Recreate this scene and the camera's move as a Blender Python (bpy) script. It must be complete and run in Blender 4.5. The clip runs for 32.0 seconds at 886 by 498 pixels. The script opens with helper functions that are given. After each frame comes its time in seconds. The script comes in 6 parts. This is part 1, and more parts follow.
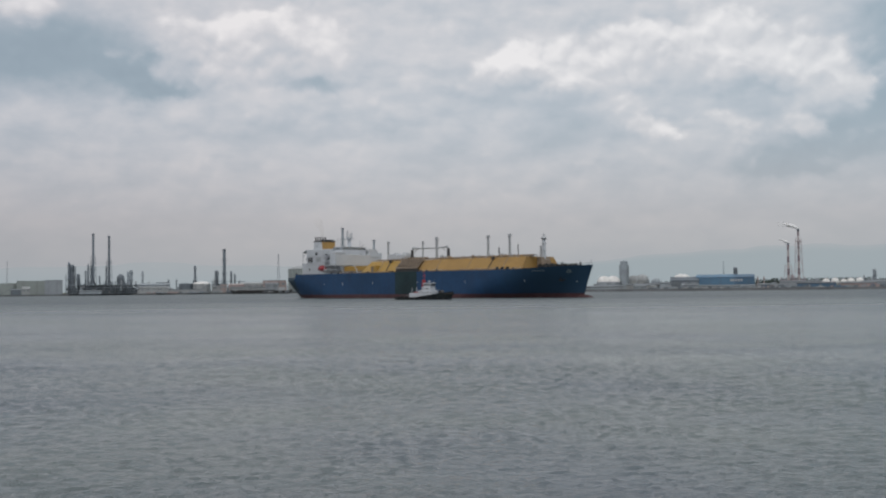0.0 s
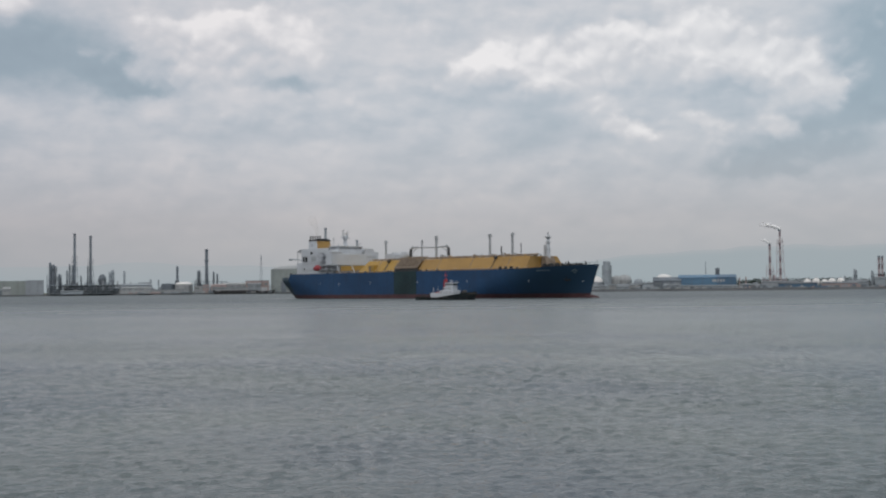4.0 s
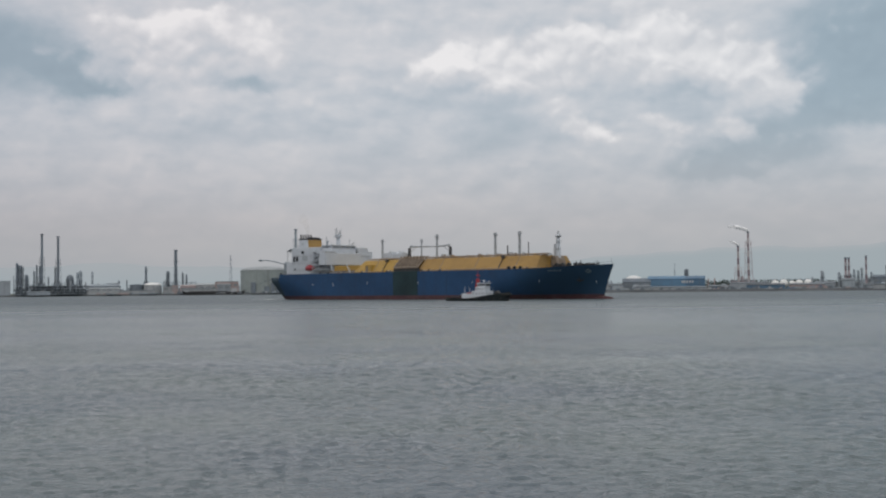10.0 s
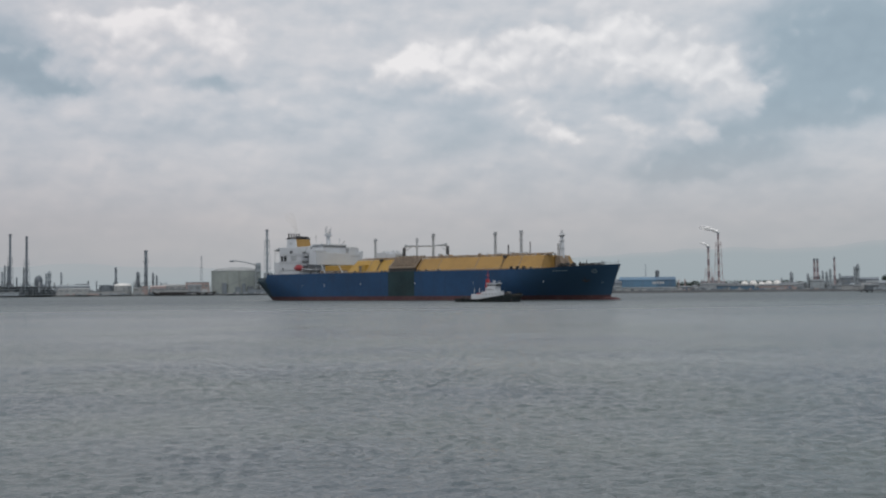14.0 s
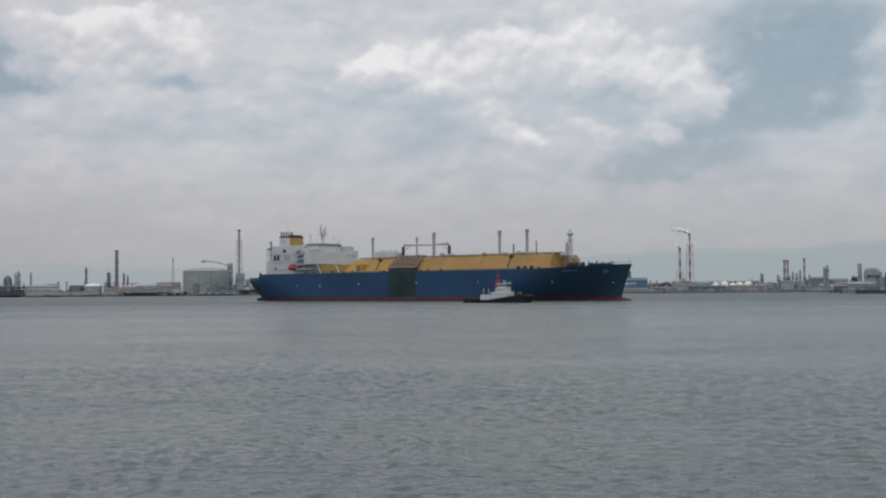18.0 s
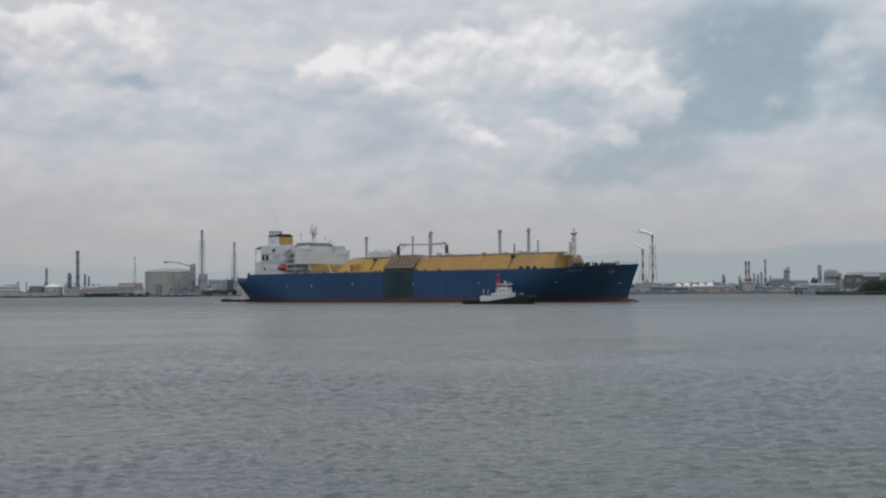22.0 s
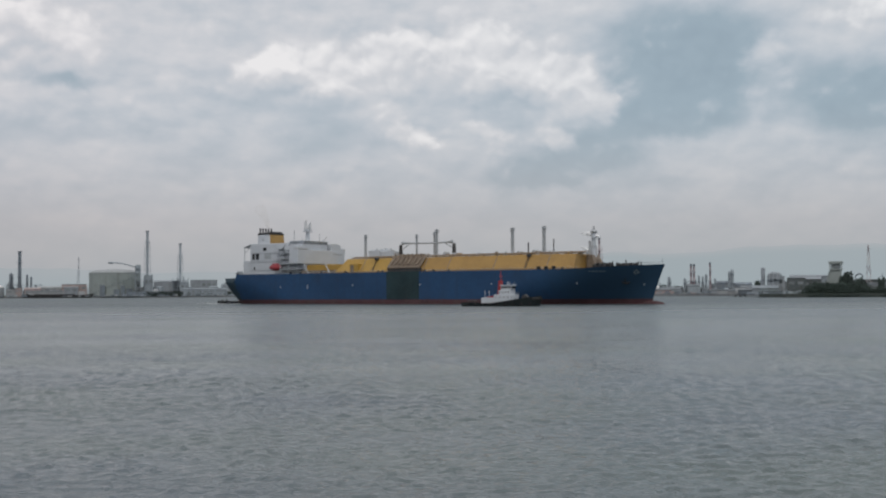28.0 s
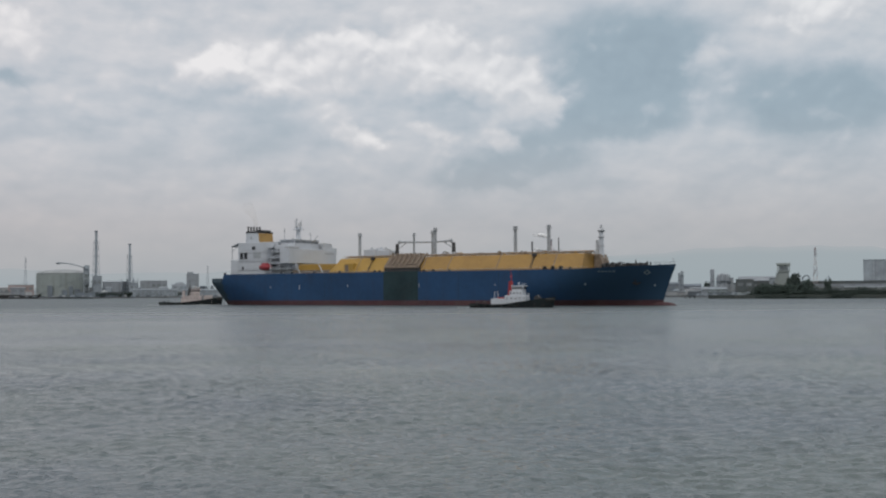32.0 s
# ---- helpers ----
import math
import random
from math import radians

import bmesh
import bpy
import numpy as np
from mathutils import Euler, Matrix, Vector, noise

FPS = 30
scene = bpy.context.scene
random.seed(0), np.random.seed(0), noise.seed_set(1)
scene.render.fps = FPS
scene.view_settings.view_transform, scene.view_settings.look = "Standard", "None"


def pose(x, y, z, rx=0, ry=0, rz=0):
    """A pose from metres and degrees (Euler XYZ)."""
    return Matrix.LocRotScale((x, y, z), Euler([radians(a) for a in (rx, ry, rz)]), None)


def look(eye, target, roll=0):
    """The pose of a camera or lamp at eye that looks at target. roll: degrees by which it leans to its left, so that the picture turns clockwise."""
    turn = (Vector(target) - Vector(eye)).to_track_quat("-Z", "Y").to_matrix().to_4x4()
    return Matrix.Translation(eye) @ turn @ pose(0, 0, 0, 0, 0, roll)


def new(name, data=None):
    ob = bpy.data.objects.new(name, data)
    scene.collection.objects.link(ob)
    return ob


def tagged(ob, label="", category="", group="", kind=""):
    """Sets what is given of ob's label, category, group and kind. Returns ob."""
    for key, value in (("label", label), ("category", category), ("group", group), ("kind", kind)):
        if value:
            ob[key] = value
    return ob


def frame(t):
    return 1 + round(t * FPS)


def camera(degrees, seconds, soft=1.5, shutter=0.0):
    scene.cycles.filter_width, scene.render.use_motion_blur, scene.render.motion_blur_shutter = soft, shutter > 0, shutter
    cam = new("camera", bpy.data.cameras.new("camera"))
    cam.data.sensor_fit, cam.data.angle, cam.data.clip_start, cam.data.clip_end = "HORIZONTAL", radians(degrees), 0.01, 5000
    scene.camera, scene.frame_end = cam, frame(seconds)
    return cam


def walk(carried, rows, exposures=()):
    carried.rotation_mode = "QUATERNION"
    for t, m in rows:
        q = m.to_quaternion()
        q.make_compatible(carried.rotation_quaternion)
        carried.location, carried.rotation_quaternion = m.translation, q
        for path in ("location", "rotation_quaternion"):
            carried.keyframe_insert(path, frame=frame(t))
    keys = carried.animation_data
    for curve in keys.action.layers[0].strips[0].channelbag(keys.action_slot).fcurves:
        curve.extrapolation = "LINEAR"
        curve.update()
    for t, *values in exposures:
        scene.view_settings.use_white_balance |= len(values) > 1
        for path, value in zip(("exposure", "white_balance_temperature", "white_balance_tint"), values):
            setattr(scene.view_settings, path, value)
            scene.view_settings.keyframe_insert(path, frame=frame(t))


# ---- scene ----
# ---- the camera stands on a quay and pans slowly to the right ----
EYE = (0.0, 0.0, 6.98)


def aim(yaw, pitch, roll):
    """Camera pose from its bearing, its tilt and its roll in degrees."""
    return pose(*EYE, 90 + pitch, 0, -yaw) @ pose(0, 0, 0, 0, 0, roll)


cam = camera(41.86, 32.0, 2.2)
walk(cam, [(t, aim(a, b, c)) for t, a, b, c in (
    (0, -1.715, 1.916, -0.617), (0.5, -1.671, 1.915, -0.615), (1, -1.656, 1.915, -0.614), (1.5, -1.518, 1.913, -0.659),
    (2, -1.463, 1.918, -0.631), (2.5, -1.352, 1.915, -0.612), (3, -1.221, 1.918, -0.631), (3.5, -1.039, 1.917, -0.627),
    (5.5, -0.584, 1.937, -0.647), (6, -0.513, 1.936, -0.648), (6.5, -0.385, 1.947, -0.569), (7, -0.275, 1.955, -0.6),
    (7.5, -0.182, 1.955, -0.599), (8, -0.085, 1.958, -0.585), (8.5, 0.018, 1.958, -0.584), (9, 0.155, 1.958, -0.582),
    (9.5, 0.412, 1.96, -0.57), (10, 0.584, 1.957, -0.576), (10.5, 0.837, 1.958, -0.575), (11, 0.933, 1.966, -0.535),
    (11.5, 1.026, 1.958, -0.578), (12, 1.148, 1.97, -0.531), (12.5, 1.445, 1.978, -0.528), (13, 1.65, 1.978, -0.526),
    (13.5, 1.815, 1.978, -0.525), (14, 1.976, 1.986, -0.549), (14.5, 2.254, 1.992, -0.57), (16.5, 2.817, 2.005, -0.497),
    (17, 3.003, 2.004, -0.493), (17.5, 3.171, 1.998, -0.47), (18, 3.323, 2.004, -0.49), (18.5, 3.483, 2.01, -0.506),
    (19, 3.684, 2.021, -0.524), (19.5, 3.8, 2.021, -0.522), (20, 4.02, 2.016, -0.502), (20.5, 4.14, 2.036, -0.444),
    (21, 4.447, 2.037, -0.44), (21.5, 4.79, 2.041, -0.452), (22, 5.096, 2.042, -0.448), (22.5, 5.497, 2.049, -0.425),
    (23, 5.873, 2.059, -0.384), (23.5, 5.975, 2.063, -0.37), (24, 6.087, 2.065, -0.356), (24.5, 6.355, 2.066, -0.354),
    (25, 6.424, 2.066, -0.353), (25.5, 6.628, 2.07, -0.365), (27.5, 7.53, 2.091, -0.335), (28, 7.662, 2.111, -0.329),
    (28.5, 7.844, 2.105, -0.304), (29, 8.217, 2.112, -0.322), (29.5, 8.605, 2.113, -0.316), (30, 9.077, 2.136, -0.313),
    (30.5, 9.313, 2.137, -0.311), (31, 9.608, 2.148, -0.278), (31.5, 9.735, 2.149, -0.277), (32, 10.016, 2.15, -0.275),
)])

# ---- light: a bright, broken overcast with a soft sun from behind the quay ----
SUN_EL, SUN_BEARING = 54.0, -172.0
# bearing, elevation, half width, half height and weight of the sunlit heaps and of the grey banks
HEAPS = (
    (-15.1, 11.5, 2.5, 1.7, 0.38), (-12.3, 12.0, 2.0, 1.4, 0.38), (-9.8, 11.9, 2.1, 1.7, 0.46), (-13.3, 10.3, 2.8, 1.0, 0.24),
    (2.1, 10.7, 2.9, 1.3, 0.34), (0.4, 10.8, 1.7, 0.9, 0.22), (4.6, 10.1, 2.5, 1.3, 0.28), (5.8, 12.0, 2.7, 1.1, 0.30),
    (9.4, 11.6, 3.1, 1.4, 0.32), (12.5, 11.1, 2.8, 1.5, 0.34), (14.6, 9.9, 2.2, 1.3, 0.30), (16.4, 9.0, 1.4, 0.9, 0.26),
    (6.4, 8.2, 2.2, 0.7, 0.20), (11.4, 7.2, 1.4, 0.6, 0.16), (13.9, 7.6, 1.2, 0.9, 0.24), (24.4, 10.2, 1.4, 1.7, 0.20),
    (29.1, 13.1, 2.8, 1.0, 0.30), (7.7, 7.8, 1.7, 0.6, 0.14), (10.8, 7.8, 1.5, 0.6, 0.17), (-23.1, 13.0, 2.0, 0.8, 0.30),
)
BANKS = (
    (21.0, 11.0, 4.6, 2.9, 0.42), (19.4, 8.2, 3.6, 0.9, 0.24), (15.4, 6.4, 3.1, 1.6, 0.42), (12.7, 5.5, 2.9, 0.8, 0.26),
    (3.2, 7.5, 3.0, 1.4, 0.20), (-0.2, 9.1, 3.4, 0.6, 0.13), (12.2, 9.3, 3.4, 0.5, 0.16), (-11.7, 12.2, 0.8, 0.6, 0.24),
    (-9.9, 12.4, 0.8, 0.7, 0.14), (-15.9, 10.0, 2.0, 0.5, 0.22), (-9.4, 10.0, 1.9, 0.5, 0.26), (-12.8, 7.6, 6.4, 0.7, 0.12),
    (-4.0, 6.8, 3.6, 0.9, 0.09), (29.6, 8.7, 4.2, 2.0, 0.40), (-21.9, 10.9, 5.4, 2.0, 0.36), (-17.2, 10.1, 2.0, 1.1, 0.28),
    (19.8, 5.1, 1.7, 0.4, 0.14), (1.8, 5.0, 1.7, 0.3, 0.12),
)


# the clouds drift slowly westward on this pivot
drifting = new("cloud_layer")


def sky():
    world = bpy.data.worlds.new("sky")
    scene.world = world
    world.use_nodes = True
    nt = world.node_tree
    nt.nodes.clear()
    N, L = nt.nodes.new, nt.links.new

    def calc(op, a, b=None, c=None):
        n = N("ShaderNodeMath")
        n.operation = op
        for i, v in enumerate((a, b, c)):
            if v is None:
                continue
            if isinstance(v, (int, float)):
                n.inputs[i].default_value = v
            else:
                L(v, n.inputs[i])
        return n.outputs[0]

    def fog(vec, scale, detail, rough=0.55):
        n = N("ShaderNodeTexNoise")
        n.inputs["Scale"].default_value, n.inputs["Detail"].default_value, n.inputs["Roughness"].default_value = scale, detail, rough
        L(vec, n.inputs["Vector"])
        return n.outputs["Fac"]

    def join(x, y, z=0.0):
        n = N("ShaderNodeCombineXYZ")
        for i, v in enumerate((x, y, z)):
            if isinstance(v, (int, float)):
                n.inputs[i].default_value = v
            else:
                L(v, n.inputs[i])
        return n.outputs[0]

    tc = N("ShaderNodeTexCoord")
    sep = N("ShaderNodeSeparateXYZ")
    tc.object = drifting
    L(tc.outputs["Object"], sep.inputs[0])
    az = calc("MULTIPLY", calc("ARCTAN2", sep.outputs[0], sep.outputs[1]), 57.2958)
    el = calc("MULTIPLY", calc("ARCSINE", sep.outputs[2]), 57.2958)
    flat = join(calc("MULTIPLY", az, 0.8), el)
    # billows shift the outlines of the cloud masses
    w1 = calc("SUBTRACT", fog(flat, 0.5, 5.0, 0.5), 0.5)
    w2 = calc("SUBTRACT", fog(join(calc("MULTIPLY", az, 0.8), el, 31.0), 0.5, 5.0, 0.5), 0.5)
    az2, el2 = calc("MULTIPLY_ADD", w1, 3.4, az), calc("MULTIPLY_ADD", w2, 2.4, el)
    v = join(az2, el2)

    def masses(rows, v):
        """Soft cloud masses added up."""
        total = None
        for a, e, sa, se, k in rows:
            sub = N("ShaderNodeVectorMath")
            sub.operation = "SUBTRACT"
            L(v, sub.inputs[0])
            sub.inputs[1].default_value = (a, e, 0)
            mul = N("ShaderNodeVectorMath")
            mul.operation = "MULTIPLY"
            L(sub.outputs[0], mul.inputs[0])
            mul.inputs[1].default_value = (1 / sa, 1 / se, 0)
            ln = N("ShaderNodeVectorMath")
            ln.operation = "LENGTH"
            L(mul.outputs[0], ln.inputs[0])
            mr = N("ShaderNodeMapRange")
            mr.interpolation_type = "SMOOTHSTEP"
            L(ln.outputs["Value"], mr.inputs[0])
            for i, val in enumerate((0.1, 1.6, k, 0.0)):
                mr.inputs[i + 1].default_value = val
            total = mr.outputs[0] if total is None else calc("ADD", total, mr.outputs[0])
        return total

    heaps, shade = masses(HEAPS, v), masses(BANKS, v)
    crown = calc("SUBTRACT", heaps, masses(HEAPS, join(calc("ADD", az2, 0.15), calc("ADD", el2, 0.6))))
    # streaky layers low down; rounder heaps higher up, lit on their upper edges
    low = fog(join(calc("MULTIPLY", az, 0.16), calc("MULTIPLY", el, 0.8)), 0.5, 5.0, 0.5)
    def billow(x, y):
        """Rounded heads like those of heaped clouds, in two sizes, over a ragged base."""
        field = calc("MULTIPLY", fog(join(x, y, 7.0), 0.42, 5.0, 0.45), 0.8)
        for scale, k in ((0.5, 0.34), (1.2, 0.17), (2.8, 0.05)):
            n = N("ShaderNodeTexVoronoi")
            n.feature, n.voronoi_dimensions = "SMOOTH_F1", "2D"
            n.inputs["Scale"].default_value, n.inputs["Smoothness"].default_value = scale, 0.35
            L(join(x, y), n.inputs["Vector"])
            field = calc("MULTIPLY_ADD", n.outputs["Distance"], -k, field)
        return calc("ADD", field, 0.34)

    az3, el3 = calc("MULTIPLY", calc("MULTIPLY_ADD", w2, 1.6, az), 0.8), calc("MULTIPLY_ADD", w1, 1.2, el)
    puff = billow(az3, el3)
    above = billow(calc("ADD", az3, -0.12), calc("ADD", el3, 0.38))
    relief = calc("SUBTRACT", puff, above)
    veil = calc("MULTIPLY_ADD", calc("SUBTRACT", low, 0.5), 0.3, 0.575)
    veil = calc("MULTIPLY_ADD", calc("SUBTRACT", puff, 0.5), 0.24, veil)
    veil = calc("MULTIPLY_ADD", calc("SUBTRACT", calc("MINIMUM", el, 14.0), 6.0), 0.014, veil)
    veil = calc("MULTIPLY_ADD", relief, 0.3, veil)
    lumps = fog(join(calc("MULTIPLY", az, 0.55), calc("MULTIPLY", el, 1.3), 3.0), 0.8, 4.0, 0.5)
    veil = calc("MULTIPLY_ADD", calc("SUBTRACT", lumps, 0.5), 0.5, veil)
    # blue-grey clouds with firm edges stand before the veil
    gloom, murk = N("ShaderNodeMapRange"), N("ShaderNodeMix")
    gloom.interpolation_type = "SMOOTHSTEP"
    L(calc("ADD", shade, calc("MULTIPLY", calc("SUBTRACT", puff, 0.5), 0.26)), gloom.inputs[0])
    for i, val in enumerate((-0.02, 0.36, 0.0, 1.0)):
        gloom.inputs[i + 1].default_value = val
    L(gloom.outputs[0], murk.inputs["Factor"])
    L(veil, murk.inputs["A"])
    L(calc("MULTIPLY_ADD", relief, 0.3, calc("MULTIPLY_ADD", calc("SUBTRACT", puff, 0.5), 0.24, 0.2)), murk.inputs["B"])
    veil = murk.outputs["Result"]
    heap = calc("MULTIPLY_ADD", relief, 0.75, calc("MULTIPLY_ADD", calc("SUBTRACT", puff, 0.5), 0.3, 0.78))
    heap = calc("MULTIPLY_ADD", crown, 0.85, heap)
    heap = calc("MULTIPLY_ADD", shade, -0.6, heap)
    mask = N("ShaderNodeMapRange")
    mask.interpolation_type = "SMOOTHSTEP"
    L(calc("MULTIPLY_ADD", calc("SUBTRACT", puff, 0.5), 0.4, heaps), mask.inputs[0])
    for i, val in enumerate((0.03, 0.25, 0.0, 0.95)):
        mask.inputs[i + 1].default_value = val
    part_of = N("ShaderNodeMix")
    L(mask.outputs[0], part_of.inputs["Factor"])
    L(veil, part_of.inputs["A"])
    L(heap, part_of.inputs["B"])
    dens = part_of.outputs["Result"]
    ramp = N("ShaderNodeValToRGB")
    L(dens, ramp.inputs[0])
    stops = ((0.0, (0.285, 0.352, 0.41)), (0.25, (0.348, 0.42, 0.478)), (0.5, (0.50, 0.535, 0.582)), (0.75, (0.66, 0.652, 0.672)), (1.0, (0.88, 0.845, 0.84)))
    while len(ramp.color_ramp.elements) < len(stops):
        ramp.color_ramp.elements.new(0.5)
    for elem, (p, c) in zip(ramp.color_ramp.elements, stops):
        elem.position, elem.color = p, (*c, 1)
    # the air near the horizon is dull and slightly pink
    air = N("ShaderNodeValToRGB")
    L(calc("MULTIPLY_ADD", el, 1 / 20, 0.1), air.inputs[0])
    stops = ((0.0, (0.36, 0.385, 0.415)), (0.13, (0.378, 0.394, 0.42)), (0.27, (0.462, 0.429, 0.439)), (0.5, (0.55, 0.51, 0.518)), (1.0, (0.55, 0.60, 0.66)))
    while len(air.color_ramp.elements) < len(stops):
        air.color_ramp.elements.new(0.5)
    for elem, (p, c) in zip(air.color_ramp.elements, stops):
        elem.position, elem.color = p, (*c, 1)
    # warmer to the west, cooler over the bay
    side = N("ShaderNodeMapRange")
    L(az, side.inputs[0])
    for i, val in enumerate((-14.0, 20.0, 0.0, 1.0)):
        side.inputs[i + 1].default_value = val
    mix = N("ShaderNodeMix")
    mix.data_type = "RGBA"
    cool = N("ShaderNodeMix")
    cool.data_type, cool.blend_type = "RGBA", "MULTIPLY"
    L(side.outputs[0], cool.inputs["Factor"])
    L(mix.outputs["Result"], cool.inputs["A"])
    cool.inputs["B"].default_value = (0.95, 0.988, 1.0, 1)
    west, dull = N("ShaderNodeMapRange"), N("ShaderNodeMix")
    L(az, west.inputs[0])
    for i, val in enumerate((-26.0, -7.0, 1.0, 0.0)):
        west.inputs[i + 1].default_value = val
    dull.data_type, dull.blend_type = "RGBA", "MULTIPLY"
    L(west.outputs[0], dull.inputs["Factor"])
    L(cool.outputs["Result"], dull.inputs["A"])
    dull.inputs["B"].default_value = (0.885, 0.895, 0.915, 1)
    near = N("ShaderNodeMapRange")
    near.interpolation_type = "SMOOTHSTEP"
    L(el, near.inputs[0])
    for i, val in enumerate((1.0, 9.5, 0.14, 0.97)):
        near.inputs[i + 1].default_value = val
    L(near.outputs[0], mix.inputs["Factor"])
    L(air.outputs[0], mix.inputs["A"])
    L(ramp.outputs[0], mix.inputs["B"])
    blue = N("ShaderNodeTexSky")
    blue.sky_type, blue.sun_disc = "NISHITA", False
    blue.sun_elevation, blue.sun_rotation = radians(SUN_EL), radians(SUN_BEARING)
    over = N("ShaderNodeMix")
    over.data_type = "RGBA"
    over.inputs["Factor"].default_value = 0.94
    dim = N("ShaderNodeVectorMath")
    dim.operation = "SCALE"
    L(blue.outputs[0], dim.inputs[0])
    dim.inputs["Scale"].default_value = 0.1
    L(dim.outputs[0], over.inputs["A"])
    L(dull.outputs["Result"], over.inputs["B"])
    bg = N("ShaderNodeBackground")
    L(over.outputs["Result"], bg.inputs["Color"])
    bg.inputs["Strength"].default_value = 1.0
    out = N("ShaderNodeOutputWorld")
    L(bg.outputs[0], out.inputs["Surface"])


sky()
sun = new("sun", bpy.data.lights.new("sun", "SUN"))
sun.data.energy, sun.data.angle, sun.data.color = 1.05, radians(12), (1.0, 0.95, 0.88)
sun.matrix_world = look((0, 0, 0), (-math.sin(radians(SUN_BEARING)) * math.cos(radians(SUN_EL)), -math.cos(radians(SUN_BEARING)) * math.cos(radians(SUN_EL)), -math.sin(radians(SUN_EL))))
scene.view_settings.exposure = 0.0


# ---- materials ----
def paint(name, colour, rough=0.5, gloss=0.5, metal=0.0, vary=0.25, scale=0.15, streak=0.0, bump=0.05, object_vary=0.0, grime=(0.10, 0.09, 0.08), grime_amount=0.25):
    """Weathered paint, steel or concrete: two scales of tone, dirt in blotches and runs, fine relief."""
    m = bpy.data.materials.new(name)
    m.use_nodes = True
    nt = m.node_tree
    N, L = nt.nodes.new, nt.links.new
    b = nt.nodes["Principled BSDF"]
    b.inputs["Roughness"].default_value, b.inputs["Metallic"].default_value = rough, metal
    b.inputs["Specular IOR Level"].default_value = gloss
    tc = N("ShaderNodeTexCoord")

    def tex(sc, detail, stretch=(1, 1, 1)):
        mp = N("ShaderNodeMapping")
        mp.inputs["Scale"].default_value = stretch
        L(tc.outputs["Object"], mp.inputs[0])
        n = N("ShaderNodeTexNoise")
        n.inputs["Scale"].default_value, n.inputs["Detail"].default_value = sc, detail
        L(mp.outputs[0], n.inputs["Vector"])
        return n.outputs["Fac"]

    def rgb(f, c0, c1, p0=0.35, p1=0.65):
        r = N("ShaderNodeValToRGB")
        L(f, r.inputs[0])
        r.color_ramp.elements[0].position, r.color_ramp.elements[0].color = p0, (*c0, 1)
        r.color_ramp.elements[1].position, r.color_ramp.elements[1].color = p1, (*c1, 1)
        return r.outputs[0]

    def blend(f, a, bb, kind="MIX"):
        x = N("ShaderNodeMix")
        x.data_type, x.blend_type = "RGBA", kind
        if isinstance(f, float):
            x.inputs["Factor"].default_value = f
        else:
            L(f, x.inputs["Factor"])
        for s, key in ((a, "A"), (bb, "B")):
            if isinstance(s, tuple):
                x.inputs[key].default_value = (*s, 1)
            else:
                L(s, x.inputs[key])
        return x.outputs["Result"]

    lo = tuple(c * (1 - vary) for c in colour)
    hi = tuple(min(1, c * (1 + vary * 0.7)) for c in colour)
    col = rgb(tex(scale, 3), lo, hi)
    col = blend(0.35, col, rgb(tex(scale * 9, 5), lo, hi))
    if grime_amount:
        g = rgb(tex(scale * 2.3, 6), (0, 0, 0), (grime_amount,) * 3, 0.5, 0.78)
        col = blend(g, col, grime)
    if streak:
        s = rgb(tex(scale * 6, 4, (1, 1, 0.06)), (0, 0, 0), (streak,) * 3, 0.5, 0.72)
        col = blend(s, col, grime)
    if object_vary:
        oi = N("ShaderNodeObjectInfo")
        col = blend(1.0, col, rgb(oi.outputs["Random"], (1 - object_vary,) * 3, (1,) * 3, 0.0, 1.0), "MULTIPLY")
    L(col, b.inputs["Base Color"])
    if bump:
        bp = N("ShaderNodeBump")
        bp.inputs["Strength"].default_value, bp.inputs["Distance"].default_value = 0.5, bump
        L(tex(scale * 6, 5), bp.inputs["Height"])
        L(bp.outputs[0], b.inputs["Normal"])
    return m


# hull blue is lifted in its base colour to imitate haze
HULL_BLUE = paint("hull_blue", (0.021, 0.062, 0.140), 0.4, 0.25, vary=0.2, scale=0.05, streak=0.18, bump=0.02, grime=(0.03, 0.035, 0.05))


def bow_shade(m, colour):
    """Shade of the bow flare painted into the fore hull: a darker, greener tone fading out in blotches."""
    nt = m.node_tree
    N, L = nt.nodes.new, nt.links.new
    b = nt.nodes["Principled BSDF"]
    old = b.inputs["Base Color"].links[0].from_socket
    tc, sep, n, mix = N("ShaderNodeTexCoord"), N("ShaderNodeSeparateXYZ"), N("ShaderNodeTexNoise"), N("ShaderNodeMix")
    L(tc.outputs["Object"], sep.inputs[0])
    L(tc.outputs["Object"], n.inputs["Vector"])
    n.inputs["Scale"].default_value, n.inputs["Detail"].default_value = 0.07, 5.0
    add, mr = N("ShaderNodeMath"), N("ShaderNodeMapRange")
    add.operation = "MULTIPLY_ADD"
    L(n.outputs["Fac"], add.inputs[0])
    add.inputs[1].default_value = 40.0
    L(sep.outputs[0], add.inputs[2])
    mr.interpolation_type = "SMOOTHSTEP"
    L(add.outputs[0], mr.inputs[0])
    for i, v in enumerate((84.0, 136.0, 0.0, 0.85)):
        mr.inputs[i + 1].default_value = v
    mix.data_type = "RGBA"
    L(mr.outputs[0], mix.inputs["Factor"])
    L(old, mix.inputs["A"])
    mix.inputs["B"].default_value = (*colour, 1)
    L(mix.outputs["Result"], b.inputs["Base Color"])


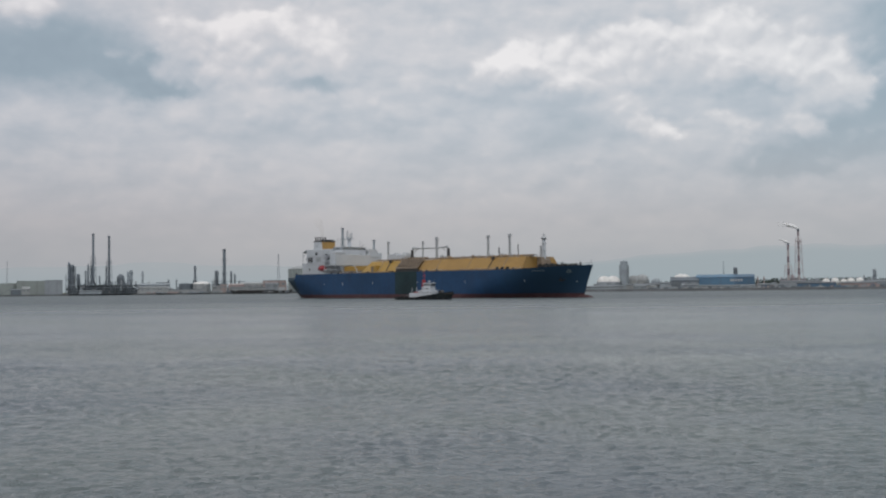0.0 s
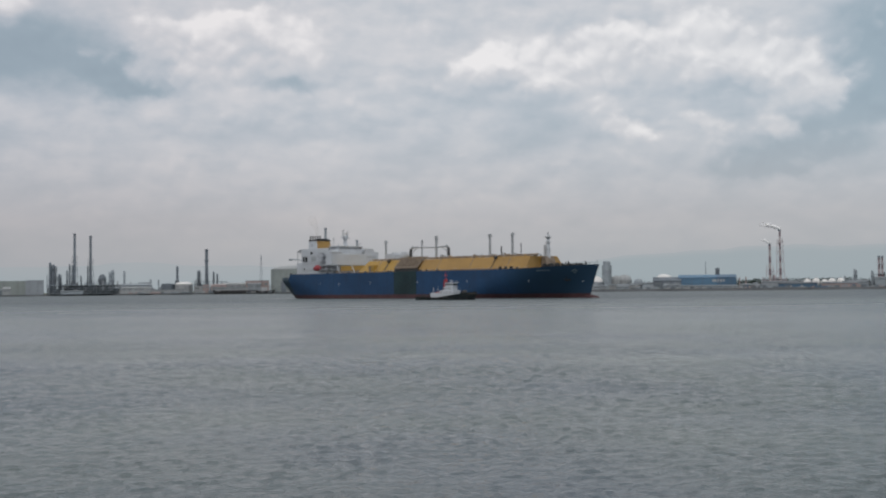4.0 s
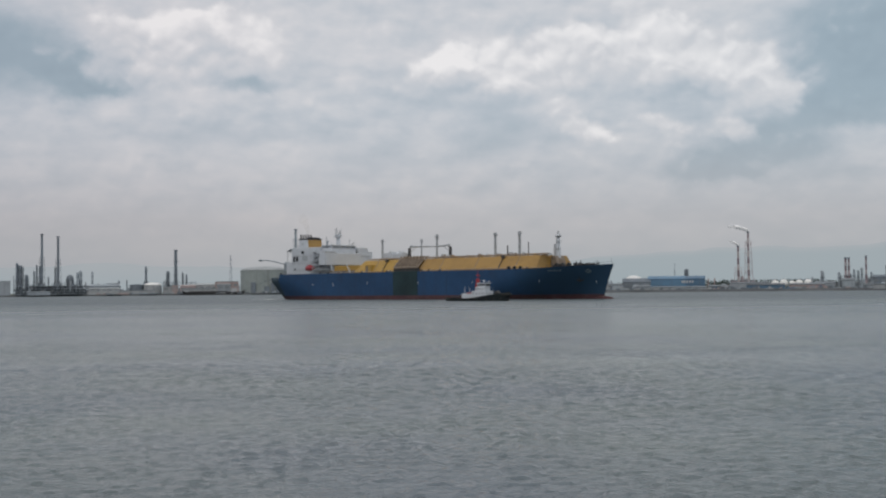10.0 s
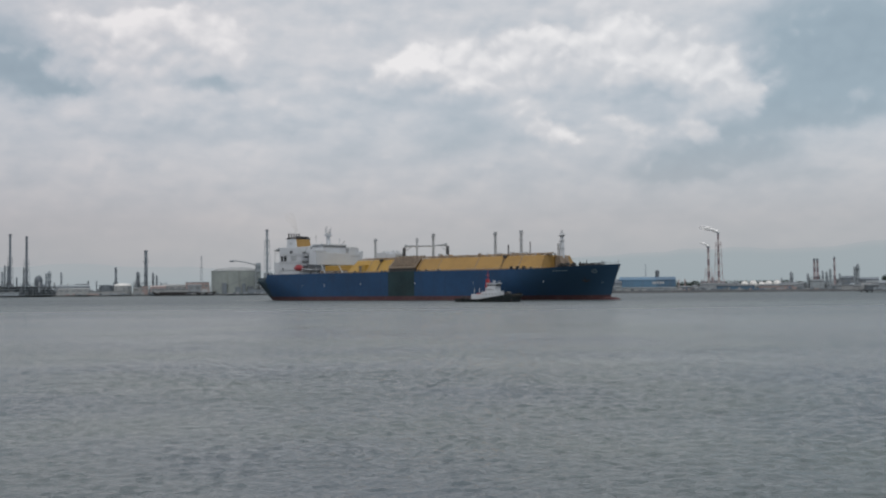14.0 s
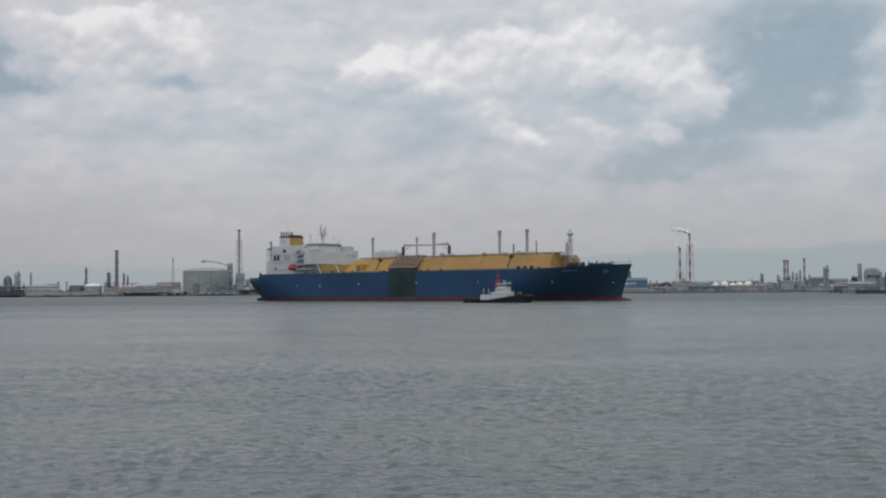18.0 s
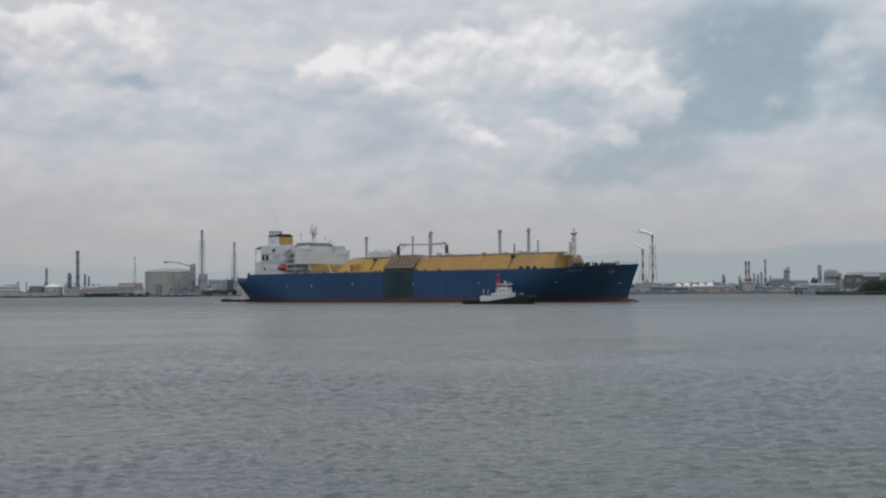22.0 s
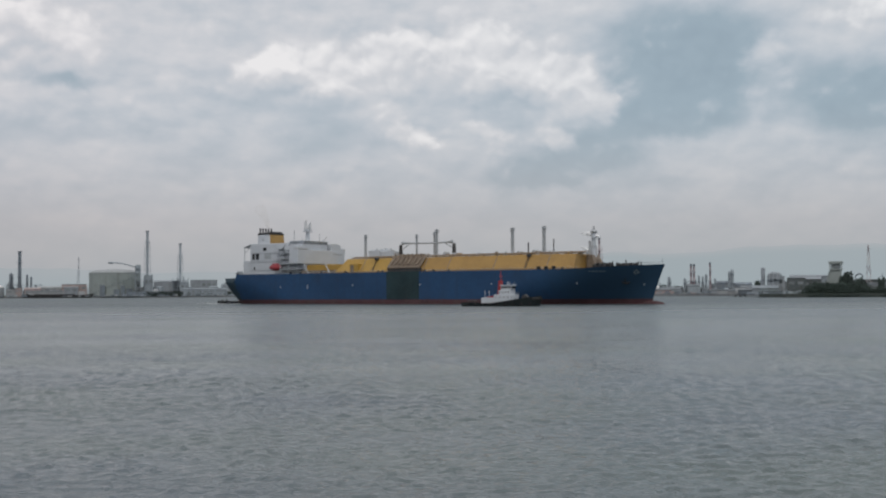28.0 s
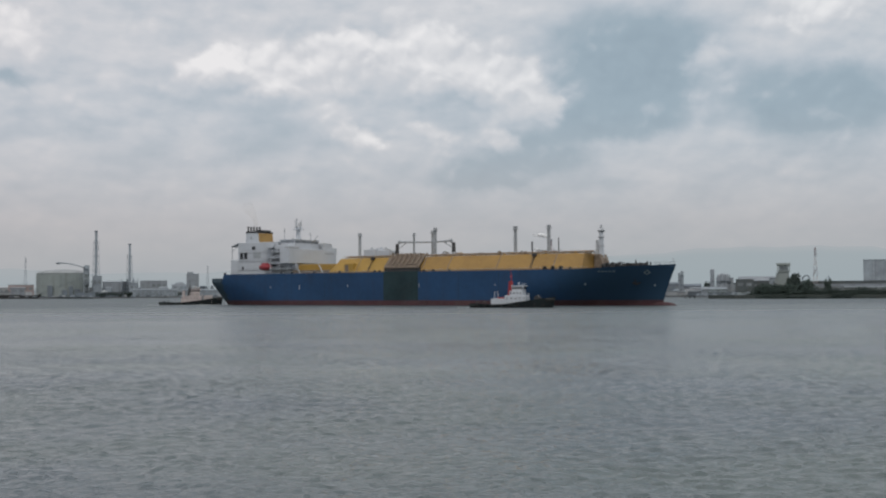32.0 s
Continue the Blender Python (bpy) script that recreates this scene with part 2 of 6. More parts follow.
bow_shade(HULL_BLUE, (0.020, 0.048, 0.082))
BOOT_RED = paint("boot_red", (0.075, 0.028, 0.032), 0.6, vary=0.3, scale=0.08, streak=0.3, bump=0.02)
COUNTER = paint("stern_dark", (0.026, 0.052, 0.072), 0.5, 0.3, vary=0.25, scale=0.1, streak=0.2, bump=0.02)
BOAT_RED = paint("boat_red", (0.30, 0.035, 0.045), 0.5, vary=0.15, scale=0.4)
HULL_DARK = paint("hull_dark_patch", (0.022, 0.044, 0.050), 0.5, 0.2, vary=0.3, scale=0.08, streak=0.05, bump=0.02, grime_amount=0.1)
YELLOW = paint("deck_yellow", (0.335, 0.20, 0.055), 0.5, vary=0.14, scale=0.07, streak=0.22, bump=0.03, grime=(0.16, 0.09, 0.04))
YELLOW_FRESH = paint("fresh_deck_yellow", (0.395, 0.242, 0.048), 0.45, vary=0.12, scale=0.1, streak=0.15, bump=0.03, grime=(0.18, 0.10, 0.04))
# white kept dimmer than fresh paint, low contrast as through haze
WHITE = paint("white_paint", (0.51, 0.54, 0.575), 0.45, vary=0.05, scale=0.2, streak=0.06, bump=0.02, grime=(0.34, 0.33, 0.31), grime_amount=0.1)
WHITE_OLD = paint("white_dull", (0.44, 0.46, 0.48), 0.55, vary=0.14, scale=0.2, streak=0.2, bump=0.03, grime=(0.25, 0.22, 0.19))
MAST_GREY = paint("mast_grey", (0.37, 0.395, 0.415), 0.5, vary=0.15, scale=0.5)
DARK_STEEL = paint("dark_steel", (0.045, 0.045, 0.047), 0.55, vary=0.3, scale=0.4)
BLACK = paint("black_soot", (0.012, 0.012, 0.013), 0.6, vary=0.3, scale=0.6, grime_amount=0.0)
BROWN_PIPE = paint("brown_pipework", (0.215, 0.168, 0.125), 0.55, vary=0.3, scale=0.5)
RED = paint("red_paint", (0.30, 0.028, 0.035), 0.45, vary=0.15, scale=0.4)
DECK_GREEN = paint("deck_paint", (0.09, 0.11, 0.10), 0.7, vary=0.25, scale=0.2)
TUG_BLACK = paint("tug_black", (0.012, 0.018, 0.020), 0.5, 0.3, vary=0.3, scale=0.4, grime=(0.03, 0.03, 0.03))
RUBBER = paint("rubber", (0.02, 0.02, 0.02), 0.85, vary=0.25, scale=1.0)
# haze put into the colour: shore steel and tank paints lightened, bluish
HAZED_GREY_STEEL = paint("hazed_plant_steel", (0.36, 0.41, 0.45), 0.6, vary=0.3, scale=0.06, streak=0.3, object_vary=0.28)
HAZED_DARK_PLANT = paint("hazed_plant_dark", (0.18, 0.215, 0.25), 0.65, vary=0.3, scale=0.06, streak=0.3, object_vary=0.3)
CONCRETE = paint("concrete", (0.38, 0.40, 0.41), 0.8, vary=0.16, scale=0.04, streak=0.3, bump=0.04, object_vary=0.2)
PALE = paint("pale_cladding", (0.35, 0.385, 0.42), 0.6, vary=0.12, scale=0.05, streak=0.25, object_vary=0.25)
HAZED_TANK_GREEN = paint("hazed_tank_green", (0.29, 0.325, 0.315), 0.8, vary=0.12, scale=0.03, streak=0.25, bump=0.05)
TANK_WHITE = paint("tank_white", (0.80, 0.79, 0.77), 0.5, vary=0.08, scale=0.08, streak=0.15)
SALMON = paint("salmon_cladding", (0.42, 0.34, 0.328), 0.7, vary=0.15, scale=0.06, streak=0.25, object_vary=0.2)
BLUE_SHED = paint("blue_cladding", (0.105, 0.212, 0.325), 0.5, vary=0.15, scale=0.05, streak=0.2)
BLUE_DEEP = paint("deep_blue_cladding", (0.075, 0.15, 0.235), 0.5, vary=0.15, scale=0.05, streak=0.2)
STACK_RED = paint("stack_red", (0.39, 0.325, 0.34), 0.6, vary=0.15, scale=0.2)
QUAY = paint("quay_wall", (0.13, 0.14, 0.15), 0.9, vary=0.35, scale=0.03, streak=0.3, bump=0.3)
EARTH = paint("land", (0.10, 0.115, 0.085), 0.95, vary=0.4, scale=0.01, bump=0.2)
# foliage kept a little lighter and bluer, as if hazed
LEAF = paint("foliage", (0.070, 0.100, 0.086), 0.8, vary=0.5, scale=0.4, object_vary=0.4, grime_amount=0.0)
DARK_WALL = paint("dark_cladding", (0.10, 0.118, 0.122), 0.7, vary=0.25, scale=0.06, streak=0.3, object_vary=0.2)
BARK = paint("bark", (0.09, 0.07, 0.05), 0.9, vary=0.3, scale=0.8)
GRASS = paint("grass", (0.12, 0.16, 0.10), 0.9, vary=0.4, scale=0.05, bump=0.1)
ROCK = paint("dark_embankment", (0.05, 0.06, 0.055), 0.9, vary=0.4, scale=0.05, bump=0.3)
# shore roofs and far window panes lightened to imitate haze
ROOF_DARK = paint("hazed_roof", (0.225, 0.25, 0.27), 0.8, vary=0.25, scale=0.06, object_vary=0.4)
GLASS_FAR = paint("hazed_glass", (0.26, 0.29, 0.31), 0.35, vary=0.2, scale=0.5, bump=0.0, object_vary=0.4)
FEATHER = paint("feather", (0.010, 0.010, 0.011), 0.8, vary=0.3, scale=8.0, grime_amount=0.0, bump=0.0)
# pale, varied tones stand in for sky reflected in the panes
GLASS_SHIP = paint("bridge_glass", (0.30, 0.33, 0.36), 0.2, vary=0.2, scale=1.0, object_vary=0.8, grime_amount=0.0, bump=0.0)
EMBLEM = paint("dull_lettering", (0.16, 0.205, 0.225), 0.6, vary=0.2, scale=0.8)
GLASS_DARK = paint("window_glass", (0.015, 0.018, 0.022), 0.12, vary=0.2, scale=1.0, grime_amount=0.0, bump=0.0)


def vapour(name, colour, opacity):
    """Thin smoke or steam: mostly clear, thinner towards ragged gaps."""
    m = bpy.data.materials.new(name)
    m.use_nodes = True
    nt = m.node_tree
    b = nt.nodes["Principled BSDF"]
    b.inputs["Base Color"].default_value, b.inputs["Roughness"].default_value = (*colour, 1), 1.0
    n = nt.nodes.new("ShaderNodeTexNoise")
    n.inputs["Scale"].default_value, n.inputs["Detail"].default_value = 0.35, 4
    tc = nt.nodes.new("ShaderNodeTexCoord")
    nt.links.new(tc.outputs["Object"], n.inputs["Vector"])
    mr = nt.nodes.new("ShaderNodeMapRange")
    nt.links.new(n.outputs["Fac"], mr.inputs[0])
    for i, v in enumerate((0.25, 0.6, 0.0, opacity)):
        mr.inputs[i + 1].default_value = v
    nt.links.new(mr.outputs[0], b.inputs["Alpha"])
    return m




def wisp(name, colour, solid, scale):
    """Torn vapour: dense where it leaves the mouth, ragged and thin at its trailing end."""
    m = bpy.data.materials.new(name)
    m.use_nodes = True
    nt = m.node_tree
    N, L = nt.nodes.new, nt.links.new
    b = nt.nodes["Principled BSDF"]
    b.inputs["Base Color"].default_value, b.inputs["Roughness"].default_value = (*colour, 1), 1.0
    b.inputs["Specular IOR Level"].default_value = 0.0
    tc, sep, n = N("ShaderNodeTexCoord"), N("ShaderNodeSeparateXYZ"), N("ShaderNodeTexNoise")
    L(tc.outputs["Generated"], sep.inputs[0])
    L(tc.outputs["Object"], n.inputs["Vector"])
    n.inputs["Scale"].default_value, n.inputs["Detail"].default_value = scale, 4.0
    add, mr = N("ShaderNodeMath"), N("ShaderNodeMapRange")
    add.operation = "MULTIPLY_ADD"
    L(sep.outputs[0], add.inputs[0])
    add.inputs[1].default_value = 0.55
    L(n.outputs["Fac"], add.inputs[2])
    L(add.outputs[0], mr.inputs[0])
    for i, v in enumerate((0.42, 0.95, 0.0, solid)):
        mr.inputs[i + 1].default_value = v
    L(mr.outputs[0], b.inputs["Alpha"])
    return m


STEAM = wisp("steam", (0.97, 0.97, 0.97), 0.95, 0.3)
STACK_PALE = paint("stack_pale", (0.47, 0.42, 0.42), 0.6, vary=0.15, scale=0.3)
DARK_RED = paint("stack_dark_red", (0.15, 0.09, 0.095), 0.6, vary=0.2, scale=0.3)
FADED_RED = paint("stack_faded_red", (0.215, 0.158, 0.175), 0.6, vary=0.2, scale=0.3)
SMOKE = wisp("exhaust_smoke", (0.36, 0.28, 0.12), 0.035, 0.07)
FOAM = vapour("foam", (0.8, 0.82, 0.82), 0.9)


def hills():
    """Far hills: a glowing backdrop with haze mixed into its colour, little above the sky's tone."""
    m = bpy.data.materials.new("hazy_hills")
    m.use_nodes = True
    nt = m.node_tree
    nt.nodes.clear()
    N, L = nt.nodes.new, nt.links.new
    tc = N("ShaderNodeTexCoord")
    sep = N("ShaderNodeSeparateXYZ")
    L(tc.outputs["Object"], sep.inputs[0])
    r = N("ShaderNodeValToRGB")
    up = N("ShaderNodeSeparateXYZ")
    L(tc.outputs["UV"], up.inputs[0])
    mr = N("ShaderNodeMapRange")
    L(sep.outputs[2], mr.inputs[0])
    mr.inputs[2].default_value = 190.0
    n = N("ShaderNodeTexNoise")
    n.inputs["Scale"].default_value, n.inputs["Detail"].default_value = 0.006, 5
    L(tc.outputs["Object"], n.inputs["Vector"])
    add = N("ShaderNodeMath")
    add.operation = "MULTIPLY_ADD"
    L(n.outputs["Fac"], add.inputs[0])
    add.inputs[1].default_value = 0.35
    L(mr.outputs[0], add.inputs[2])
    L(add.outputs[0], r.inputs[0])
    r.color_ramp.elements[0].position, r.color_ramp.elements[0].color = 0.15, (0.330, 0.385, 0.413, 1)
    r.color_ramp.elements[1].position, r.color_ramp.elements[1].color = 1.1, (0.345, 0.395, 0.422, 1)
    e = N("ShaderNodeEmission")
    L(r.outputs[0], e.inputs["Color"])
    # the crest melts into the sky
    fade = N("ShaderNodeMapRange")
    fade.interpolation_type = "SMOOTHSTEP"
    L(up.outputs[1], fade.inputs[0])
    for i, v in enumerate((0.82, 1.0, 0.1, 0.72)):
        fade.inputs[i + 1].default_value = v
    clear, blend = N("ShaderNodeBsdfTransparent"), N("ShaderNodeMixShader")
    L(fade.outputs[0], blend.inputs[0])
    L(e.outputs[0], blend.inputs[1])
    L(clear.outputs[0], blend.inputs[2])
    out = N("ShaderNodeOutputMaterial")
    L(blend.outputs[0], out.inputs["Surface"])
    return m


HILLS = hills()


def sea():
    m = bpy.data.materials.new("sea_water")
    m.use_nodes = True
    nt = m.node_tree
    N, L = nt.nodes.new, nt.links.new
    b = nt.nodes["Principled BSDF"]
    b.inputs["Base Color"].default_value = (0.105, 0.118, 0.124, 1)
    b.inputs["Roughness"].default_value, b.inputs["IOR"].default_value = 0.18, 1.33
    tc = N("ShaderNodeTexCoord")
    # choppier in the shallows before the quay than out in the channel
    out = N("ShaderNodeSeparateXYZ")
    L(tc.outputs["Object"], out.inputs[0])
    chop = N("ShaderNodeMapRange")
    L(out.outputs[1], chop.inputs[0])
    for i, v in enumerate((60.0, 500.0, 1.0, 1.35)):
        chop.inputs[i + 1].default_value = v
    # long streaks where the wind roughens or smooths the surface
    lay, gusts = N("ShaderNodeMapping"), N("ShaderNodeTexNoise")
    lay.inputs["Scale"].default_value = (0.3, 2.2, 1)
    L(tc.outputs["Object"], lay.inputs[0])
    L(lay.outputs[0], gusts.inputs["Vector"])
    gusts.inputs["Scale"].default_value, gusts.inputs["Detail"].default_value = 0.022, 5.0
    swing, ruffle = N("ShaderNodeMapRange"), N("ShaderNodeMath")
    L(gusts.outputs["Fac"], swing.inputs[0])
    for i, v in enumerate((0.36, 0.64, 0.7, 1.15)):
        swing.inputs[i + 1].default_value = v
    ruffle.operation = "MULTIPLY"
    L(chop.outputs[0], ruffle.inputs[0])
    L(swing.outputs[0], ruffle.inputs[1])
    normal = None
    for sc, stretch, dist, detail in ((0.05, (1, 1.2, 1), 0.15, 3), (0.42, (1, 1.1, 1), 0.12, 4), (1.15, (1, 1.0, 1), 0.27, 3), (3.1, (1, 1.15, 1), 0.12, 3)):
        mp = N("ShaderNodeMapping")
        mp.inputs["Scale"].default_value = stretch
        mp.inputs["Rotation"].default_value = (0, 0, 0.3 * sc)
        L(tc.outputs["Object"], mp.inputs[0])
        n = N("ShaderNodeTexNoise")
        n.inputs["Scale"].default_value, n.inputs["Detail"].default_value, n.inputs["Roughness"].default_value = sc, detail, 0.6
        L(mp.outputs[0], n.inputs["Vector"])
        bp = N("ShaderNodeBump")
        bp.inputs["Strength"].default_value, bp.inputs["Distance"].default_value = 1.0, dist
        L(n.outputs["Fac"], bp.inputs["Height"])
        if sc > 0.1:
            L(ruffle.outputs[0], bp.inputs["Strength"])
        if normal:
            L(normal, bp.inputs["Normal"])
        normal = bp.outputs[0]
    L(normal, b.inputs["Normal"])
    # cloud reflections imitated in the base colour: bluer and greyer patches
    n = N("ShaderNodeTexNoise")
    n.inputs["Scale"].default_value, n.inputs["Detail"].default_value = 0.035, 3
    L(tc.outputs["Object"], n.inputs["Vector"])
    r = N("ShaderNodeValToRGB")
    L(n.outputs["Fac"], r.inputs[0])
    r.color_ramp.elements[0].position, r.color_ramp.elements[0].color = 0.38, (0.096, 0.122, 0.119, 1)
    r.color_ramp.elements[1].position, r.color_ramp.elements[1].color = 0.62, (0.086, 0.110, 0.129, 1)
    L(r.outputs[0], b.inputs["Base Color"])
    # broad bands of smoother and rougher water
    mp = N("ShaderNodeMapping")
    mp.inputs["Scale"].default_value = (0.4, 1.6, 1)
    L(tc.outputs["Object"], mp.inputs[0])
    n = N("ShaderNodeTexNoise")
    n.inputs["Scale"].default_value, n.inputs["Detail"].default_value = 0.012, 4
    L(mp.outputs[0], n.inputs["Vector"])
    mr = N("ShaderNodeMapRange")
    L(n.outputs["Fac"], mr.inputs[0])
    for i, v in enumerate((0.35, 0.65, 0.05, 0.10)):
        mr.inputs[i + 1].default_value = v
    calm, rough = N("ShaderNodeMapRange"), N("ShaderNodeMath")
    L(out.outputs[1], calm.inputs[0])
    for i, v in enumerate((60.0, 700.0, 0.0, 0.36)):
        calm.inputs[i + 1].default_value = v
    rough.operation = "ADD"
    L(mr.outputs[0], rough.inputs[0])
    L(calm.outputs[0], rough.inputs[1])
    L(rough.outputs[0], b.inputs["Roughness"])
    return m


SEA = sea()


# ---- helpers for building ----
def box(bm, x0, x1, y0, y1, z0, z1, bevel=0.0):
    m = Matrix.LocRotScale(((x0 + x1) / 2, (y0 + y1) / 2, (z0 + z1) / 2), None, (abs(x1 - x0), abs(y1 - y0), abs(z1 - z0)))
    vs = bmesh.ops.create_cube(bm, size=1, matrix=m)["verts"]
    if bevel:
        es = list({e for v in vs for e in v.link_edges})
        bmesh.ops.bevel(bm, geom=es, offset=bevel, segments=1, affect="EDGES")
    return bm


def cyl(bm, x, y, z0, z1, r0, r1=None, n=14):
    bmesh.ops.create_cone(bm, cap_ends=True, segments=n, radius1=r0, radius2=r0 if r1 is None else r1, depth=z1 - z0, matrix=Matrix.Translation((x, y, (z0 + z1) / 2)))
    return bm


def rod(bm, p, q, r, n=6, r2=None):
    p, q = Vector(p), Vector(q)
    d = q - p
    m = Matrix.Translation((p + q) / 2) @ d.to_track_quat("Z", "Y").to_matrix().to_4x4()
    bmesh.ops.create_cone(bm, cap_ends=True, segments=n, radius1=r, radius2=r if r2 is None else r2, depth=d.length, matrix=m)
    return bm


def ball(bm, c, r, n=12, squash=(1, 1, 1)):
    m = Matrix.LocRotScale(c, None, tuple(r * s for s in squash))
    bmesh.ops.create_uvsphere(bm, u_segments=n, v_segments=max(6, n * 2 // 3), radius=1, matrix=m)
    return bm


def slab(bm, poly, axis, a, b):
    """Prism of a polygon: axis 'y' takes (x, z) pairs, 'x' takes (y, z), 'z' takes (x, y)."""
    def at(p, k):
        return {"y": (p[0], k, p[1]), "x": (k, p[0], p[1]), "z": (p[0], p[1], k)}[axis]
    v0 = [bm.verts.new(at(p, a)) for p in poly]
    v1 = [bm.verts.new(at(p, b)) for p in poly]
    n = len(poly)
    bm.faces.new(v0)
    bm.faces.new(v1[::-1])
    for i in range(n):
        bm.faces.new((v0[i], v1[i], v1[(i + 1) % n], v0[(i + 1) % n]))
    bmesh.ops.recalc_face_normals(bm, faces=bm.faces)
    return bm


def B():
    return bmesh.new()


def part(name, bm, material, parent, label="", smooth=False):
    me = bpy.data.meshes.new(name)
    if smooth:
        for f in bm.faces:
            f.smooth = True
    bm.to_mesh(me)
    bm.free()
    me.materials.append(material)
    ob = new(name, me)
    ob.parent = parent
    if label:
        ob["label"] = label
    return ob


def thing(name, m, label, category, group="", kind=""):
    ob = new(name)
    ob.empty_display_size = 2
    ob.matrix_world = m
    return tagged(ob, label, category, group, kind)


def solo(name, bm, material, m, label, category, group="", kind="", smooth=False):
    ob = part(name, bm, material, None, "", smooth)
    ob.matrix_world = m
    return tagged(ob, label, category, group, kind)


def spot(bearing, dist, z=0.0, turn=0.0):
    """A place on the shore by its bearing and distance from the quay; its x runs to the right, its y away."""
    a = radians(bearing)
    return pose(math.sin(a) * dist, math.cos(a) * dist, z, 0, 0, -bearing + turn)


# ---- the water, one sheet out to the horizon ----
def water_sheet():
    rng = random.Random(4)
    az = np.radians(np.concatenate([np.linspace(-180, -30, 40)[:-1], np.linspace(-30, 38, 700), np.linspace(38, 180, 40)[1:]]))
    rr = np.concatenate([np.linspace(0.05, 30, 8)[:-1], np.geomspace(30, 110, 600)[:-1], np.geomspace(110, 320, 420), np.geomspace(320, 4990, 30)[1:]])
    A, R = np.meshgrid(az, rr, indexing="ij")
    X, Y = np.sin(A) * R, np.cos(A) * R
    Z = np.zeros_like(X)
    for i in range(60):
        lam = 0.6 * (9.0 ** (i / 59))
        d = radians(-14 + rng.gauss(0, 38))
        k, ph = 2 * math.pi / lam, rng.uniform(0, 6.28)
        amp = 0.0062 * min(lam, 1.1) * min(1.0, 1.4 / lam)
        Z += amp * np.sin(k * (X * math.sin(d) + Y * math.cos(d)) + ph) * np.clip((lam * 260 - R) / 120, 0, 1)
    # gusts: rippled patches with smoother water between them
    gust = np.sin(X * 0.061 + Y * 0.027 + 1.3 * np.sin(Y * 0.05)) * np.sin(Y * 0.073 - X * 0.021 + 1.0 + 1.1 * np.sin(X * 0.083))
    gust = 0.85 + 0.4 * np.clip(gust + 0.5 * np.sin(X * 0.19 - Y * 0.11 + 2.0) * np.sin(Y * 0.23 + X * 0.07), -1, 1)
    Z *= gust * np.clip((300 - R) / 200, 0, 1) * np.clip((R - 12) / 12, 0, 1)
    # here and there a wavelet steepens and stands out of the ripple
    W = np.zeros_like(X)
    for i in range(34):
        lam, d = rng.uniform(0.36, 0.6), radians(-6 + rng.gauss(0, 16))
        W += np.sin(2 * math.pi / lam * (X * math.sin(d) + Y * math.cos(d)) + rng.uniform(0, 6.28))
    W /= W.std()
    patch = np.clip(0.5 + 0.7 * np.sin(X * 0.13 + 1.7 * np.sin(Y * 0.08)) * np.sin(Y * 0.17 - X * 0.05 + 2.0), 0.05, 1.0)
    Z += 0.036 * np.clip(W - 1.15, 0, 1.5) * patch * np.clip((105 - R) / 50, 0, 1) * np.clip((R - 12) / 12, 0, 1)
    na, nr = X.shape
    co = np.stack([X, Y, Z], -1).reshape(-1, 3)
    i, j = np.meshgrid(np.arange(na - 1), np.arange(nr - 1), indexing="ij")
    a = (i * nr + j).ravel()
    quads = np.stack([a, a + 1, a + nr + 1, a + nr], -1)
    me = bpy.data.meshes.new("water")
    me.vertices.add(len(co))
    me.vertices.foreach_set("co", co.ravel())
    me.loops.add(quads.size)
    me.loops.foreach_set("vertex_index", quads[:, ::-1].ravel())
    me.polygons.add(len(quads))
    me.polygons.foreach_set("loop_start", np.arange(len(quads)) * 4)
    me.polygons.foreach_set("use_smooth", np.ones(len(quads), dtype=bool))
    me.update(calc_edges=True)
    me.validate()
    me.materials.append(SEA)
    return tagged(new("water", me), "grey rippled harbour water under a clouded sky", "water", kind="structure")


water = water_sheet()


# ---- land ----
def bank(name, label, edge, far, top=2.6, material=None, wall=None):
    """A strip of land: a quay or stone edge along bearing-distance pairs, level ground behind."""
    root = thing(name, Matrix(), label, "shore", kind="structure")
    def at(b, d, z):
        return (math.sin(radians(b)) * d, math.cos(radians(b)) * d, z)
    g = B()
    low = [g.verts.new(at(b, d, top)) for b, d in edge]
    up = [g.verts.new(at(b, far, top + 1.2)) for b, d in edge]
    for i in range(len(edge) - 1):
        g.faces.new((low[i], low[i + 1], up[i + 1], up[i]))
    part("ground", g, material or EARTH, root)
    w = B()
    lo = [w.verts.new(at(b, d - 1.5, -1.5)) for b, d in edge]
    mid = [w.verts.new(at(b, d - 0.2, top + 0.35)) for b, d in edge]
    back = [w.verts.new(at(b, d + 1.2, top + 0.35)) for b, d in edge]
    base = [w.verts.new(at(b, d + 1.2, -1.5)) for b, d in edge]
    for i in range(len(edge) - 1):
        w.faces.new((lo[i], lo[i + 1], mid[i + 1], mid[i]))
        w.faces.new((mid[i], mid[i + 1], back[i + 1], back[i]))
        w.faces.new((back[i], back[i + 1], base[i + 1], base[i]))
    bmesh.ops.recalc_face_normals(w, faces=w.faces)
    part("quay_wall", w, wall or QUAY, root)
    return root


def wavy(a, b, n, d, rough, seed):
    rng = random.Random(seed)
    return [(a + (b - a) * i / n, d(a + (b - a) * i / n) + rng.uniform(-rough, rough)) for i in range(n + 1)]


bank("shore_west", "low grey industrial shore with a dark quay wall", wavy(-44, 4.6, 60, lambda b: 2120 + 9 * max(0, -b - 12) - 8 * max(0, b + 12), 4, 1), 4700)
bank("shore_far", "low hazy harbour shore with a dark quay edge", wavy(4.2, 24, 40, lambda b: 1430, 4, 2), 4700)
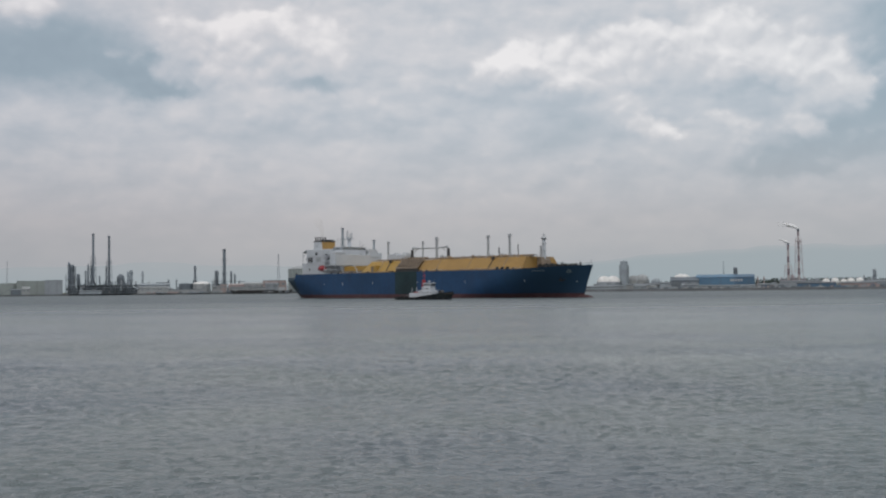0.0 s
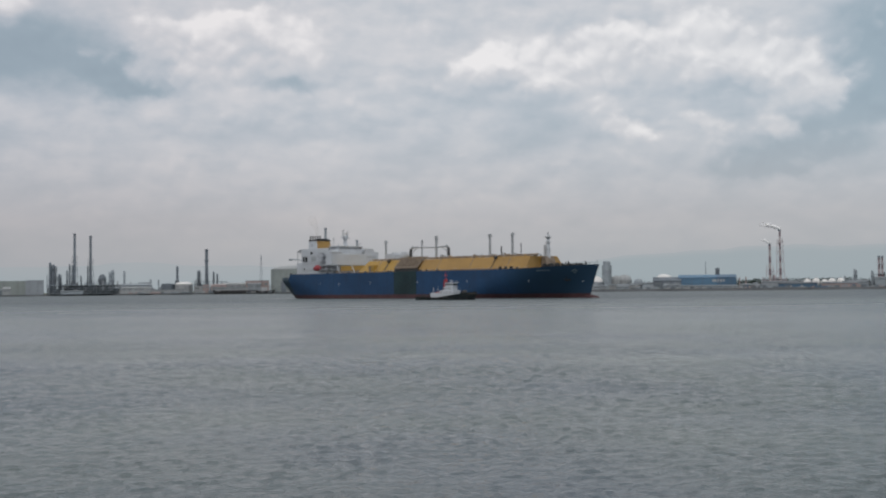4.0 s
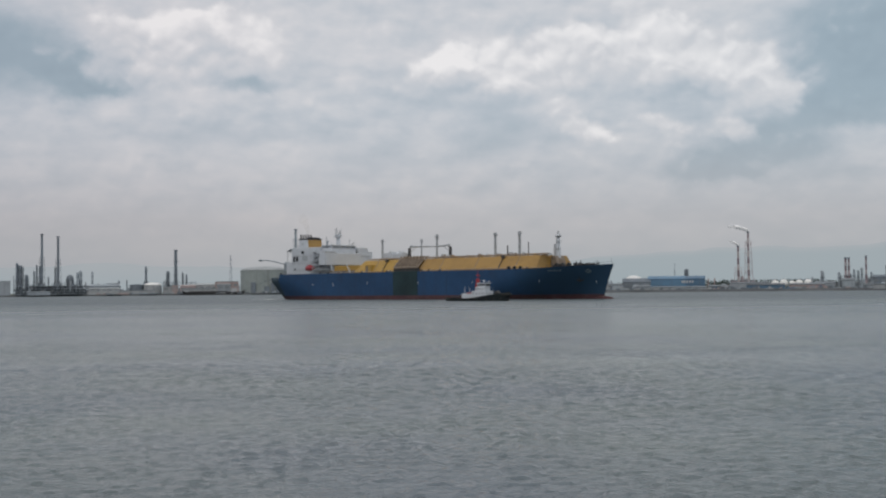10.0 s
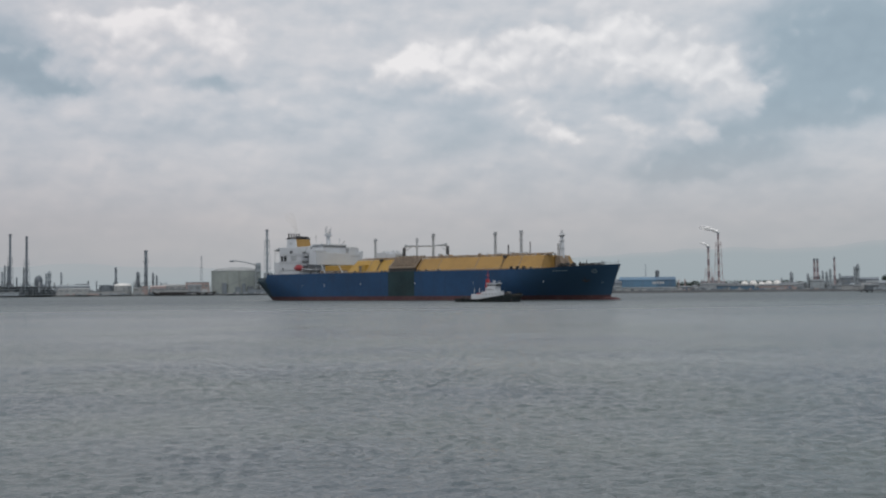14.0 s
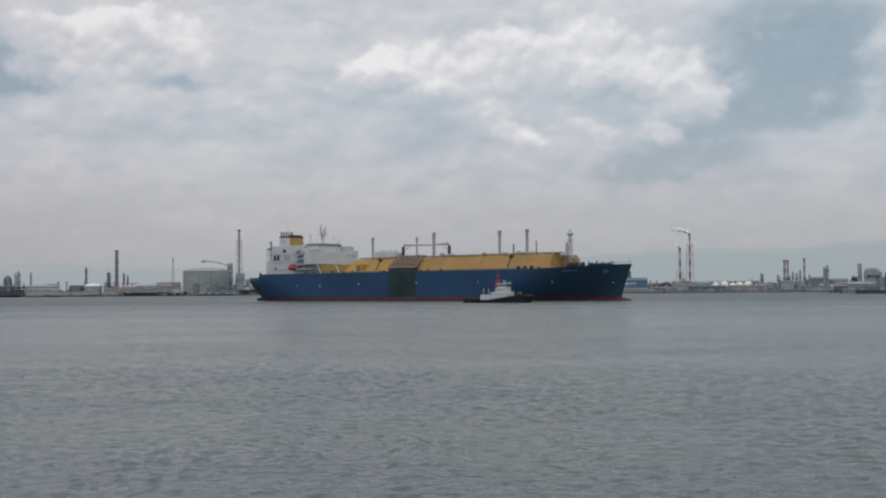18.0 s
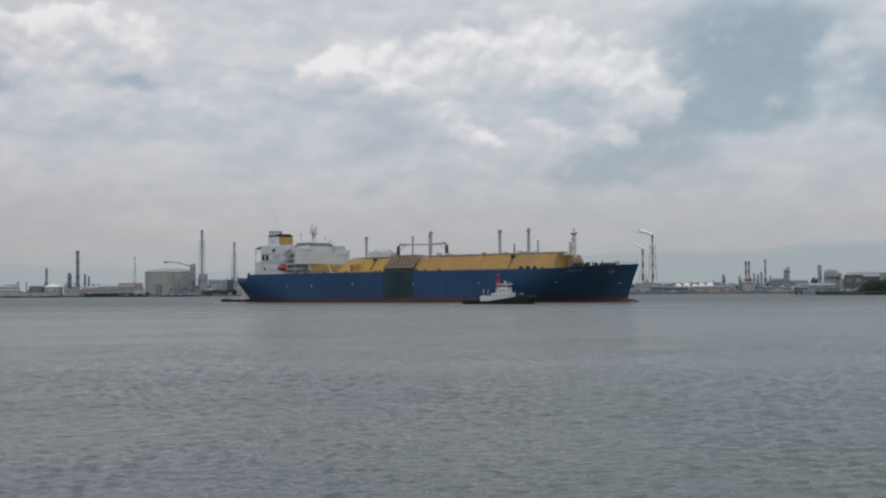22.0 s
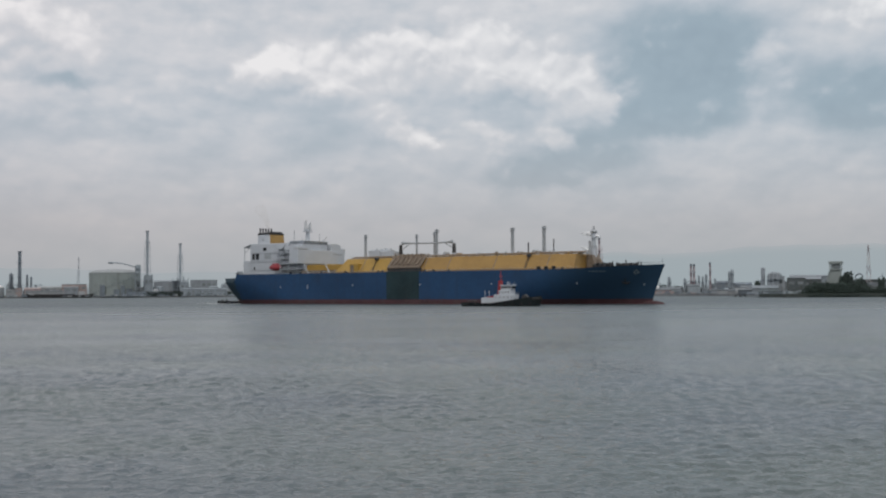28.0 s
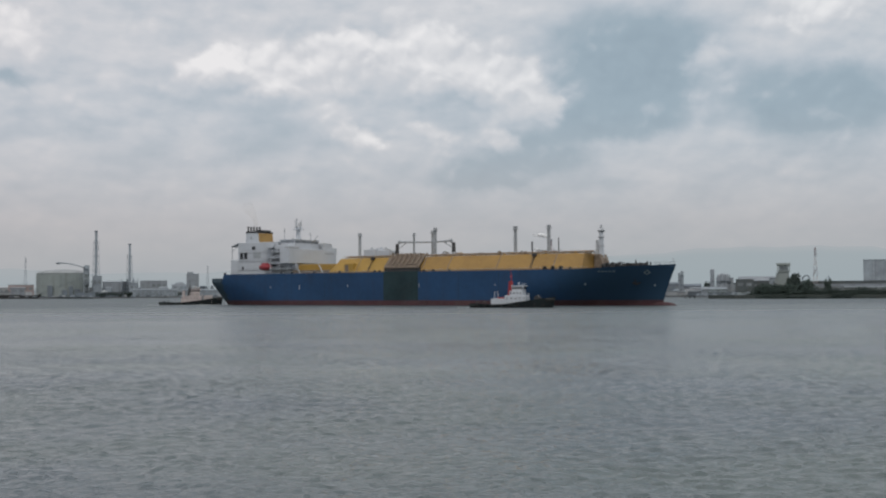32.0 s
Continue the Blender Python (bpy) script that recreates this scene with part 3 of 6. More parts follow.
bank("shore_near", "green headland with a dark stone embankment", wavy(22.9, 48, 40, lambda b: 1085 + 30 * max(0, 24 - b), 2.5, 3), 1420, 3.0, GRASS, ROCK)


def hill_range():
    bm = B()
    uv = bm.loops.layers.uv.new("height")
    rng = random.Random(8)
    prev = None
    for i in range(121):
        b = -48 + 96 * i / 120
        if b > 4:
            h = 161 + 30 * math.exp(-((b - 26) / 4.2) ** 2) + 5 * math.sin(b * 0.9) + 3 * math.sin(b * 2.3 + 1)
            h *= min(1.0, 0.62 + (b - 4) / 24)
        else:
            h = 104 + 14 * math.sin(b * 0.3) + 5 * math.sin(b * 1.1)
        h += rng.uniform(-2.5, 2.5)
        a = radians(b)
        low = 0.0 if b > 4 else 0.86
        v = [(bm.verts.new((math.sin(a) * d, math.cos(a) * d, z)), (i / 120, low + (1 - low) * q)) for d, z, q in ((4760, -20, 0), (4780, h * 0.45, 0.45), (4810, h * 0.75, 0.75), (4840, h, 1.0), (4900, -20, 1.0))]
        if prev:
            for k in range(4):
                ring = (prev[k], v[k], v[k + 1], prev[k + 1])
                face = bm.faces.new([q[0] for q in ring])
                for loop, q in zip(face.loops, ring):
                    loop[uv].uv = q[1]
        prev = v
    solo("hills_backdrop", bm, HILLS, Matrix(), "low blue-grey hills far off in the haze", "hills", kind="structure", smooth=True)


hill_range()


# ---- the gas carrier; its x runs to the bow, starboard is -y, z = 0 is the waterline ----
carrier = thing("gas_carrier", Matrix(), "blue-hulled gas carrier with yellow trunk deck and white deckhouse, under way", "ship")
BEAM = 21.7


def X(s):
    return s - 142.0


def lerp(a, b, t):
    return a + (b - a) * max(0.0, min(1.0, t))


def stem(z):
    return 276.5 + 7.2 * max(0.0, z / 20.5) ** 1.25 if z > 0 else 276.5 + 0.25 * z


def tail(z):
    return -1.3 + 5.6 * max(0.0, (13.3 - z) / 13.3) ** 1.2 if z < 13.3 else -1.3


def half(s, z):
    k = max(0.0, min(1.0, z / 18.6))
    s0, s1 = tail(z), stem(z)
    le, lr = lerp(92, 60, k), lerp(64, 26, k)
    e0 = lerp(0.58, 0.98, k * 1.35)
    f = max(0.0, (s - (s1 - le)) / le)
    a = max(0.0, (s0 + lr - s) / lr)
    fwd = 1 - min(1.0, f) ** lerp(1.3, 3.5, k)
    aft = e0 + (1 - e0) * (1 - min(1.0, a) ** 2.2)
    return max(0.12, BEAM * fwd * aft)


def shell(levels, n=72, top=None):
    """Both sides of the hull between the given heights, closed at the transom."""
    bm = B()
    rows = []
    for z in levels:
        row = []
        for i in range(n + 1):
            u = i / n
            u = u + 0.06 * math.sin(2 * math.pi * u) * -1
            zz = z if top is None or z < levels[-1] else top(tail(z) + (stem(z) - tail(z)) * u)
            s = tail(zz) + (stem(zz) - tail(zz)) * u
            row.append((s, half(s, zz), zz))
        rows.append(row)
    for side in (-1, 1):
        g = [[bm.verts.new((X(s), side * b, z)) for s, b, z in row] for row in rows]
        for r in range(len(g) - 1):
            for i in range(n):
                bm.faces.new((g[r][i], g[r][i + 1], g[r + 1][i + 1], g[r + 1][i]))
        if side == -1:
            first = [r[0] for r in g]
        else:
            for r in range(len(g) - 1):
                bm.faces.new((first[r], first[r + 1], g[r + 1][0], g[r][0]))
    bmesh.ops.remove_doubles(bm, verts=bm.verts, dist=0.01)
    bmesh.ops.recalc_face_normals(bm, faces=bm.faces)
    return bm


def sheer(s):
    """Height of the hull's upper edge: a low mooring deck right aft, level amidships, rising at the bow."""
    if s < 6.6:
        return 13.3
    if s < 8.2:
        return lerp(13.3, 18.1, (s - 6.6) / 1.6)
    return 18.3 + 2.1 * max(0.0, (s - 236) / 48) ** 1.1


side_shell, counter = shell([2.8, 5.5, 8, 10.5, 13.2, 16, 18.3], 110, sheer), shell([2.8, 5.5, 8, 10.5, 13.2, 16, 18.3], 110, sheer)
for plating, right_aft in ((side_shell, True), (counter, False)):
    bmesh.ops.delete(plating, geom=[f for f in plating.faces if (f.calc_center_median().x < X(6.9)) == right_aft], context="FACES")
hull = part("hull", side_shell, HULL_BLUE, carrier, "blue painted steel hull", True)
part("stern_counter", counter, COUNTER, carrier, "dark bluish plating of the overhanging stern", True)
part("boot_topping", shell([-4, -1.5, 0.6, 1.8, 2.8], 90), BOOT_RED, carrier, "dull red boot topping", True)
bm = B()
ball(bm, (X(275.0), 0, -0.1), 1, 20, (8.6, 1.9, 2.0))
part("bulbous_bow", bm, BOOT_RED, carrier, "dull red bulbous bow at the surface", True)
bm = B()  # weather deck
pts = [(X(8.2 + 274 * i / 60), half(8.2 + 274 * i / 60, 16.9) - 0.35) for i in range(61)]
slab(bm, [(x, -y) for x, y in pts] + [(x, y) for x, y in reversed(pts)], "z", 17.2, 17.9)
part("weather_deck", bm, DECK_GREEN, carrier)
bm = B()
slab(bm, [(X(-0.9), -17), (X(8.4), -18.5), (X(8.4), 18.5), (X(-0.9), 17)], "z", 11.6, 12.2)
part("mooring_deck", bm, DECK_GREEN, carrier)
bm = B()  # wall between the mooring deck and the weather deck
box(bm, X(8.0), X(8.5), -18.3, 18.3, 12.1, 17.9)
part("deck_step", bm, WHITE_OLD, carrier)

# dark panel on the ship's side under the manifold, on both sides
for side in (-1, 1):
    bm = B()
    box(bm, X(124.4), X(146.8), side * (BEAM - 0.1), side * (BEAM + 0.12), 2.9, 18.5)
    p = part("side_panel", bm, HULL_DARK, carrier, "blackish green panel on the hull side")

# rubbing plate seams on the side shell
for s in (60, 84, 172, 196):
    bm = B()
    box(bm, X(s), X(s + 0.12), -BEAM - 0.02, -BEAM + 0.1, 3.4, 18.2)
    part("plate_seam", bm, HULL_DARK, hull)

# white marks along the side
for s, z, w, h in ((44.8, 10.4, 0.36, 0.9), (66.1, 10.3, 0.36, 2.2), (100.1, 11.0, 0.36, 1.4), (147.4, 11.0, 0.36, 1.2), (194, 10.9, 0.36, 1.0), (243, 10.8, 0.4, 1.3), (274, 10.1, 0.7, 0.5)):
    bm = B()
    b = half(s, z)
    d = (half(s + 1, z) - half(s - 1, z)) / 2
    m = pose(X(s), -b - 0.05, z, 0, 0, -math.degrees(math.atan(d)))
    box(bm, -w / 2, w / 2, -0.06, 0.06, -h / 2, h / 2)
    lean = math.degrees(math.atan((half(s, z + 1) - half(s, z - 1)) / 2))
    bm.transform(m @ pose(0, 0, 0, lean))
    part("draught_mark", bm, WHITE, hull, "small white mark")

# lettering bars and emblem at the bow
for k in range(5):
    s = 251.0 + k * 1.75
    bm = B()
    box(bm, -0.5, 0.5, -0.07, 0.07, -0.28, 0.28)
    d = (half(s + 1, 16.9) - half(s - 1, 16.9)) / 2
    lean = math.degrees(math.atan((half(s, 17.9) - half(s, 15.9)) / 2))
    bm.transform(pose(X(s), -half(s, 16.9) - 0.06, 16.9, 0, 0, -math.degrees(math.atan(d))) @ pose(0, 0, 0, lean))
    part("name_bar", bm, EMBLEM, hull, "pale bar of lettering")
s, z = 272.0, 16.3
d = (half(s + 1, z) - half(s - 1, z)) / 2
lean = math.degrees(math.atan((half(s, z + 1) - half(s, z - 1)) / 2))
em = pose(X(s), -half(s, z) - 0.1, z, 0, 0, -math.degrees(math.atan(d))) @ pose(0, 0, 0, lean)
for poly in (((-2.3, 0), (0, 2.2), (0, 1.2), (-1.2, 0)), ((0, 2.2), (2.3, 0), (1.2, 0), (0, 1.2)), ((2.3, 0), (0, -2.2), (0, -1.2), (1.2, 0)), ((0, -2.2), (-2.3, 0), (-1.2, 0), (0, -1.2))):
    bm = B()
    slab(bm, [(x * 0.8, zz * 0.8) for x, zz in poly], "y", -0.08, 0.06)
    bm.transform(em)
    part("emblem", bm, EMBLEM, hull, "grey diamond emblem")
bm = B()  # anchor in its pocket
rod(bm, (X(266), -half(266, 12.5) - 0.4, 14), (X(266.4), -half(266, 11) - 0.3, 10.6), 0.3)
rod(bm, (X(264.6), -half(264.6, 11) - 0.4, 11.4), (X(266.4), -half(266, 11) - 0.4, 10.4), 0.35)
rod(bm, (X(268.2), -half(268.2, 11) - 0.4, 11.4), (X(266.4), -half(266, 11) - 0.4, 10.4), 0.35)
part("anchor", bm, BLACK, carrier)

# trunk deck in bays with sloping sides
BAYS = ((86, 104.6), (104.8, 123.8), (124, 148), (148.2, 164), (164.2, 193.6), (193.8, 226), (226.2, 241.5))


def trunk(s0, s1, cut0=0.0, cut1=0.0, narrow=1.0):
    bm = B()
    prof = ((-20.2, 17.9), (-20.2, 19.0), (-14.2, 26.4), (14.2, 26.4), (20.2, 19.0), (20.2, 17.9))
    v0 = [bm.verts.new((X(s0) + cut0 * (z - 19) / 7.4, y, z)) for y, z in prof]
    v1 = [bm.verts.new((X(s1) - cut1 * (z - 19) / 7.4, y * narrow, z)) for y, z in prof]
    bm.faces.new(v0)
    bm.faces.new(v1[::-1])
    for i in range(len(prof)):
        bm.faces.new((v0[i], v1[i], v1[(i + 1) % 6], v0[(i + 1) % 6]))
    bmesh.ops.recalc_face_normals(bm, faces=bm.faces)
    bmesh.ops.bevel(bm, geom=[e for e in bm.edges], offset=0.12, segments=1, affect="EDGES")
    return bm


for i, (s0, s1) in enumerate(BAYS):
    part("trunk_bay", trunk(s0, s1, 4.5 if i == 0 else 0, 1.0 if i == 6 else 0, 0.93 if i == 6 else 1.0), YELLOW_FRESH if i < 2 else YELLOW, carrier, "bright yellow trunk deck bay" if i < 2 else "dusty yellow sloping trunk deck bay")
# stiffening webs where the bays meet, and side ladders
for s in (104.7, 148.1, 164.1, 193.7, 226.1):
    bm = B()
    slab(bm, ((-20.3, 19.0), (-14.3, 26.5), (-14.1, 26.2), (-20.0, 18.8)), "x", X(s) - 0.28, X(s) + 0.28)
    part("trunk_seam", bm, BROWN_PIPE, carrier, "rust-brown seam")
for s in (213.5, 113.0):
    bm = B()
    for o in (-0.5, 0.5):
        rod(bm, (X(s) + o, -20.35, 19.2), (X(s) + o, -14.9, 25.9), 0.12, 4)
    for k in range(10):
        t = k / 9
        rod(bm, (X(s) - 0.5, lerp(-20.35, -14.9, t), lerp(19.2, 25.9, t)), (X(s) + 0.5, lerp(-20.35, -14.9, t), lerp(19.2, 25.9, t)), 0.09, 4)
    part("ladder", bm, DARK_STEEL, carrier)
    bm = B()
    box(bm, X(s) - 1.1, X(s) + 1.1, -16.2, -14.6, 25.2, 26.9, 0.1)
    part("ladder_platform", bm, DARK_STEEL, carrier)
# machinery shelter at the trunk's after end
bm = B()
box(bm, X(97), X(103), -20.6, -15.6, 17.9, 23.4, 0.1)
part("deck_locker", bm, YELLOW_FRESH, carrier)
bm = B()
box(bm, X(97.6), X(100.0), -20.75, -20.5, 18.6, 22.6)
part("locker_door", bm, BROWN_PIPE, carrier)

# low yellow house under the bridge overhang
bm = B()
box(bm, X(60), X(87), -15, 15, 17.9, 23.6, 0.15)
part("trunk_end", bm, YELLOW_FRESH, carrier, "yellow trunk end under the bridge")
bm = B()
box(bm, X(57.5), X(84), -17.5, -15.05, 17.9, 20.2, 0.1)
part("pipe_rack", bm, BROWN_PIPE, carrier)
for s, k in ((62, 3.0), (78, 3.6)):
    bm = B()
    rod(bm, (X(s), -20.5, 24.6), (X(s + k), -19.6, 18.2), 0.32, 6)
    part("bracket", bm, WHITE, carrier, "white diagonal bracket")

# deckhouse
HOUSE = (
    ("after_house", 7.2, 14.0, -14, 14, 17.9, 27.1, WHITE),
    ("casing", 13.0, 44.0, -14, 14, 17.9, 37.4, WHITE),
    ("accommodation", 43.5, 57.6, -15.2, 15.2, 17.9, 32.4, WHITE),
    ("bridge_deck", 52.5, 59.2, -22.6, 22.6, 24.3, 32.8, WHITE),
    ("wheelhouse", 44.5, 55.2, -12.5, 10.5, 32.4, 38.2, WHITE),
    ("wing_shelter", 47.0, 57.0, -20.5, -12.4, 32.6, 35.0, WHITE),
)
house = {}
for name, s0, s1, y0, y1, z0, z1, mat in HOUSE:
    bm = B()
    box(bm, X(s0), X(s1), y0, y1, z0, z1, 0.18)
    house[name] = part(name, bm, mat, carrier, "white painted steel")
bm = B()
box(bm, X(44.2), X(56.0), -13.2, 11.2, 38.2, 38.6, 0.1)
part("wheelhouse_roof", bm, WHITE, carrier)
bm = B()
box(bm, X(47), X(57.4), 10.6, 20.0, 32.6, 35.7, 0.15)
part("chart_house", bm, WHITE, carrier)
bm = B()
slab(bm, ((10.6, 32.7), (19.4, 32.7), (19.4, 36.2), (16.5, 36.9), (10.6, 36.9)), "x", X(54.6), X(58.6))
part("wing_screen", bm, WHITE, carrier, "white wing screen")
bm = B()
slab(bm, ((19.2, 29.2), (23.4, 30.4), (23.4, 34.2), (19.2, 34.2)), "x", X(53.2), X(58.9))
part("wing_tip", bm, WHITE, carrier, "white bridge wing tip")
bm = B()
box(bm, X(55.6), X(58.9), -22.4, -12.6, 33.0, 34.0, 0.1)
part("wing_bulwark", bm, WHITE_OLD, carrier)
for y in (-11.0, -4.0, 3.0, 9.0):
    bm = B()
    rod(bm, (X(55.4), y, 32.9), (X(59.0), y, 32.9), 0.1, 4)
    rod(bm, (X(59.0), y, 32.8), (X(59.0), y, 34.1), 0.09, 4)
    part("rail_post", bm, WHITE_OLD, carrier)
# bridge front windows, one by one
for k in range(13):
    y = -12.0 + k * 1.7
    bm = B()
    box(bm, X(55.15), X(55.3), y, y + 1.3, 36.6, 37.6)
    part("window", bm, GLASS_SHIP, house["wheelhouse"])
for k in range(5):
    s = 48.0 + k * 2.0
    bm = B()
    box(bm, X(s - 3.0), X(s - 1.6), -12.62, -12.45, 36.6, 37.6)
    part("window", bm, GLASS_SHIP, house["wheelhouse"])
# faint raised lettering bars on the bridge front
for k in range(7):
    y = 11.5 + k * 1.3
    bm = B()
    box(bm, X(59.18), X(59.28), y, y + 0.9, 30.2, 31.0)
    part("lettering_bar", bm, MAST_GREY, house["bridge_deck"], "grey bar of lettering")
# side openings of the casing
for s0, s1, z0, z1 in ((14.8, 17.0, 27.6, 31.4), (17.8, 20.4, 27.6, 31.6), (24.0, 26.6, 33.0, 35.0), (25.0, 30.6, 27.8, 31.4), (16.2, 17.4, 21, 23), (31, 32.2, 23, 25)):
    bm = B()
    box(bm, X(s0), X(s1), -14.12, -13.7, z0, z1)
    part("opening", bm, GLASS_DARK if s0 < 24.5 else MAST_GREY, house["casing"], "dark opening")
# open side decks with posts, rails and stairs between them
for deck, z in enumerate((20.9, 24.2, 27.5, 30.8)):
    for side in (-1, 1):
        bm = B()
        box(bm, X(43.5), X(57.4), side * 15.0, side * 21.2, z, z + 0.35, 0.05)
        part("side_deck", bm, WHITE, carrier)
        bm = B()
        for k in range(7):
            rod(bm, (X(43.8 + k * 2.2), side * 21.0, z + 0.3), (X(43.8 + k * 2.2), side * 21.0, z + 1.45), 0.06, 4)
        for q in (0.75, 1.1, 1.45):
            rod(bm, (X(43.8), side * 21.0, z + q), (X(57.0), side * 21.0, z + q), 0.05, 4)
        part("deck_rail", bm, WHITE, carrier)
    for s in (44.0, 50.5, 57.0):
        bm = B()
        rod(bm, (X(s), -20.9, z - 3.0), (X(s), -20.9, z), 0.16, 6)
        part("deck_post", bm, WHITE, carrier)
    bm = B()
    a, b = (45, 50) if deck % 2 else (50, 45)
    for o in (-17.6, -18.8):
        rod(bm, (X(a), o, z - 3.0), (X(b), o, z + 0.2), 0.16, 4)
    for q in range(8):
        t = q / 7
        box(bm, X(lerp(a, b, t)) - 0.2, X(lerp(a, b, t)) + 0.2, -18.8, -17.6, z - 3.0 + 3.2 * t - 0.04, z - 3.0 + 3.2 * t + 0.04)
    part("stair", bm, WHITE_OLD, carrier)
    for k in range(4):
        bm = B()
        box(bm, X(45.2 + k * 3.2), X(45.9 + k * 3.2), -15.3, -15.05, z + 1.4, z + 2.2)
        part("porthole", bm, GLASS_SHIP, house["accommodation"])
    bm = B()
    box(bm, X(47.2), X(48.1), -15.3, -15.05, z + 0.35, z + 2.3)
    part("deck_door", bm, MAST_GREY, house["accommodation"])
for k in range(3):
    bm = B()
    box(bm, X(13.6), X(43), -14.3, -13.9, 20.9 + k * 5.2, 21.15 + k * 5.2)
    part("gallery", bm, WHITE_OLD, carrier)
    bm = B()
    for q in range(16):
        rod(bm, (X(13.8 + q * 1.93), -14.25, 21.1 + k * 5.2), (X(13.8 + q * 1.93), -14.25, 22.2 + k * 5.2), 0.05, 4)
    rod(bm, (X(13.8), -14.25, 22.2 + k * 5.2), (X(42.8), -14.25, 22.2 + k * 5.2), 0.05, 4)
    part("gallery_rail", bm, WHITE_OLD, carrier)
# outside stairs between the decks on the starboard side
for k in range(4):
    z = 20.5 + 3.3 * k
    a, b = (43.2, 38.6) if k % 2 else (38.6, 43.2)
    bm = B()
    for o in (-15.4, -16.4):
        rod(bm, (X(a), o, z), (X(b), o, z + 3.2), 0.16, 4)
    for q in range(9):
        t = q / 8
        box(bm, X(lerp(a, b, t)) - 0.2, X(lerp(a, b, t)) + 0.2, -16.4, -15.4, z + 3.2 * t - 0.04, z + 3.2 * t + 0.04)
    part("stair", bm, MAST_GREY, carrier)
    bm = B()
    box(bm, X(37), X(45), -17.4, -14, z + 3.2, z + 3.42)
    part("landing", bm, MAST_GREY, carrier)
# sloping wind screens beside the wheelhouse
bm = B()
slab(bm, ((X(34), 37.3), (X(47), 37.3), (X(47), 38.4), (X(43.8), 38.2)), "y", -9, 9)
part("casing_roof", bm, WHITE_OLD, carrier)
for a, b in (((40, -15, 33.2), (47.5, -20, 35.8)), ((41, -15, 31.0), (47.5, -20.5, 33.4))):
    bm = B()
    rod(bm, (X(a[0]), a[1], a[2]), (X(b[0]), b[1], b[2]), 0.35, 5)
    part("crane_jib", bm, MAST_GREY, carrier, "grey provision crane jib")
# after corner struts
bm = B()
for y in (-13.6, 13.6):
    rod(bm, (X(8.0), y, 27.0), (X(8.0), y, 35.2), 0.22)
    rod(bm, (X(8.0), y, 32.0), (X(13.0), y, 35.6), 0.18)
slab(bm, ((X(7.4), 35.0), (X(13.2), 37.0), (X(13.2), 37.4), (X(7.4), 35.5)), "y", -14, 14)
part("after_awning", bm, WHITE_OLD, carrier)

# funnel
bm = B()
slab(bm, ((X(12.4), 37.4), (X(23.2), 37.4), (X(22.4), 43.6), (X(13.0), 43.6)), "y", -6.8, 6.8)
bmesh.ops.bevel(bm, geom=list(bm.edges), offset=0.25, segments=1, affect="EDGES")
funnel = part("funnel", bm, WHITE, carrier, "white funnel with a yellow front")
bm = B()
slab(bm, ((X(23.18), 37.6), (X(23.4), 37.6), (X(22.64), 43.4), (X(22.42), 43.4)), "y", -6.5, 6.5)
part("funnel_front", bm, YELLOW, funnel, "yellow funnel front")
bm = B()
box(bm, X(12.8), X(22.7), -7.0, 7.0, 43.6, 44.5, 0.12)
part("funnel_cap", bm, BLACK, funnel, "sooty black funnel top")
bm = B()
box(bm, X(17.3), X(22.0), -3, 6.0, 44.5, 45.5, 0.2)
part("funnel_vent", bm, DARK_STEEL, funnel)
for k in range(5):
    bm = B()
    cyl(bm, X(13.8 + k * 0.75), -5.6 + 1.75 * k, 44.5, 47.7, 0.52, None, 10)
    part("exhaust_pipe", bm, BLACK, funnel, "black exhaust pipe")
bm = B()
slab(bm, ((X(16.2), 40.4), (X(17.4), 41.6), (X(18.6), 40.4), (X(17.4), 39.2)), "y", -7.0, -6.75)
part("funnel_emblem", bm, MAST_GREY, funnel, "grey diamond emblem")

# radar mast and aerials
bm = B()
cyl(bm, X(48), 0, 38.4, 46.4, 1.7, 1.0, 10)
rm = part("radar_mast", bm, WHITE, carrier, "white radar mast")
bm = B()
box(bm, X(46.2), X(49.8), -3.0, 3.0, 44.6, 45.1)
part("platform", bm, WHITE, rm)
bm = B()
box(bm, X(47.8), X(48.2), -3.0, 3.0, 46.3, 46.7)
part("radar_scanner", bm, WHITE_OLD, rm)
bm = B()
box(bm, X(47.5), X(48.5), -3.2, 3.2, 45.9, 46.4, 0.08)
part("yard", bm, WHITE, rm)
for y in (-2.5, 2.5):
    bm = B()
    rod(bm, (X(48), y, 46.2), (X(48), y * 1.1, 50.8), 0.3, 6, 0.2)
    part("horn", bm, WHITE_OLD, rm)
    bm = B()
    rod(bm, (X(48), y * 0.35, 42.6), (X(48), y * 0.95, 46.0), 0.3, 5)
    part("knee", bm, WHITE, rm)
for y, z in ((-1.4, 51.6), (1.6, 49.6), (0.4, 48.6)):
    bm = B()
    rod(bm, (X(48), y, 44.6), (X(48), y, z), 0.32, 5)
    part("aerial", bm, WHITE_OLD, rm)
for s, y, z in ((44, -8, 45.4), (50, 9, 43.4), (53, -11, 40.5)):
    bm = B()
    rod(bm, (X(s), y, 36.6), (X(s), y, z), 0.2, 5)
    ball(bm, (X(s), y, z - 1.5), 0.45, 8)
    part("aerial_mast", bm, WHITE_OLD, carrier)
bm = B()
rod(bm, (X(55), 4, 37), (X(56.5), 8, 41.2), 0.5, 6, 0.25)
ball(bm, (X(55), 4, 38), 1.0, 10)
part("satellite_dome", bm, WHITE_OLD, carrier)

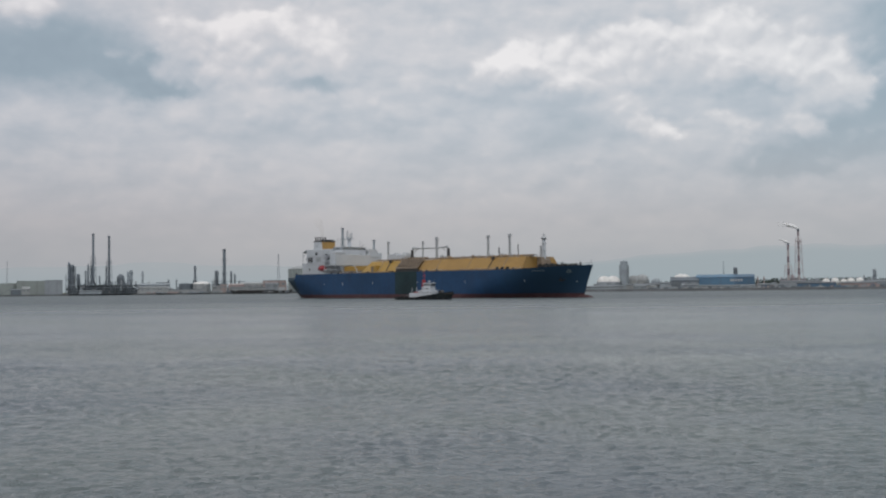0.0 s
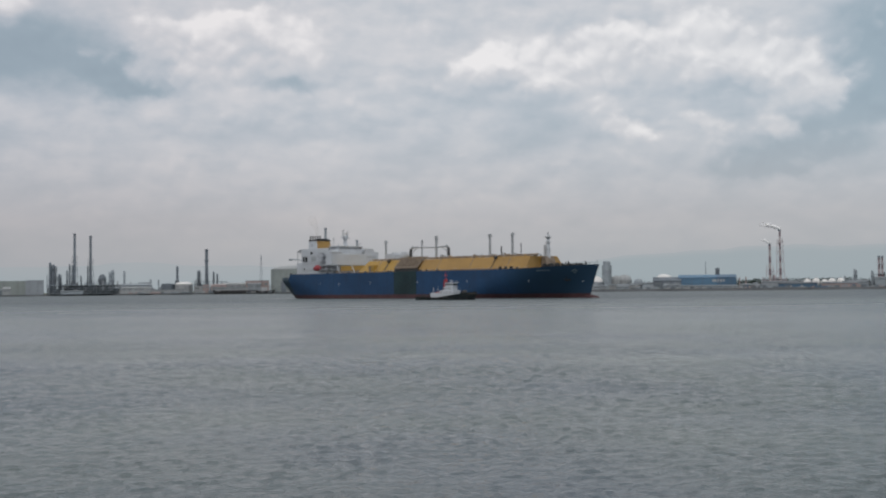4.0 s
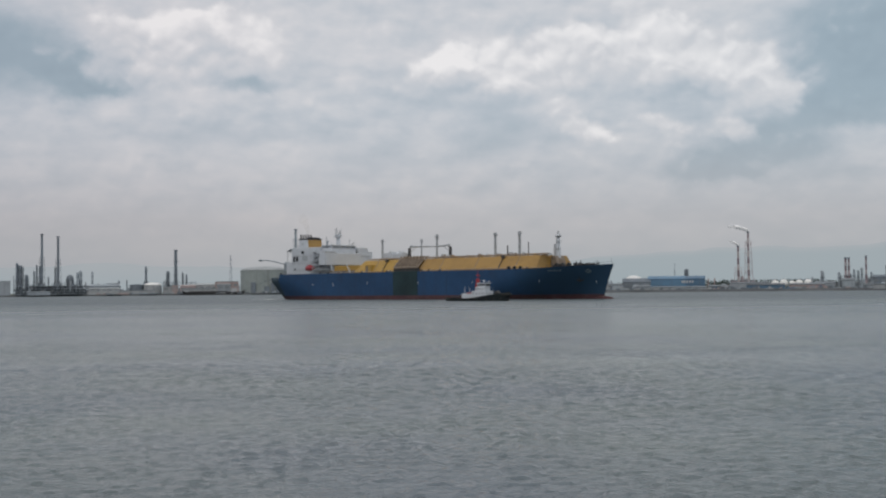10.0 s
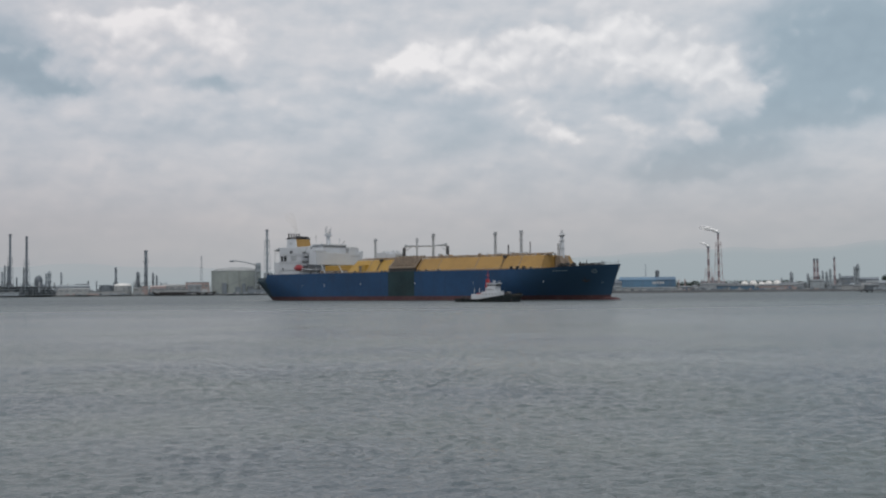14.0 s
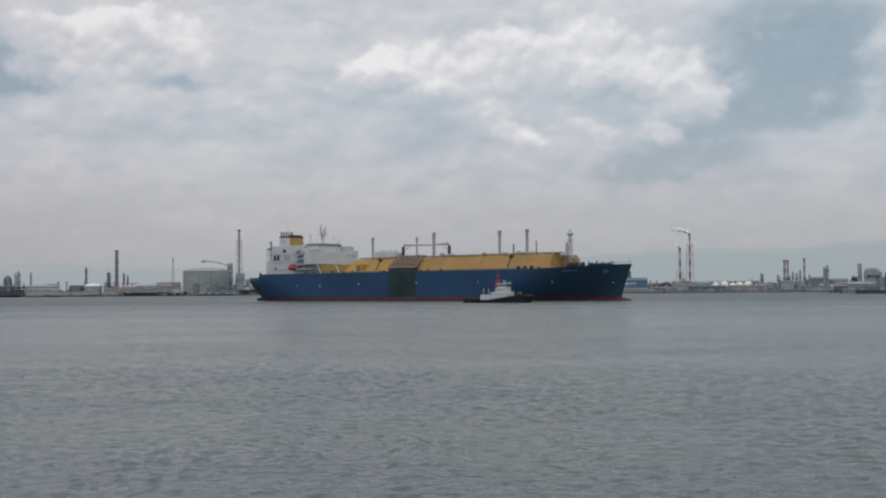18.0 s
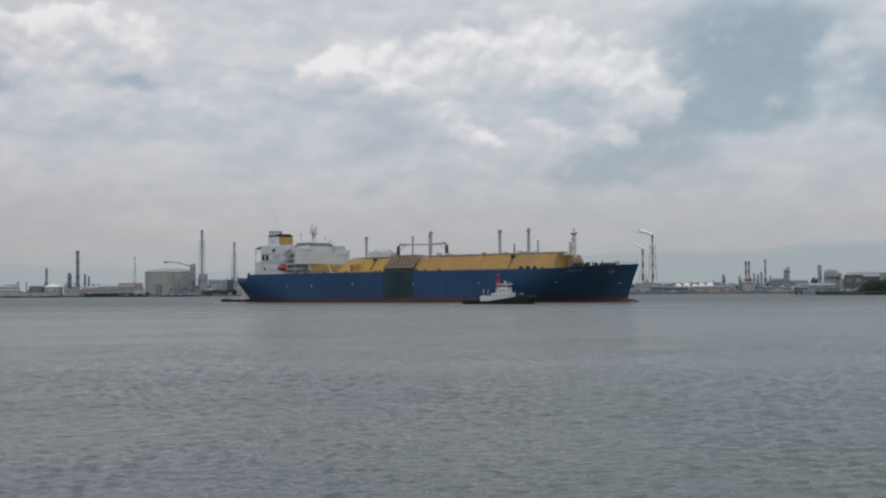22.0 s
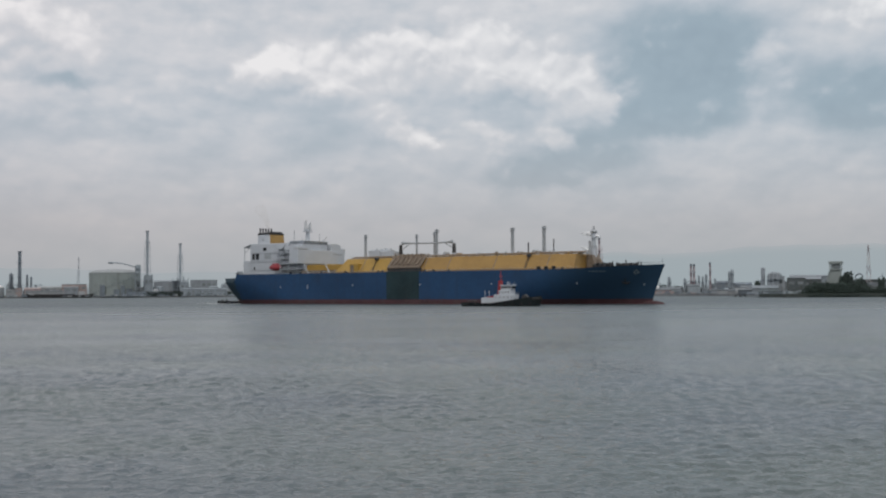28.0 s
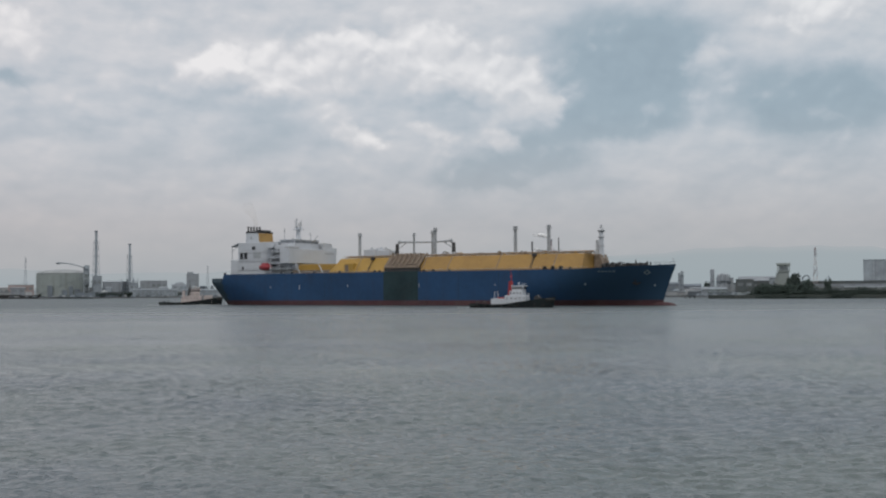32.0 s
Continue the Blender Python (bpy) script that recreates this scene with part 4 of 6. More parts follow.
# lifeboat in its davits
bm = B()
ball(bm, (X(38.6), -18.9, 22.3), 1, 16, (5.0, 2.0, 2.0))
box(bm, X(36.6), X(40.4), -20.0, -17.8, 23.4, 24.8, 0.3)
boat = part("lifeboat", bm, BOAT_RED, carrier, "red enclosed lifeboat", True)
bm = B()
for s in (34.8, 42.4):
    rod(bm, (X(s), -14.2, 19.5), (X(s), -18.8, 25.2), 0.25, 5)
part("davit", bm, MAST_GREY, boat)

# vent masts
def vent_mast(s, top, r, y=0.0, base=26.4):
    bm = B()
    cyl(bm, X(s) - 0.5 * r, y, base, top - 1.2, r * 0.8, r * 0.68, 12)
    v = part("vent_mast", bm, MAST_GREY, carrier, "grey vent mast")
    bm = B()
    cyl(bm, X(s) + 1.0 * r, y - 0.4, base, top - 1.6, r * 0.45, r * 0.4, 8)
    part("riser_pipe", bm, MAST_GREY, v)
    bm = B()
    box(bm, X(s) - 1.5 * r, X(s) + 1.5 * r, y - 1.2 * r, y + 1.2 * r, top - 1.7, top - 1.35)
    part("head_platform", bm, MAST_GREY, v)
    for o in (-0.75, 0.75):
        bm = B()
        cyl(bm, X(s) + o * r, y, top - 1.4, top, r * 0.6, r * 0.72, 10)
        part("vent_head", bm, MAST_GREY, v)
    for k in range(4):
        z = base + (top - base) * (k + 1) / 5
        bm = B()
        box(bm, X(s) - 0.6 * r, X(s) + 1.2 * r, y - 0.6, y + 0.1, z, z + 0.2)
        part("pipe_clamp", bm, MAST_GREY, v)
    bm = B()
    cyl(bm, X(s), y, base, base + 2.2, r * 2.0, r * 1.4, 12)
    part("mast_foot", bm, WHITE_OLD, v)


for s, top, r, y in ((93.2, 41.3, 0.8, 0.0), (130.4, 40.3, 0.6, 0.0), (138.8, 41.8, 0.65, 6.2), (144.4, 42.8, 0.8, 0.0), (194.6, 42.0, 0.85, 0.0), (214.3, 42.1, 0.85, 0.0)):
    vent_mast(s, top, r, y)
bm = B()
cyl(bm, X(204.5), 0, 26.4, 33.6, 0.42, None, 8)
part("signal_post", bm, DARK_STEEL, carrier)
bm = B()
cyl(bm, X(218), 4, 26.4, 35.4, 0.3, None, 8)
part("signal_post", bm, DARK_STEEL, carrier)

# hose cranes: a boom each way from the middle posts, with dark hose saddles at the ends
for s_end, s_in, z_end, dy in ((119.0, 143.0, 35.4, 0.0), (156.2, 143.0, 35.0, 0.0)):
    bm = B()
    cyl(bm, X(s_end), dy, 26.4, 34.6, 0.7, 0.6, 10)
    crane = part("crane_post", bm, WHITE_OLD, carrier, "pale hose crane post")
    bm = B()
    cyl(bm, X(s_end), dy, 29.0, 34.4, 1.15, 0.95, 10)
    part("crane_drum", bm, DARK_STEEL, crane)
    sg = 1 if s_in > s_end else -1
    bm = B()
    rod(bm, (X(s_end) + sg * 1.0, dy, 35.5), (X(s_in), dy, 34.9), 0.62, 6, 0.42)
    part("crane_boom", bm, MAST_GREY, crane)
    bm = B()
    ball(bm, (X(s_end) + sg * 1.6, dy, 35.5), 1.15, 10)
    part("crane_head", bm, MAST_GREY, crane)
    bm = B()
    rod(bm, (X(s_end) + sg * 0.6, dy, 31.5), (X(s_end) + sg * 6.5, dy, 35.2), 0.25, 5)
    part("luffing_ram", bm, MAST_GREY, crane)

# compressor houses and tanks on the trunk
for s0, s1, y0, y1, z1 in ((100.6, 109.0, -7, 2, 31.6), (109.4, 118.0, -7, 2, 30.8), (102.5, 108, 3, 9, 32.2)):
    bm = B()
    box(bm, X(s0), X(s1), y0, y1, 26.4, z1, 0.2)
    h = part("compressor_house", bm, WHITE, carrier, "white compressor house")
    bm = B()
    ball(bm, (X((s0 + s1) / 2 - 1.5), (y0 + y1) / 2, z1 + 0.3), 1.1, 10)
    ball(bm, (X((s0 + s1) / 2 + 2.0), (y0 + y1) / 2, z1 + 0.2), 0.9, 10)
    part("roof_fan", bm, WHITE_OLD, h)

# cargo manifold amidships
bm = B()
slab(bm, ((-21.5, 20.4), (-21.5, 21.0), (-15.0, 27.0), (-14.6, 26.5)), "x", X(124.6), X(147.2))
mani = part("manifold_platform", bm, BROWN_PIPE, carrier, "brown manifold platform")
for k in range(7):
    s = 127.0 + k * 3.0
    bm = B()
    rod(bm, (X(s), -21.2, 22.4), (X(s), -16.6, 26.2), 0.45, 8)
    rod(bm, (X(s), -16.6, 26.2), (X(s), -9, 28.4), 0.45, 8)
    part("loading_pipe", bm, BROWN_PIPE, mani)
    bm = B()
    cyl(bm, X(s), -16.4, 25.8, 28.6, 0.55, 0.4, 8)
    part("valve", bm, BROWN_PIPE, mani)
for k in range(13):
    s = 125.0 + k * 1.83
    bm = B()
    rod(bm, (X(s), -21.4, 18.2), (X(s), -21.4, 20.6), 0.12, 4)
    part("platform_post", bm, DARK_STEEL, mani)
bm = B()
for k in range(4):
    rod(bm, (X(124.8), -21.3 + 2.1 * k, 22.2 + 1.95 * k), (X(147.0), -21.3 + 2.1 * k, 22.2 + 1.95 * k), 0.1, 4)
part("platform_rail", bm, BROWN_PIPE, mani)
bm = B()
box(bm, X(124.4), X(147.6), -21.0, -20.3, 17.9, 20.3)
part("drip_tray", bm, DARK_STEEL, mani)

# pipes and clutter along the trunk top
rng = random.Random(21)
for y, z, r in ((-10.5, 27.1, 0.34), (-9.3, 27.5, 0.26), (-12.2, 27.0, 0.22), (-7.5, 27.3, 0.3)):
    bm = B()
    rod(bm, (X(92), y, z), (X(244), y, z), r, 6)
    part("deck_pipe", bm, BROWN_PIPE if y < -9 else MAST_GREY, carrier)
for k in range(64):
    s = 120 + k * 1.95
    if 123 < s < 149:
        continue
    bm = B()
    hh = rng.choice((0.7, 1.0, 1.5, 2.2, 1.2))
    w = rng.uniform(0.4, 1.6)
    y = rng.uniform(-13.4, -4)
    box(bm, X(s), X(s) + w, y, y + 1.2, 26.3, 26.4 + hh, 0.08)
    part("deck_fitting", bm, rng.choice((BROWN_PIPE, WHITE_OLD, MAST_GREY, YELLOW)), carrier)
# pale valve houses and pipe bends along the trunk top
for s, y, w, z1 in ((150.5, -3, 2.2, 29.6), (158.5, -6, 1.6, 28.9), (176, -7, 1.5, 28.4), (186.5, -6, 2.0, 28.2), (200, -5, 1.6, 28.8), (210, -6, 1.8, 29.2), (219.5, -5, 1.6, 28.6), (232, -6, 1.8, 28.0)):
    bm = B()
    box(bm, X(s), X(s) + w, y, y + 2.4, 26.3, z1, 0.15)
    house_top = part("valve_house", bm, WHITE_OLD, carrier, "small pale valve house")
    bm = B()
    rod(bm, (X(s) + w, y, 26.8), (X(s) + w + 1.6, y, z1 - 0.4), 0.22, 6)
    rod(bm, (X(s) + w + 1.6, y, z1 - 0.4), (X(s) + w + 3.2, y, 26.8), 0.22, 6)
    part("pipe_bend", bm, BROWN_PIPE, house_top)
# railings along the trunk edge and the ship's side
for s in range(92, 246, 6):
    bm = B()
    for o in (0, 2, 4):
        rod(bm, (X(s + o), -14.1, 26.4), (X(s + o), -14.1, 27.6), 0.07, 4)
    rod(bm, (X(s), -14.1, 27.6), (X(s + 6), -14.1, 27.6), 0.06, 4)
    part("trunk_rail", bm, YELLOW, carrier)
for s in range(14, 240, 8):
    if 122 < s < 148:
        continue
    bm = B()
    for o in (0, 2, 4, 6):
        rod(bm, (X(s + o), -half(s + o, 18) + 0.5, 17.9), (X(s + o), -half(s + o, 18) + 0.5, 19.3), 0.06, 4)
    for z in (18.6, 19.3):
        rod(bm, (X(s), -half(s, 18) + 0.5, z), (X(s + 8), -half(s + 8, 18) + 0.5, z), 0.05, 4)
    part("side_rail", bm, MAST_GREY, carrier)
# dark fairleads and bollards on the side deck
for s in (118, 121, 150, 156, 166, 222, 226.5, 231, 236, 52, 60, 76, 94, 8.6):
    bm = B()
    big = 218 < s < 234
    w, hgt = (0.85, 1.5) if big else (0.5, 0.9)
    box(bm, X(s) - w, X(s) + w, -half(s, 18) + 0.3, -half(s, 18) + 1.6, 17.9, 17.9 + hgt + 0.6, 0.15)
    part("fairlead", bm, BLACK if big else DARK_STEEL, carrier)

# foremast on its stepped foot
bm = B()
slab(bm, ((X(241.8), 26.0), (X(244.8), 26.0), (X(247.6), 18.2), (X(241.8), 18.2)), "y", -4.5, 4.5)
part("mast_house", bm, BROWN_PIPE, carrier)
bm = B()
cyl(bm, X(243.9), 0, 22, 37.6, 1.55, 1.0, 14)
fm = part("foremast", bm, WHITE, carrier, "white foremast with platforms")
for z, w in ((34.6, 1.75), (30.2, 1.6)):
    bm = B()
    cyl(bm, X(243.9), 0, z, z + 0.5, w, w, 12)
    part("platform", bm, WHITE_OLD, fm)
bm = B()
cyl(bm, X(243.9), 0, 37.2, 38.2, 1.2, 2.1, 12)
cyl(bm, X(243.9), 0, 38.2, 39.2, 2.1, 1.1, 12)
cyl(bm, X(243.9), 0, 39.2, 41.2, 0.9, 0.4, 10)
part("mast_light", bm, WHITE_OLD, fm)
bm = B()
cyl(bm, X(242.1), -1.0, 26, 33.4, 0.8, 0.7, 8)
part("ladder_trunk", bm, WHITE_OLD, fm)
for k in range(3):
    bm = B()
    rod(bm, (X(244.8), -1.2 + 1.2 * k, 25.0), (X(248.6), -3.0 + 3.0 * k, 19), 0.26, 5)
    part("mast_stay", bm, BROWN_PIPE, fm)

# winches and mooring gear on the forecastle
bm = B()
pts = [(X(250 + 33 * i / 16), max(0.1, half(250 + 33 * i / 16, 17.9) - 0.4)) for i in range(17)]
slab(bm, [(x, -y) for x, y in pts] + [(x, y) for x, y in reversed(pts)], "z", 18.3, 18.6)
part("forecastle_deck", bm, DECK_GREEN, carrier)
for k in range(56):
    s = 249 + rng.uniform(0, 18.5)
    y = rng.uniform(-0.75, 0.75) * half(s, 20)
    bm = B()
    if k % 3 == 0:
        cyl(bm, X(s), y, 18.5, 18.6 + rng.uniform(1.6, 4.0), 0.4, 0.3, 8)
    elif k % 3 == 1:
        m = Matrix.Translation((X(s), y, 20.0 + rng.uniform(0, 0.8))) @ pose(0, 0, 0, 90, 0, rng.uniform(0, 90))
        bmesh.ops.create_cone(bm, cap_ends=True, segments=12, radius1=0.9, radius2=0.9, depth=1.5, matrix=m)
        box(bm, X(s) - 0.5, X(s) + 0.5, y - 0.4, y + 0.4, 18.5, 20.2)
    else:
        box(bm, X(s) - rng.uniform(0.3, 0.8), X(s) + rng.uniform(0.3, 0.8), y - 0.6, y + 0.6, 18.5, 18.6 + rng.uniform(1.2, 3.0), 0.15)
    part("mooring_winch", bm, BLACK if k % 2 else DARK_STEEL, carrier)
for k in range(9):
    s = 250 + k * 3.7
    bm = B()
    for o in (0, 1.85):
        rod(bm, (X(s + o), -half(s + o, 20.2) + 0.3, sheer(s + o) - 0.2), (X(s + o), -half(s + o, 20.2) + 0.3, sheer(s + o) + 1.1), 0.07, 4)
    rod(bm, (X(s), -half(s, 20.2) + 0.3, sheer(s) + 1.1), (X(s + 3.7), -half(s + 3.7, 20.2) + 0.3, sheer(s + 3.7) + 1.1), 0.06, 4)
    part("bow_rail", bm, DARK_STEEL, carrier)
bm = B()
rod(bm, (X(282.2), 0, 20), (X(282.2), 0, 23.5), 0.12, 5)
part("jackstaff", bm, MAST_GREY, carrier)
# gear on the after mooring deck
for s, y in ((1, -10), (3, -14), (2, -4), (4.5, 6), (1.5, 12)):
    bm = B()
    cyl(bm, X(s), y, 12.2, 14.3, 0.7, 0.6, 8)
    part("bitts", bm, DARK_STEEL, carrier)
# rudder head and churned water astern
bm = B()
box(bm, X(4), X(9), -0.7, 0.7, -3, 3.2, 0.2)
part("rudder", bm, BOOT_RED, carrier)


def drift(name, n, sx, sy, parent, seed, x0, y0):
    """A patch of broken foam: many small flat flecks."""
    r = random.Random(seed)
    bm = B()
    for _ in range(n):
        x, y = x0 + r.gauss(0, sx), y0 + r.gauss(0, sy)
        w = r.uniform(0.2, 0.8)
        ball(bm, (x, y, 0.02), 1, 6, (w, w * 0.7, r.uniform(0.05, 0.2)))
    part(name, bm, FOAM, parent, "white foam")


drift("wake", 7, 0.7, 0.5, carrier, 5, X(3), -13.5)
drift("wake", 9, 1.0, 0.4, carrier, 6, X(8), -14.5)
drift("wake", 110, 11, 2.2, carrier, 8, X(-13), -8)


# ---- exhaust over the funnel, in thin drifting clumps ----
def plume(name, m, label, material, n, start, way, grow, seed, r0, ragged=1.0):
    root = thing(name, m, label, "smoke", kind="stuff")
    r = random.Random(seed)
    bm = B()
    prev = None
    for i in range(n + 1):
        t = i / n
        c = Vector(start) + Vector((way[0] * t ** 1.15, way[1] * t, way[2] * (1 - (1 - t) ** 2.0))) + Vector((r.gauss(0, 1), r.gauss(0, 1), r.gauss(0, 1))) * r0 * (0.1 + grow * t) * 0.25 * ragged
        rad = r0 * (0.55 + grow * t * 0.7) * (1 + ragged * r.uniform(-0.25, 0.15)) * min(1.0, (1.02 - t) * 4)
        side = Vector((way[0] * 1.15 * (t + 0.01) ** 0.15, 0, way[2] * 2.0 * (1.001 - t))).cross(Vector((0, 1, 0))).normalized()
        ring = []
        for k in range(12):
            a = 2 * math.pi * k / 12
            q = rad * (1 + ragged * r.uniform(-0.2, 0.2))
            ring.append(bm.verts.new(c + side * (q * math.cos(a)) + Vector((0, q * math.sin(a), 0))))
        if prev:
            for k in range(12):
                bm.faces.new((prev[k], prev[(k + 1) % 12], ring[(k + 1) % 12], ring[k]))
        prev = ring
    part("smoke_clump", bm, material, root, "", True)
    return root


# ---- tugs; x runs to the bow ----
def tug(label, house_mat, mast_mat, hull_mat, tall, aft=-9.5):
    root = thing("tugboat", Matrix(), label, "tugboat", "harbour tugs")
    n = 30
    bm = B()
    rows = []
    for z in (-1.2, 0.0, 0.8, 1.0):
        row = []
        for i in range(n + 1):
            u = i / n
            x = -20 + 40 * u
            rise = 1.5 + 0.4 * max(0, (0.25 - u) / 0.25) + 3.3 * max(0, (u - 0.4) / 0.6) ** 1.05
            top = z if z < 1.0 else rise
            k = min(1.0, max(0.0, (top + 1.2) / 3))
            b = 5.4 * (1 - max(0, (u - 0.62) / 0.38) ** 2.2) * (0.86 + 0.14 * min(1, u / 0.12)) * (0.75 + 0.25 * k)
            row.append((x + (1.0 * (top / 4) if u == 1 else 0), max(0.15, b), top))
        rows.append(row)
    for side in (-1, 1):
        g = [[bm.verts.new((x, side * b, z)) for x, b, z in row] for row in rows]
        for r in range(len(g) - 1):
            for i in range(n):
                bm.faces.new((g[r][i], g[r][i + 1], g[r + 1][i + 1], g[r + 1][i]))
        if side == -1:
            first = [r[0] for r in g]
        else:
            for r in range(len(g) - 1):
                bm.faces.new((first[r], first[r + 1], g[r + 1][0], g[r][0]))
    bmesh.ops.remove_doubles(bm, verts=bm.verts, dist=0.01)
    bmesh.ops.recalc_face_normals(bm, faces=bm.faces)
    hu = part("hull", bm, hull_mat, root, "black tug hull", True)
    bm = B()
    pts = [(-19.6 + 38.5 * i / 20, 5.0 * (1 - max(0, (i / 20 - 0.62) / 0.38) ** 2.2)) for i in range(21)]
    slab(bm, [(x, -y) for x, y in pts] + [(x, y) for x, y in reversed(pts)], "z", 0.9, 1.15)
    part("deck", bm, DECK_GREEN, root)
    for k in range(9):
        x = -16 + k * 4.0
        u = (x + 20) / 40
        b = 5.4 * (1 - max(0, (u - 0.62) / 0.38) ** 2.2)
        for side in (-1, 1):
            bm = B()
            bmesh.ops.create_cone(bm, cap_ends=True, segments=10, radius1=0.62, radius2=0.62, depth=0.45, matrix=Matrix.Translation((x, side * (b + 0.1), 1.0)) @ pose(0, 0, 0, 90))
            part("tyre_fender", bm, RUBBER, hu)
    for k in range(12):
        a = radians(-80 + 160 * k / 11)
        bm = B()
        ball(bm, (17.6 + 2.6 * math.cos(a), 4.0 * math.sin(a), 3.4), 0.75, 8)
        part("bow_fender", bm, RUBBER, hu)
    bm = B()
    box(bm, aft, -1.5, -3.6, 3.6, 1.1, 4.1, 0.15)
    part("after_house", bm, house_mat, root, "white after deckhouse")
    bm = B()
    box(bm, -2.6, 7.6, -3.9, 3.9, 1.1, 5.5, 0.2)
    h1 = part("main_house", bm, house_mat, root, "white main deckhouse")
    bm = B()
    box(bm, -0.4, 6.0, -3.1, 3.1, 5.5, 7.5, 0.15)
    h2 = part("bridge_base", bm, house_mat, root)
    bm = B()
    slab(bm, ((0.8, 7.5), (6.0, 7.5), (6.5, 9.7), (0.6, 9.7)), "y", -2.7, 2.7)
    wh = part("wheelhouse", bm, house_mat, root, "white wheelhouse")
    bm = B()
    box(bm, 0.2, 6.9, -3.0, 3.0, 9.7, 10.0, 0.08)
    part("roof", bm, house_mat, wh)
    for k in range(4):
        for side in (-1, 1):
            bm = B()
            box(bm, 1.0 + k * 1.3, 1.95 + k * 1.3, side * 2.65, side * 2.76, 8.3, 9.3)
            part("window", bm, GLASS_DARK, wh)
    for k in range(4):
        bm = B()
        box(bm, 6.2, 6.5, -2.5 + k * 1.3, -1.45 + k * 1.3, 8.3, 9.3)
        part("window", bm, GLASS_DARK, wh)
    for k in range(5):
        for side in (-1, 1):
            bm = B()
            box(bm, -1.6 + k * 2.1, -1.15 + k * 2.1, side * 3.85, side * 3.96, 3.9, 4.45)
            part("porthole", bm, GLASS_DARK, h1)
    for k in range(4):
        bm = B()
        box(bm, 0.1 + k * 1.5, 0.6 + k * 1.5, -3.18, -3.05, 6.3, 6.9)
        part("porthole", bm, GLASS_DARK, h2)
    bm = B()
    slab(bm, ((-2.0, 5.4), (0.6, 5.4), (0.3, tall - 5.0), (-1.3, tall - 5.0)), "y", -0.8, 0.8)
    mast = part("mast", bm, mast_mat, root, "red mast" if mast_mat is RED else "")
    bm = B()
    rod(bm, (-0.3, 0, tall - 5.4), (-0.5, 0, tall), 0.3, 6, 0.12)
    part("topmast", bm, mast_mat, mast)
    bm = B()
    rod(bm, (-0.4, -2.0, tall - 3.0), (-0.4, 2.0, tall - 3.0), 0.18, 5)
    part("yard", bm, mast_mat, mast)
    bm = B()
    box(bm, 3.2, 3.6, -1.3, 1.3, 11.1, 11.35)
    cyl(bm, 3.4, 0, 9.9, 11.1, 0.3, 0.22, 8)
    part("radar_scanner", bm, house_mat, root)
    for x, y in ((aft + 1.7, -2.6), (aft + 1.7, 2.6)):
        bm = B()
        cyl(bm, x, y, 4.0, 7.4, 0.14, None, 6)
        part("after_post", bm, house_mat, root)
    bm = B()
    box(bm, max(aft + 1, -6.6), -2.6, -2.8, 2.8, 4.1, 4.7, 0.12)
    part("life_raft_box", bm, RED if mast_mat is RED else SALMON, root)
    for x, y in ((5.2, -2.4), (5.2, 2.4)):
        bm = B()
        rod(bm, (x, y, 9.9), (x, y, 10.7), 0.14, 6)
        rod(bm, (x, y, 10.6), (x + 0.9, y, 10.9), 0.15, 6)
        part("fire_monitor", bm, house_mat, root)
    bm = B()
    box(bm, 11.0, 14.0, -1.6, 1.6, 1.1, 4.6, 0.2)
    m = Matrix.Translation((12.5, 0, 4.4)) @ pose(0, 0, 0, 90)
    bmesh.ops.create_cone(bm, cap_ends=True, segments=12, radius1=1.1, radius2=1.1, depth=3.4, matrix=m)
    part("winch", bm, DARK_STEEL, root)
    for x in (-14, -17):
        bm = B()
        rod(bm, (x, -2.4, 1.1), (x, -2.4, 2.6), 0.25, 6)
        rod(bm, (x, 2.4, 1.1), (x, 2.4, 2.6), 0.25, 6)
        rod(bm, (x, -2.4, 2.6), (x, 2.4, 2.6), 0.22, 6)
        part("tow_bar", bm, DARK_STEEL, root)
    for k in range(6):
        bm = B()
        rod(bm, (7.5, -3.8 + k * 1.5, 5.5), (7.5, -3.8 + k * 1.5, 6.6), 0.06, 4)
        part("rail_post", bm, house_mat, h1)
    for piece in root.children_recursive:
        piece.data.transform(Matrix.Diagonal((0.96, 0.91, 1.0, 1)))
    return root


tug_main = tug("black-hulled harbour tug with white deckhouse and red mast beside the carrier", WHITE, RED, TUG_BLACK, 17.0)
drift("wake", 16, 2.5, 1.4, tug_main, 9, -22, 0)
TUG_PINK = paint("faded_house_paint", (0.50, 0.435, 0.415), 0.55, vary=0.15, scale=0.3, streak=0.2)
tug_stern = tug("dark low tug with faded pinkish deckhouse at the carrier's stern", TUG_PINK, DARK_STEEL, TUG_BLACK, 15.5, -6.0)
drift("wake", 34, 3.5, 1.6, tug_stern, 10, -22, 0)
bm = B()
cyl(bm, -4.2, 0, 4.6, 8.8, 1.0, 0.8, 12)
part("funnel", bm, TUG_PINK, tug_stern, "faded pinkish funnel")
bm = B()
box(bm, 8.4, 13.5, -3.2, 3.2, 1.1, 5.8, 0.2)
part("fore_house", bm, TUG_PINK, tug_stern, "rust-pink fore house")


# ---- the shore: plant, tanks and buildings ----
def chimney(bearing, dist, h, r, mat, label, bands=(), frame_top=0.0, z0=2.6, spread=2.3):
    root = thing("chimney", spot(bearing, dist), label, "chimney", "shore chimneys")
    if bands:
        n, ma, mb = bands
        for k in range(n):
            a, b = z0 + (h - z0) * k / n, z0 + (h - z0) * (k + 1) / n
            bm = B()
            cyl(bm, 0, 0, a, b, r * (1.25 - 0.35 * k / n), r * (1.25 - 0.35 * (k + 1) / n), 12)
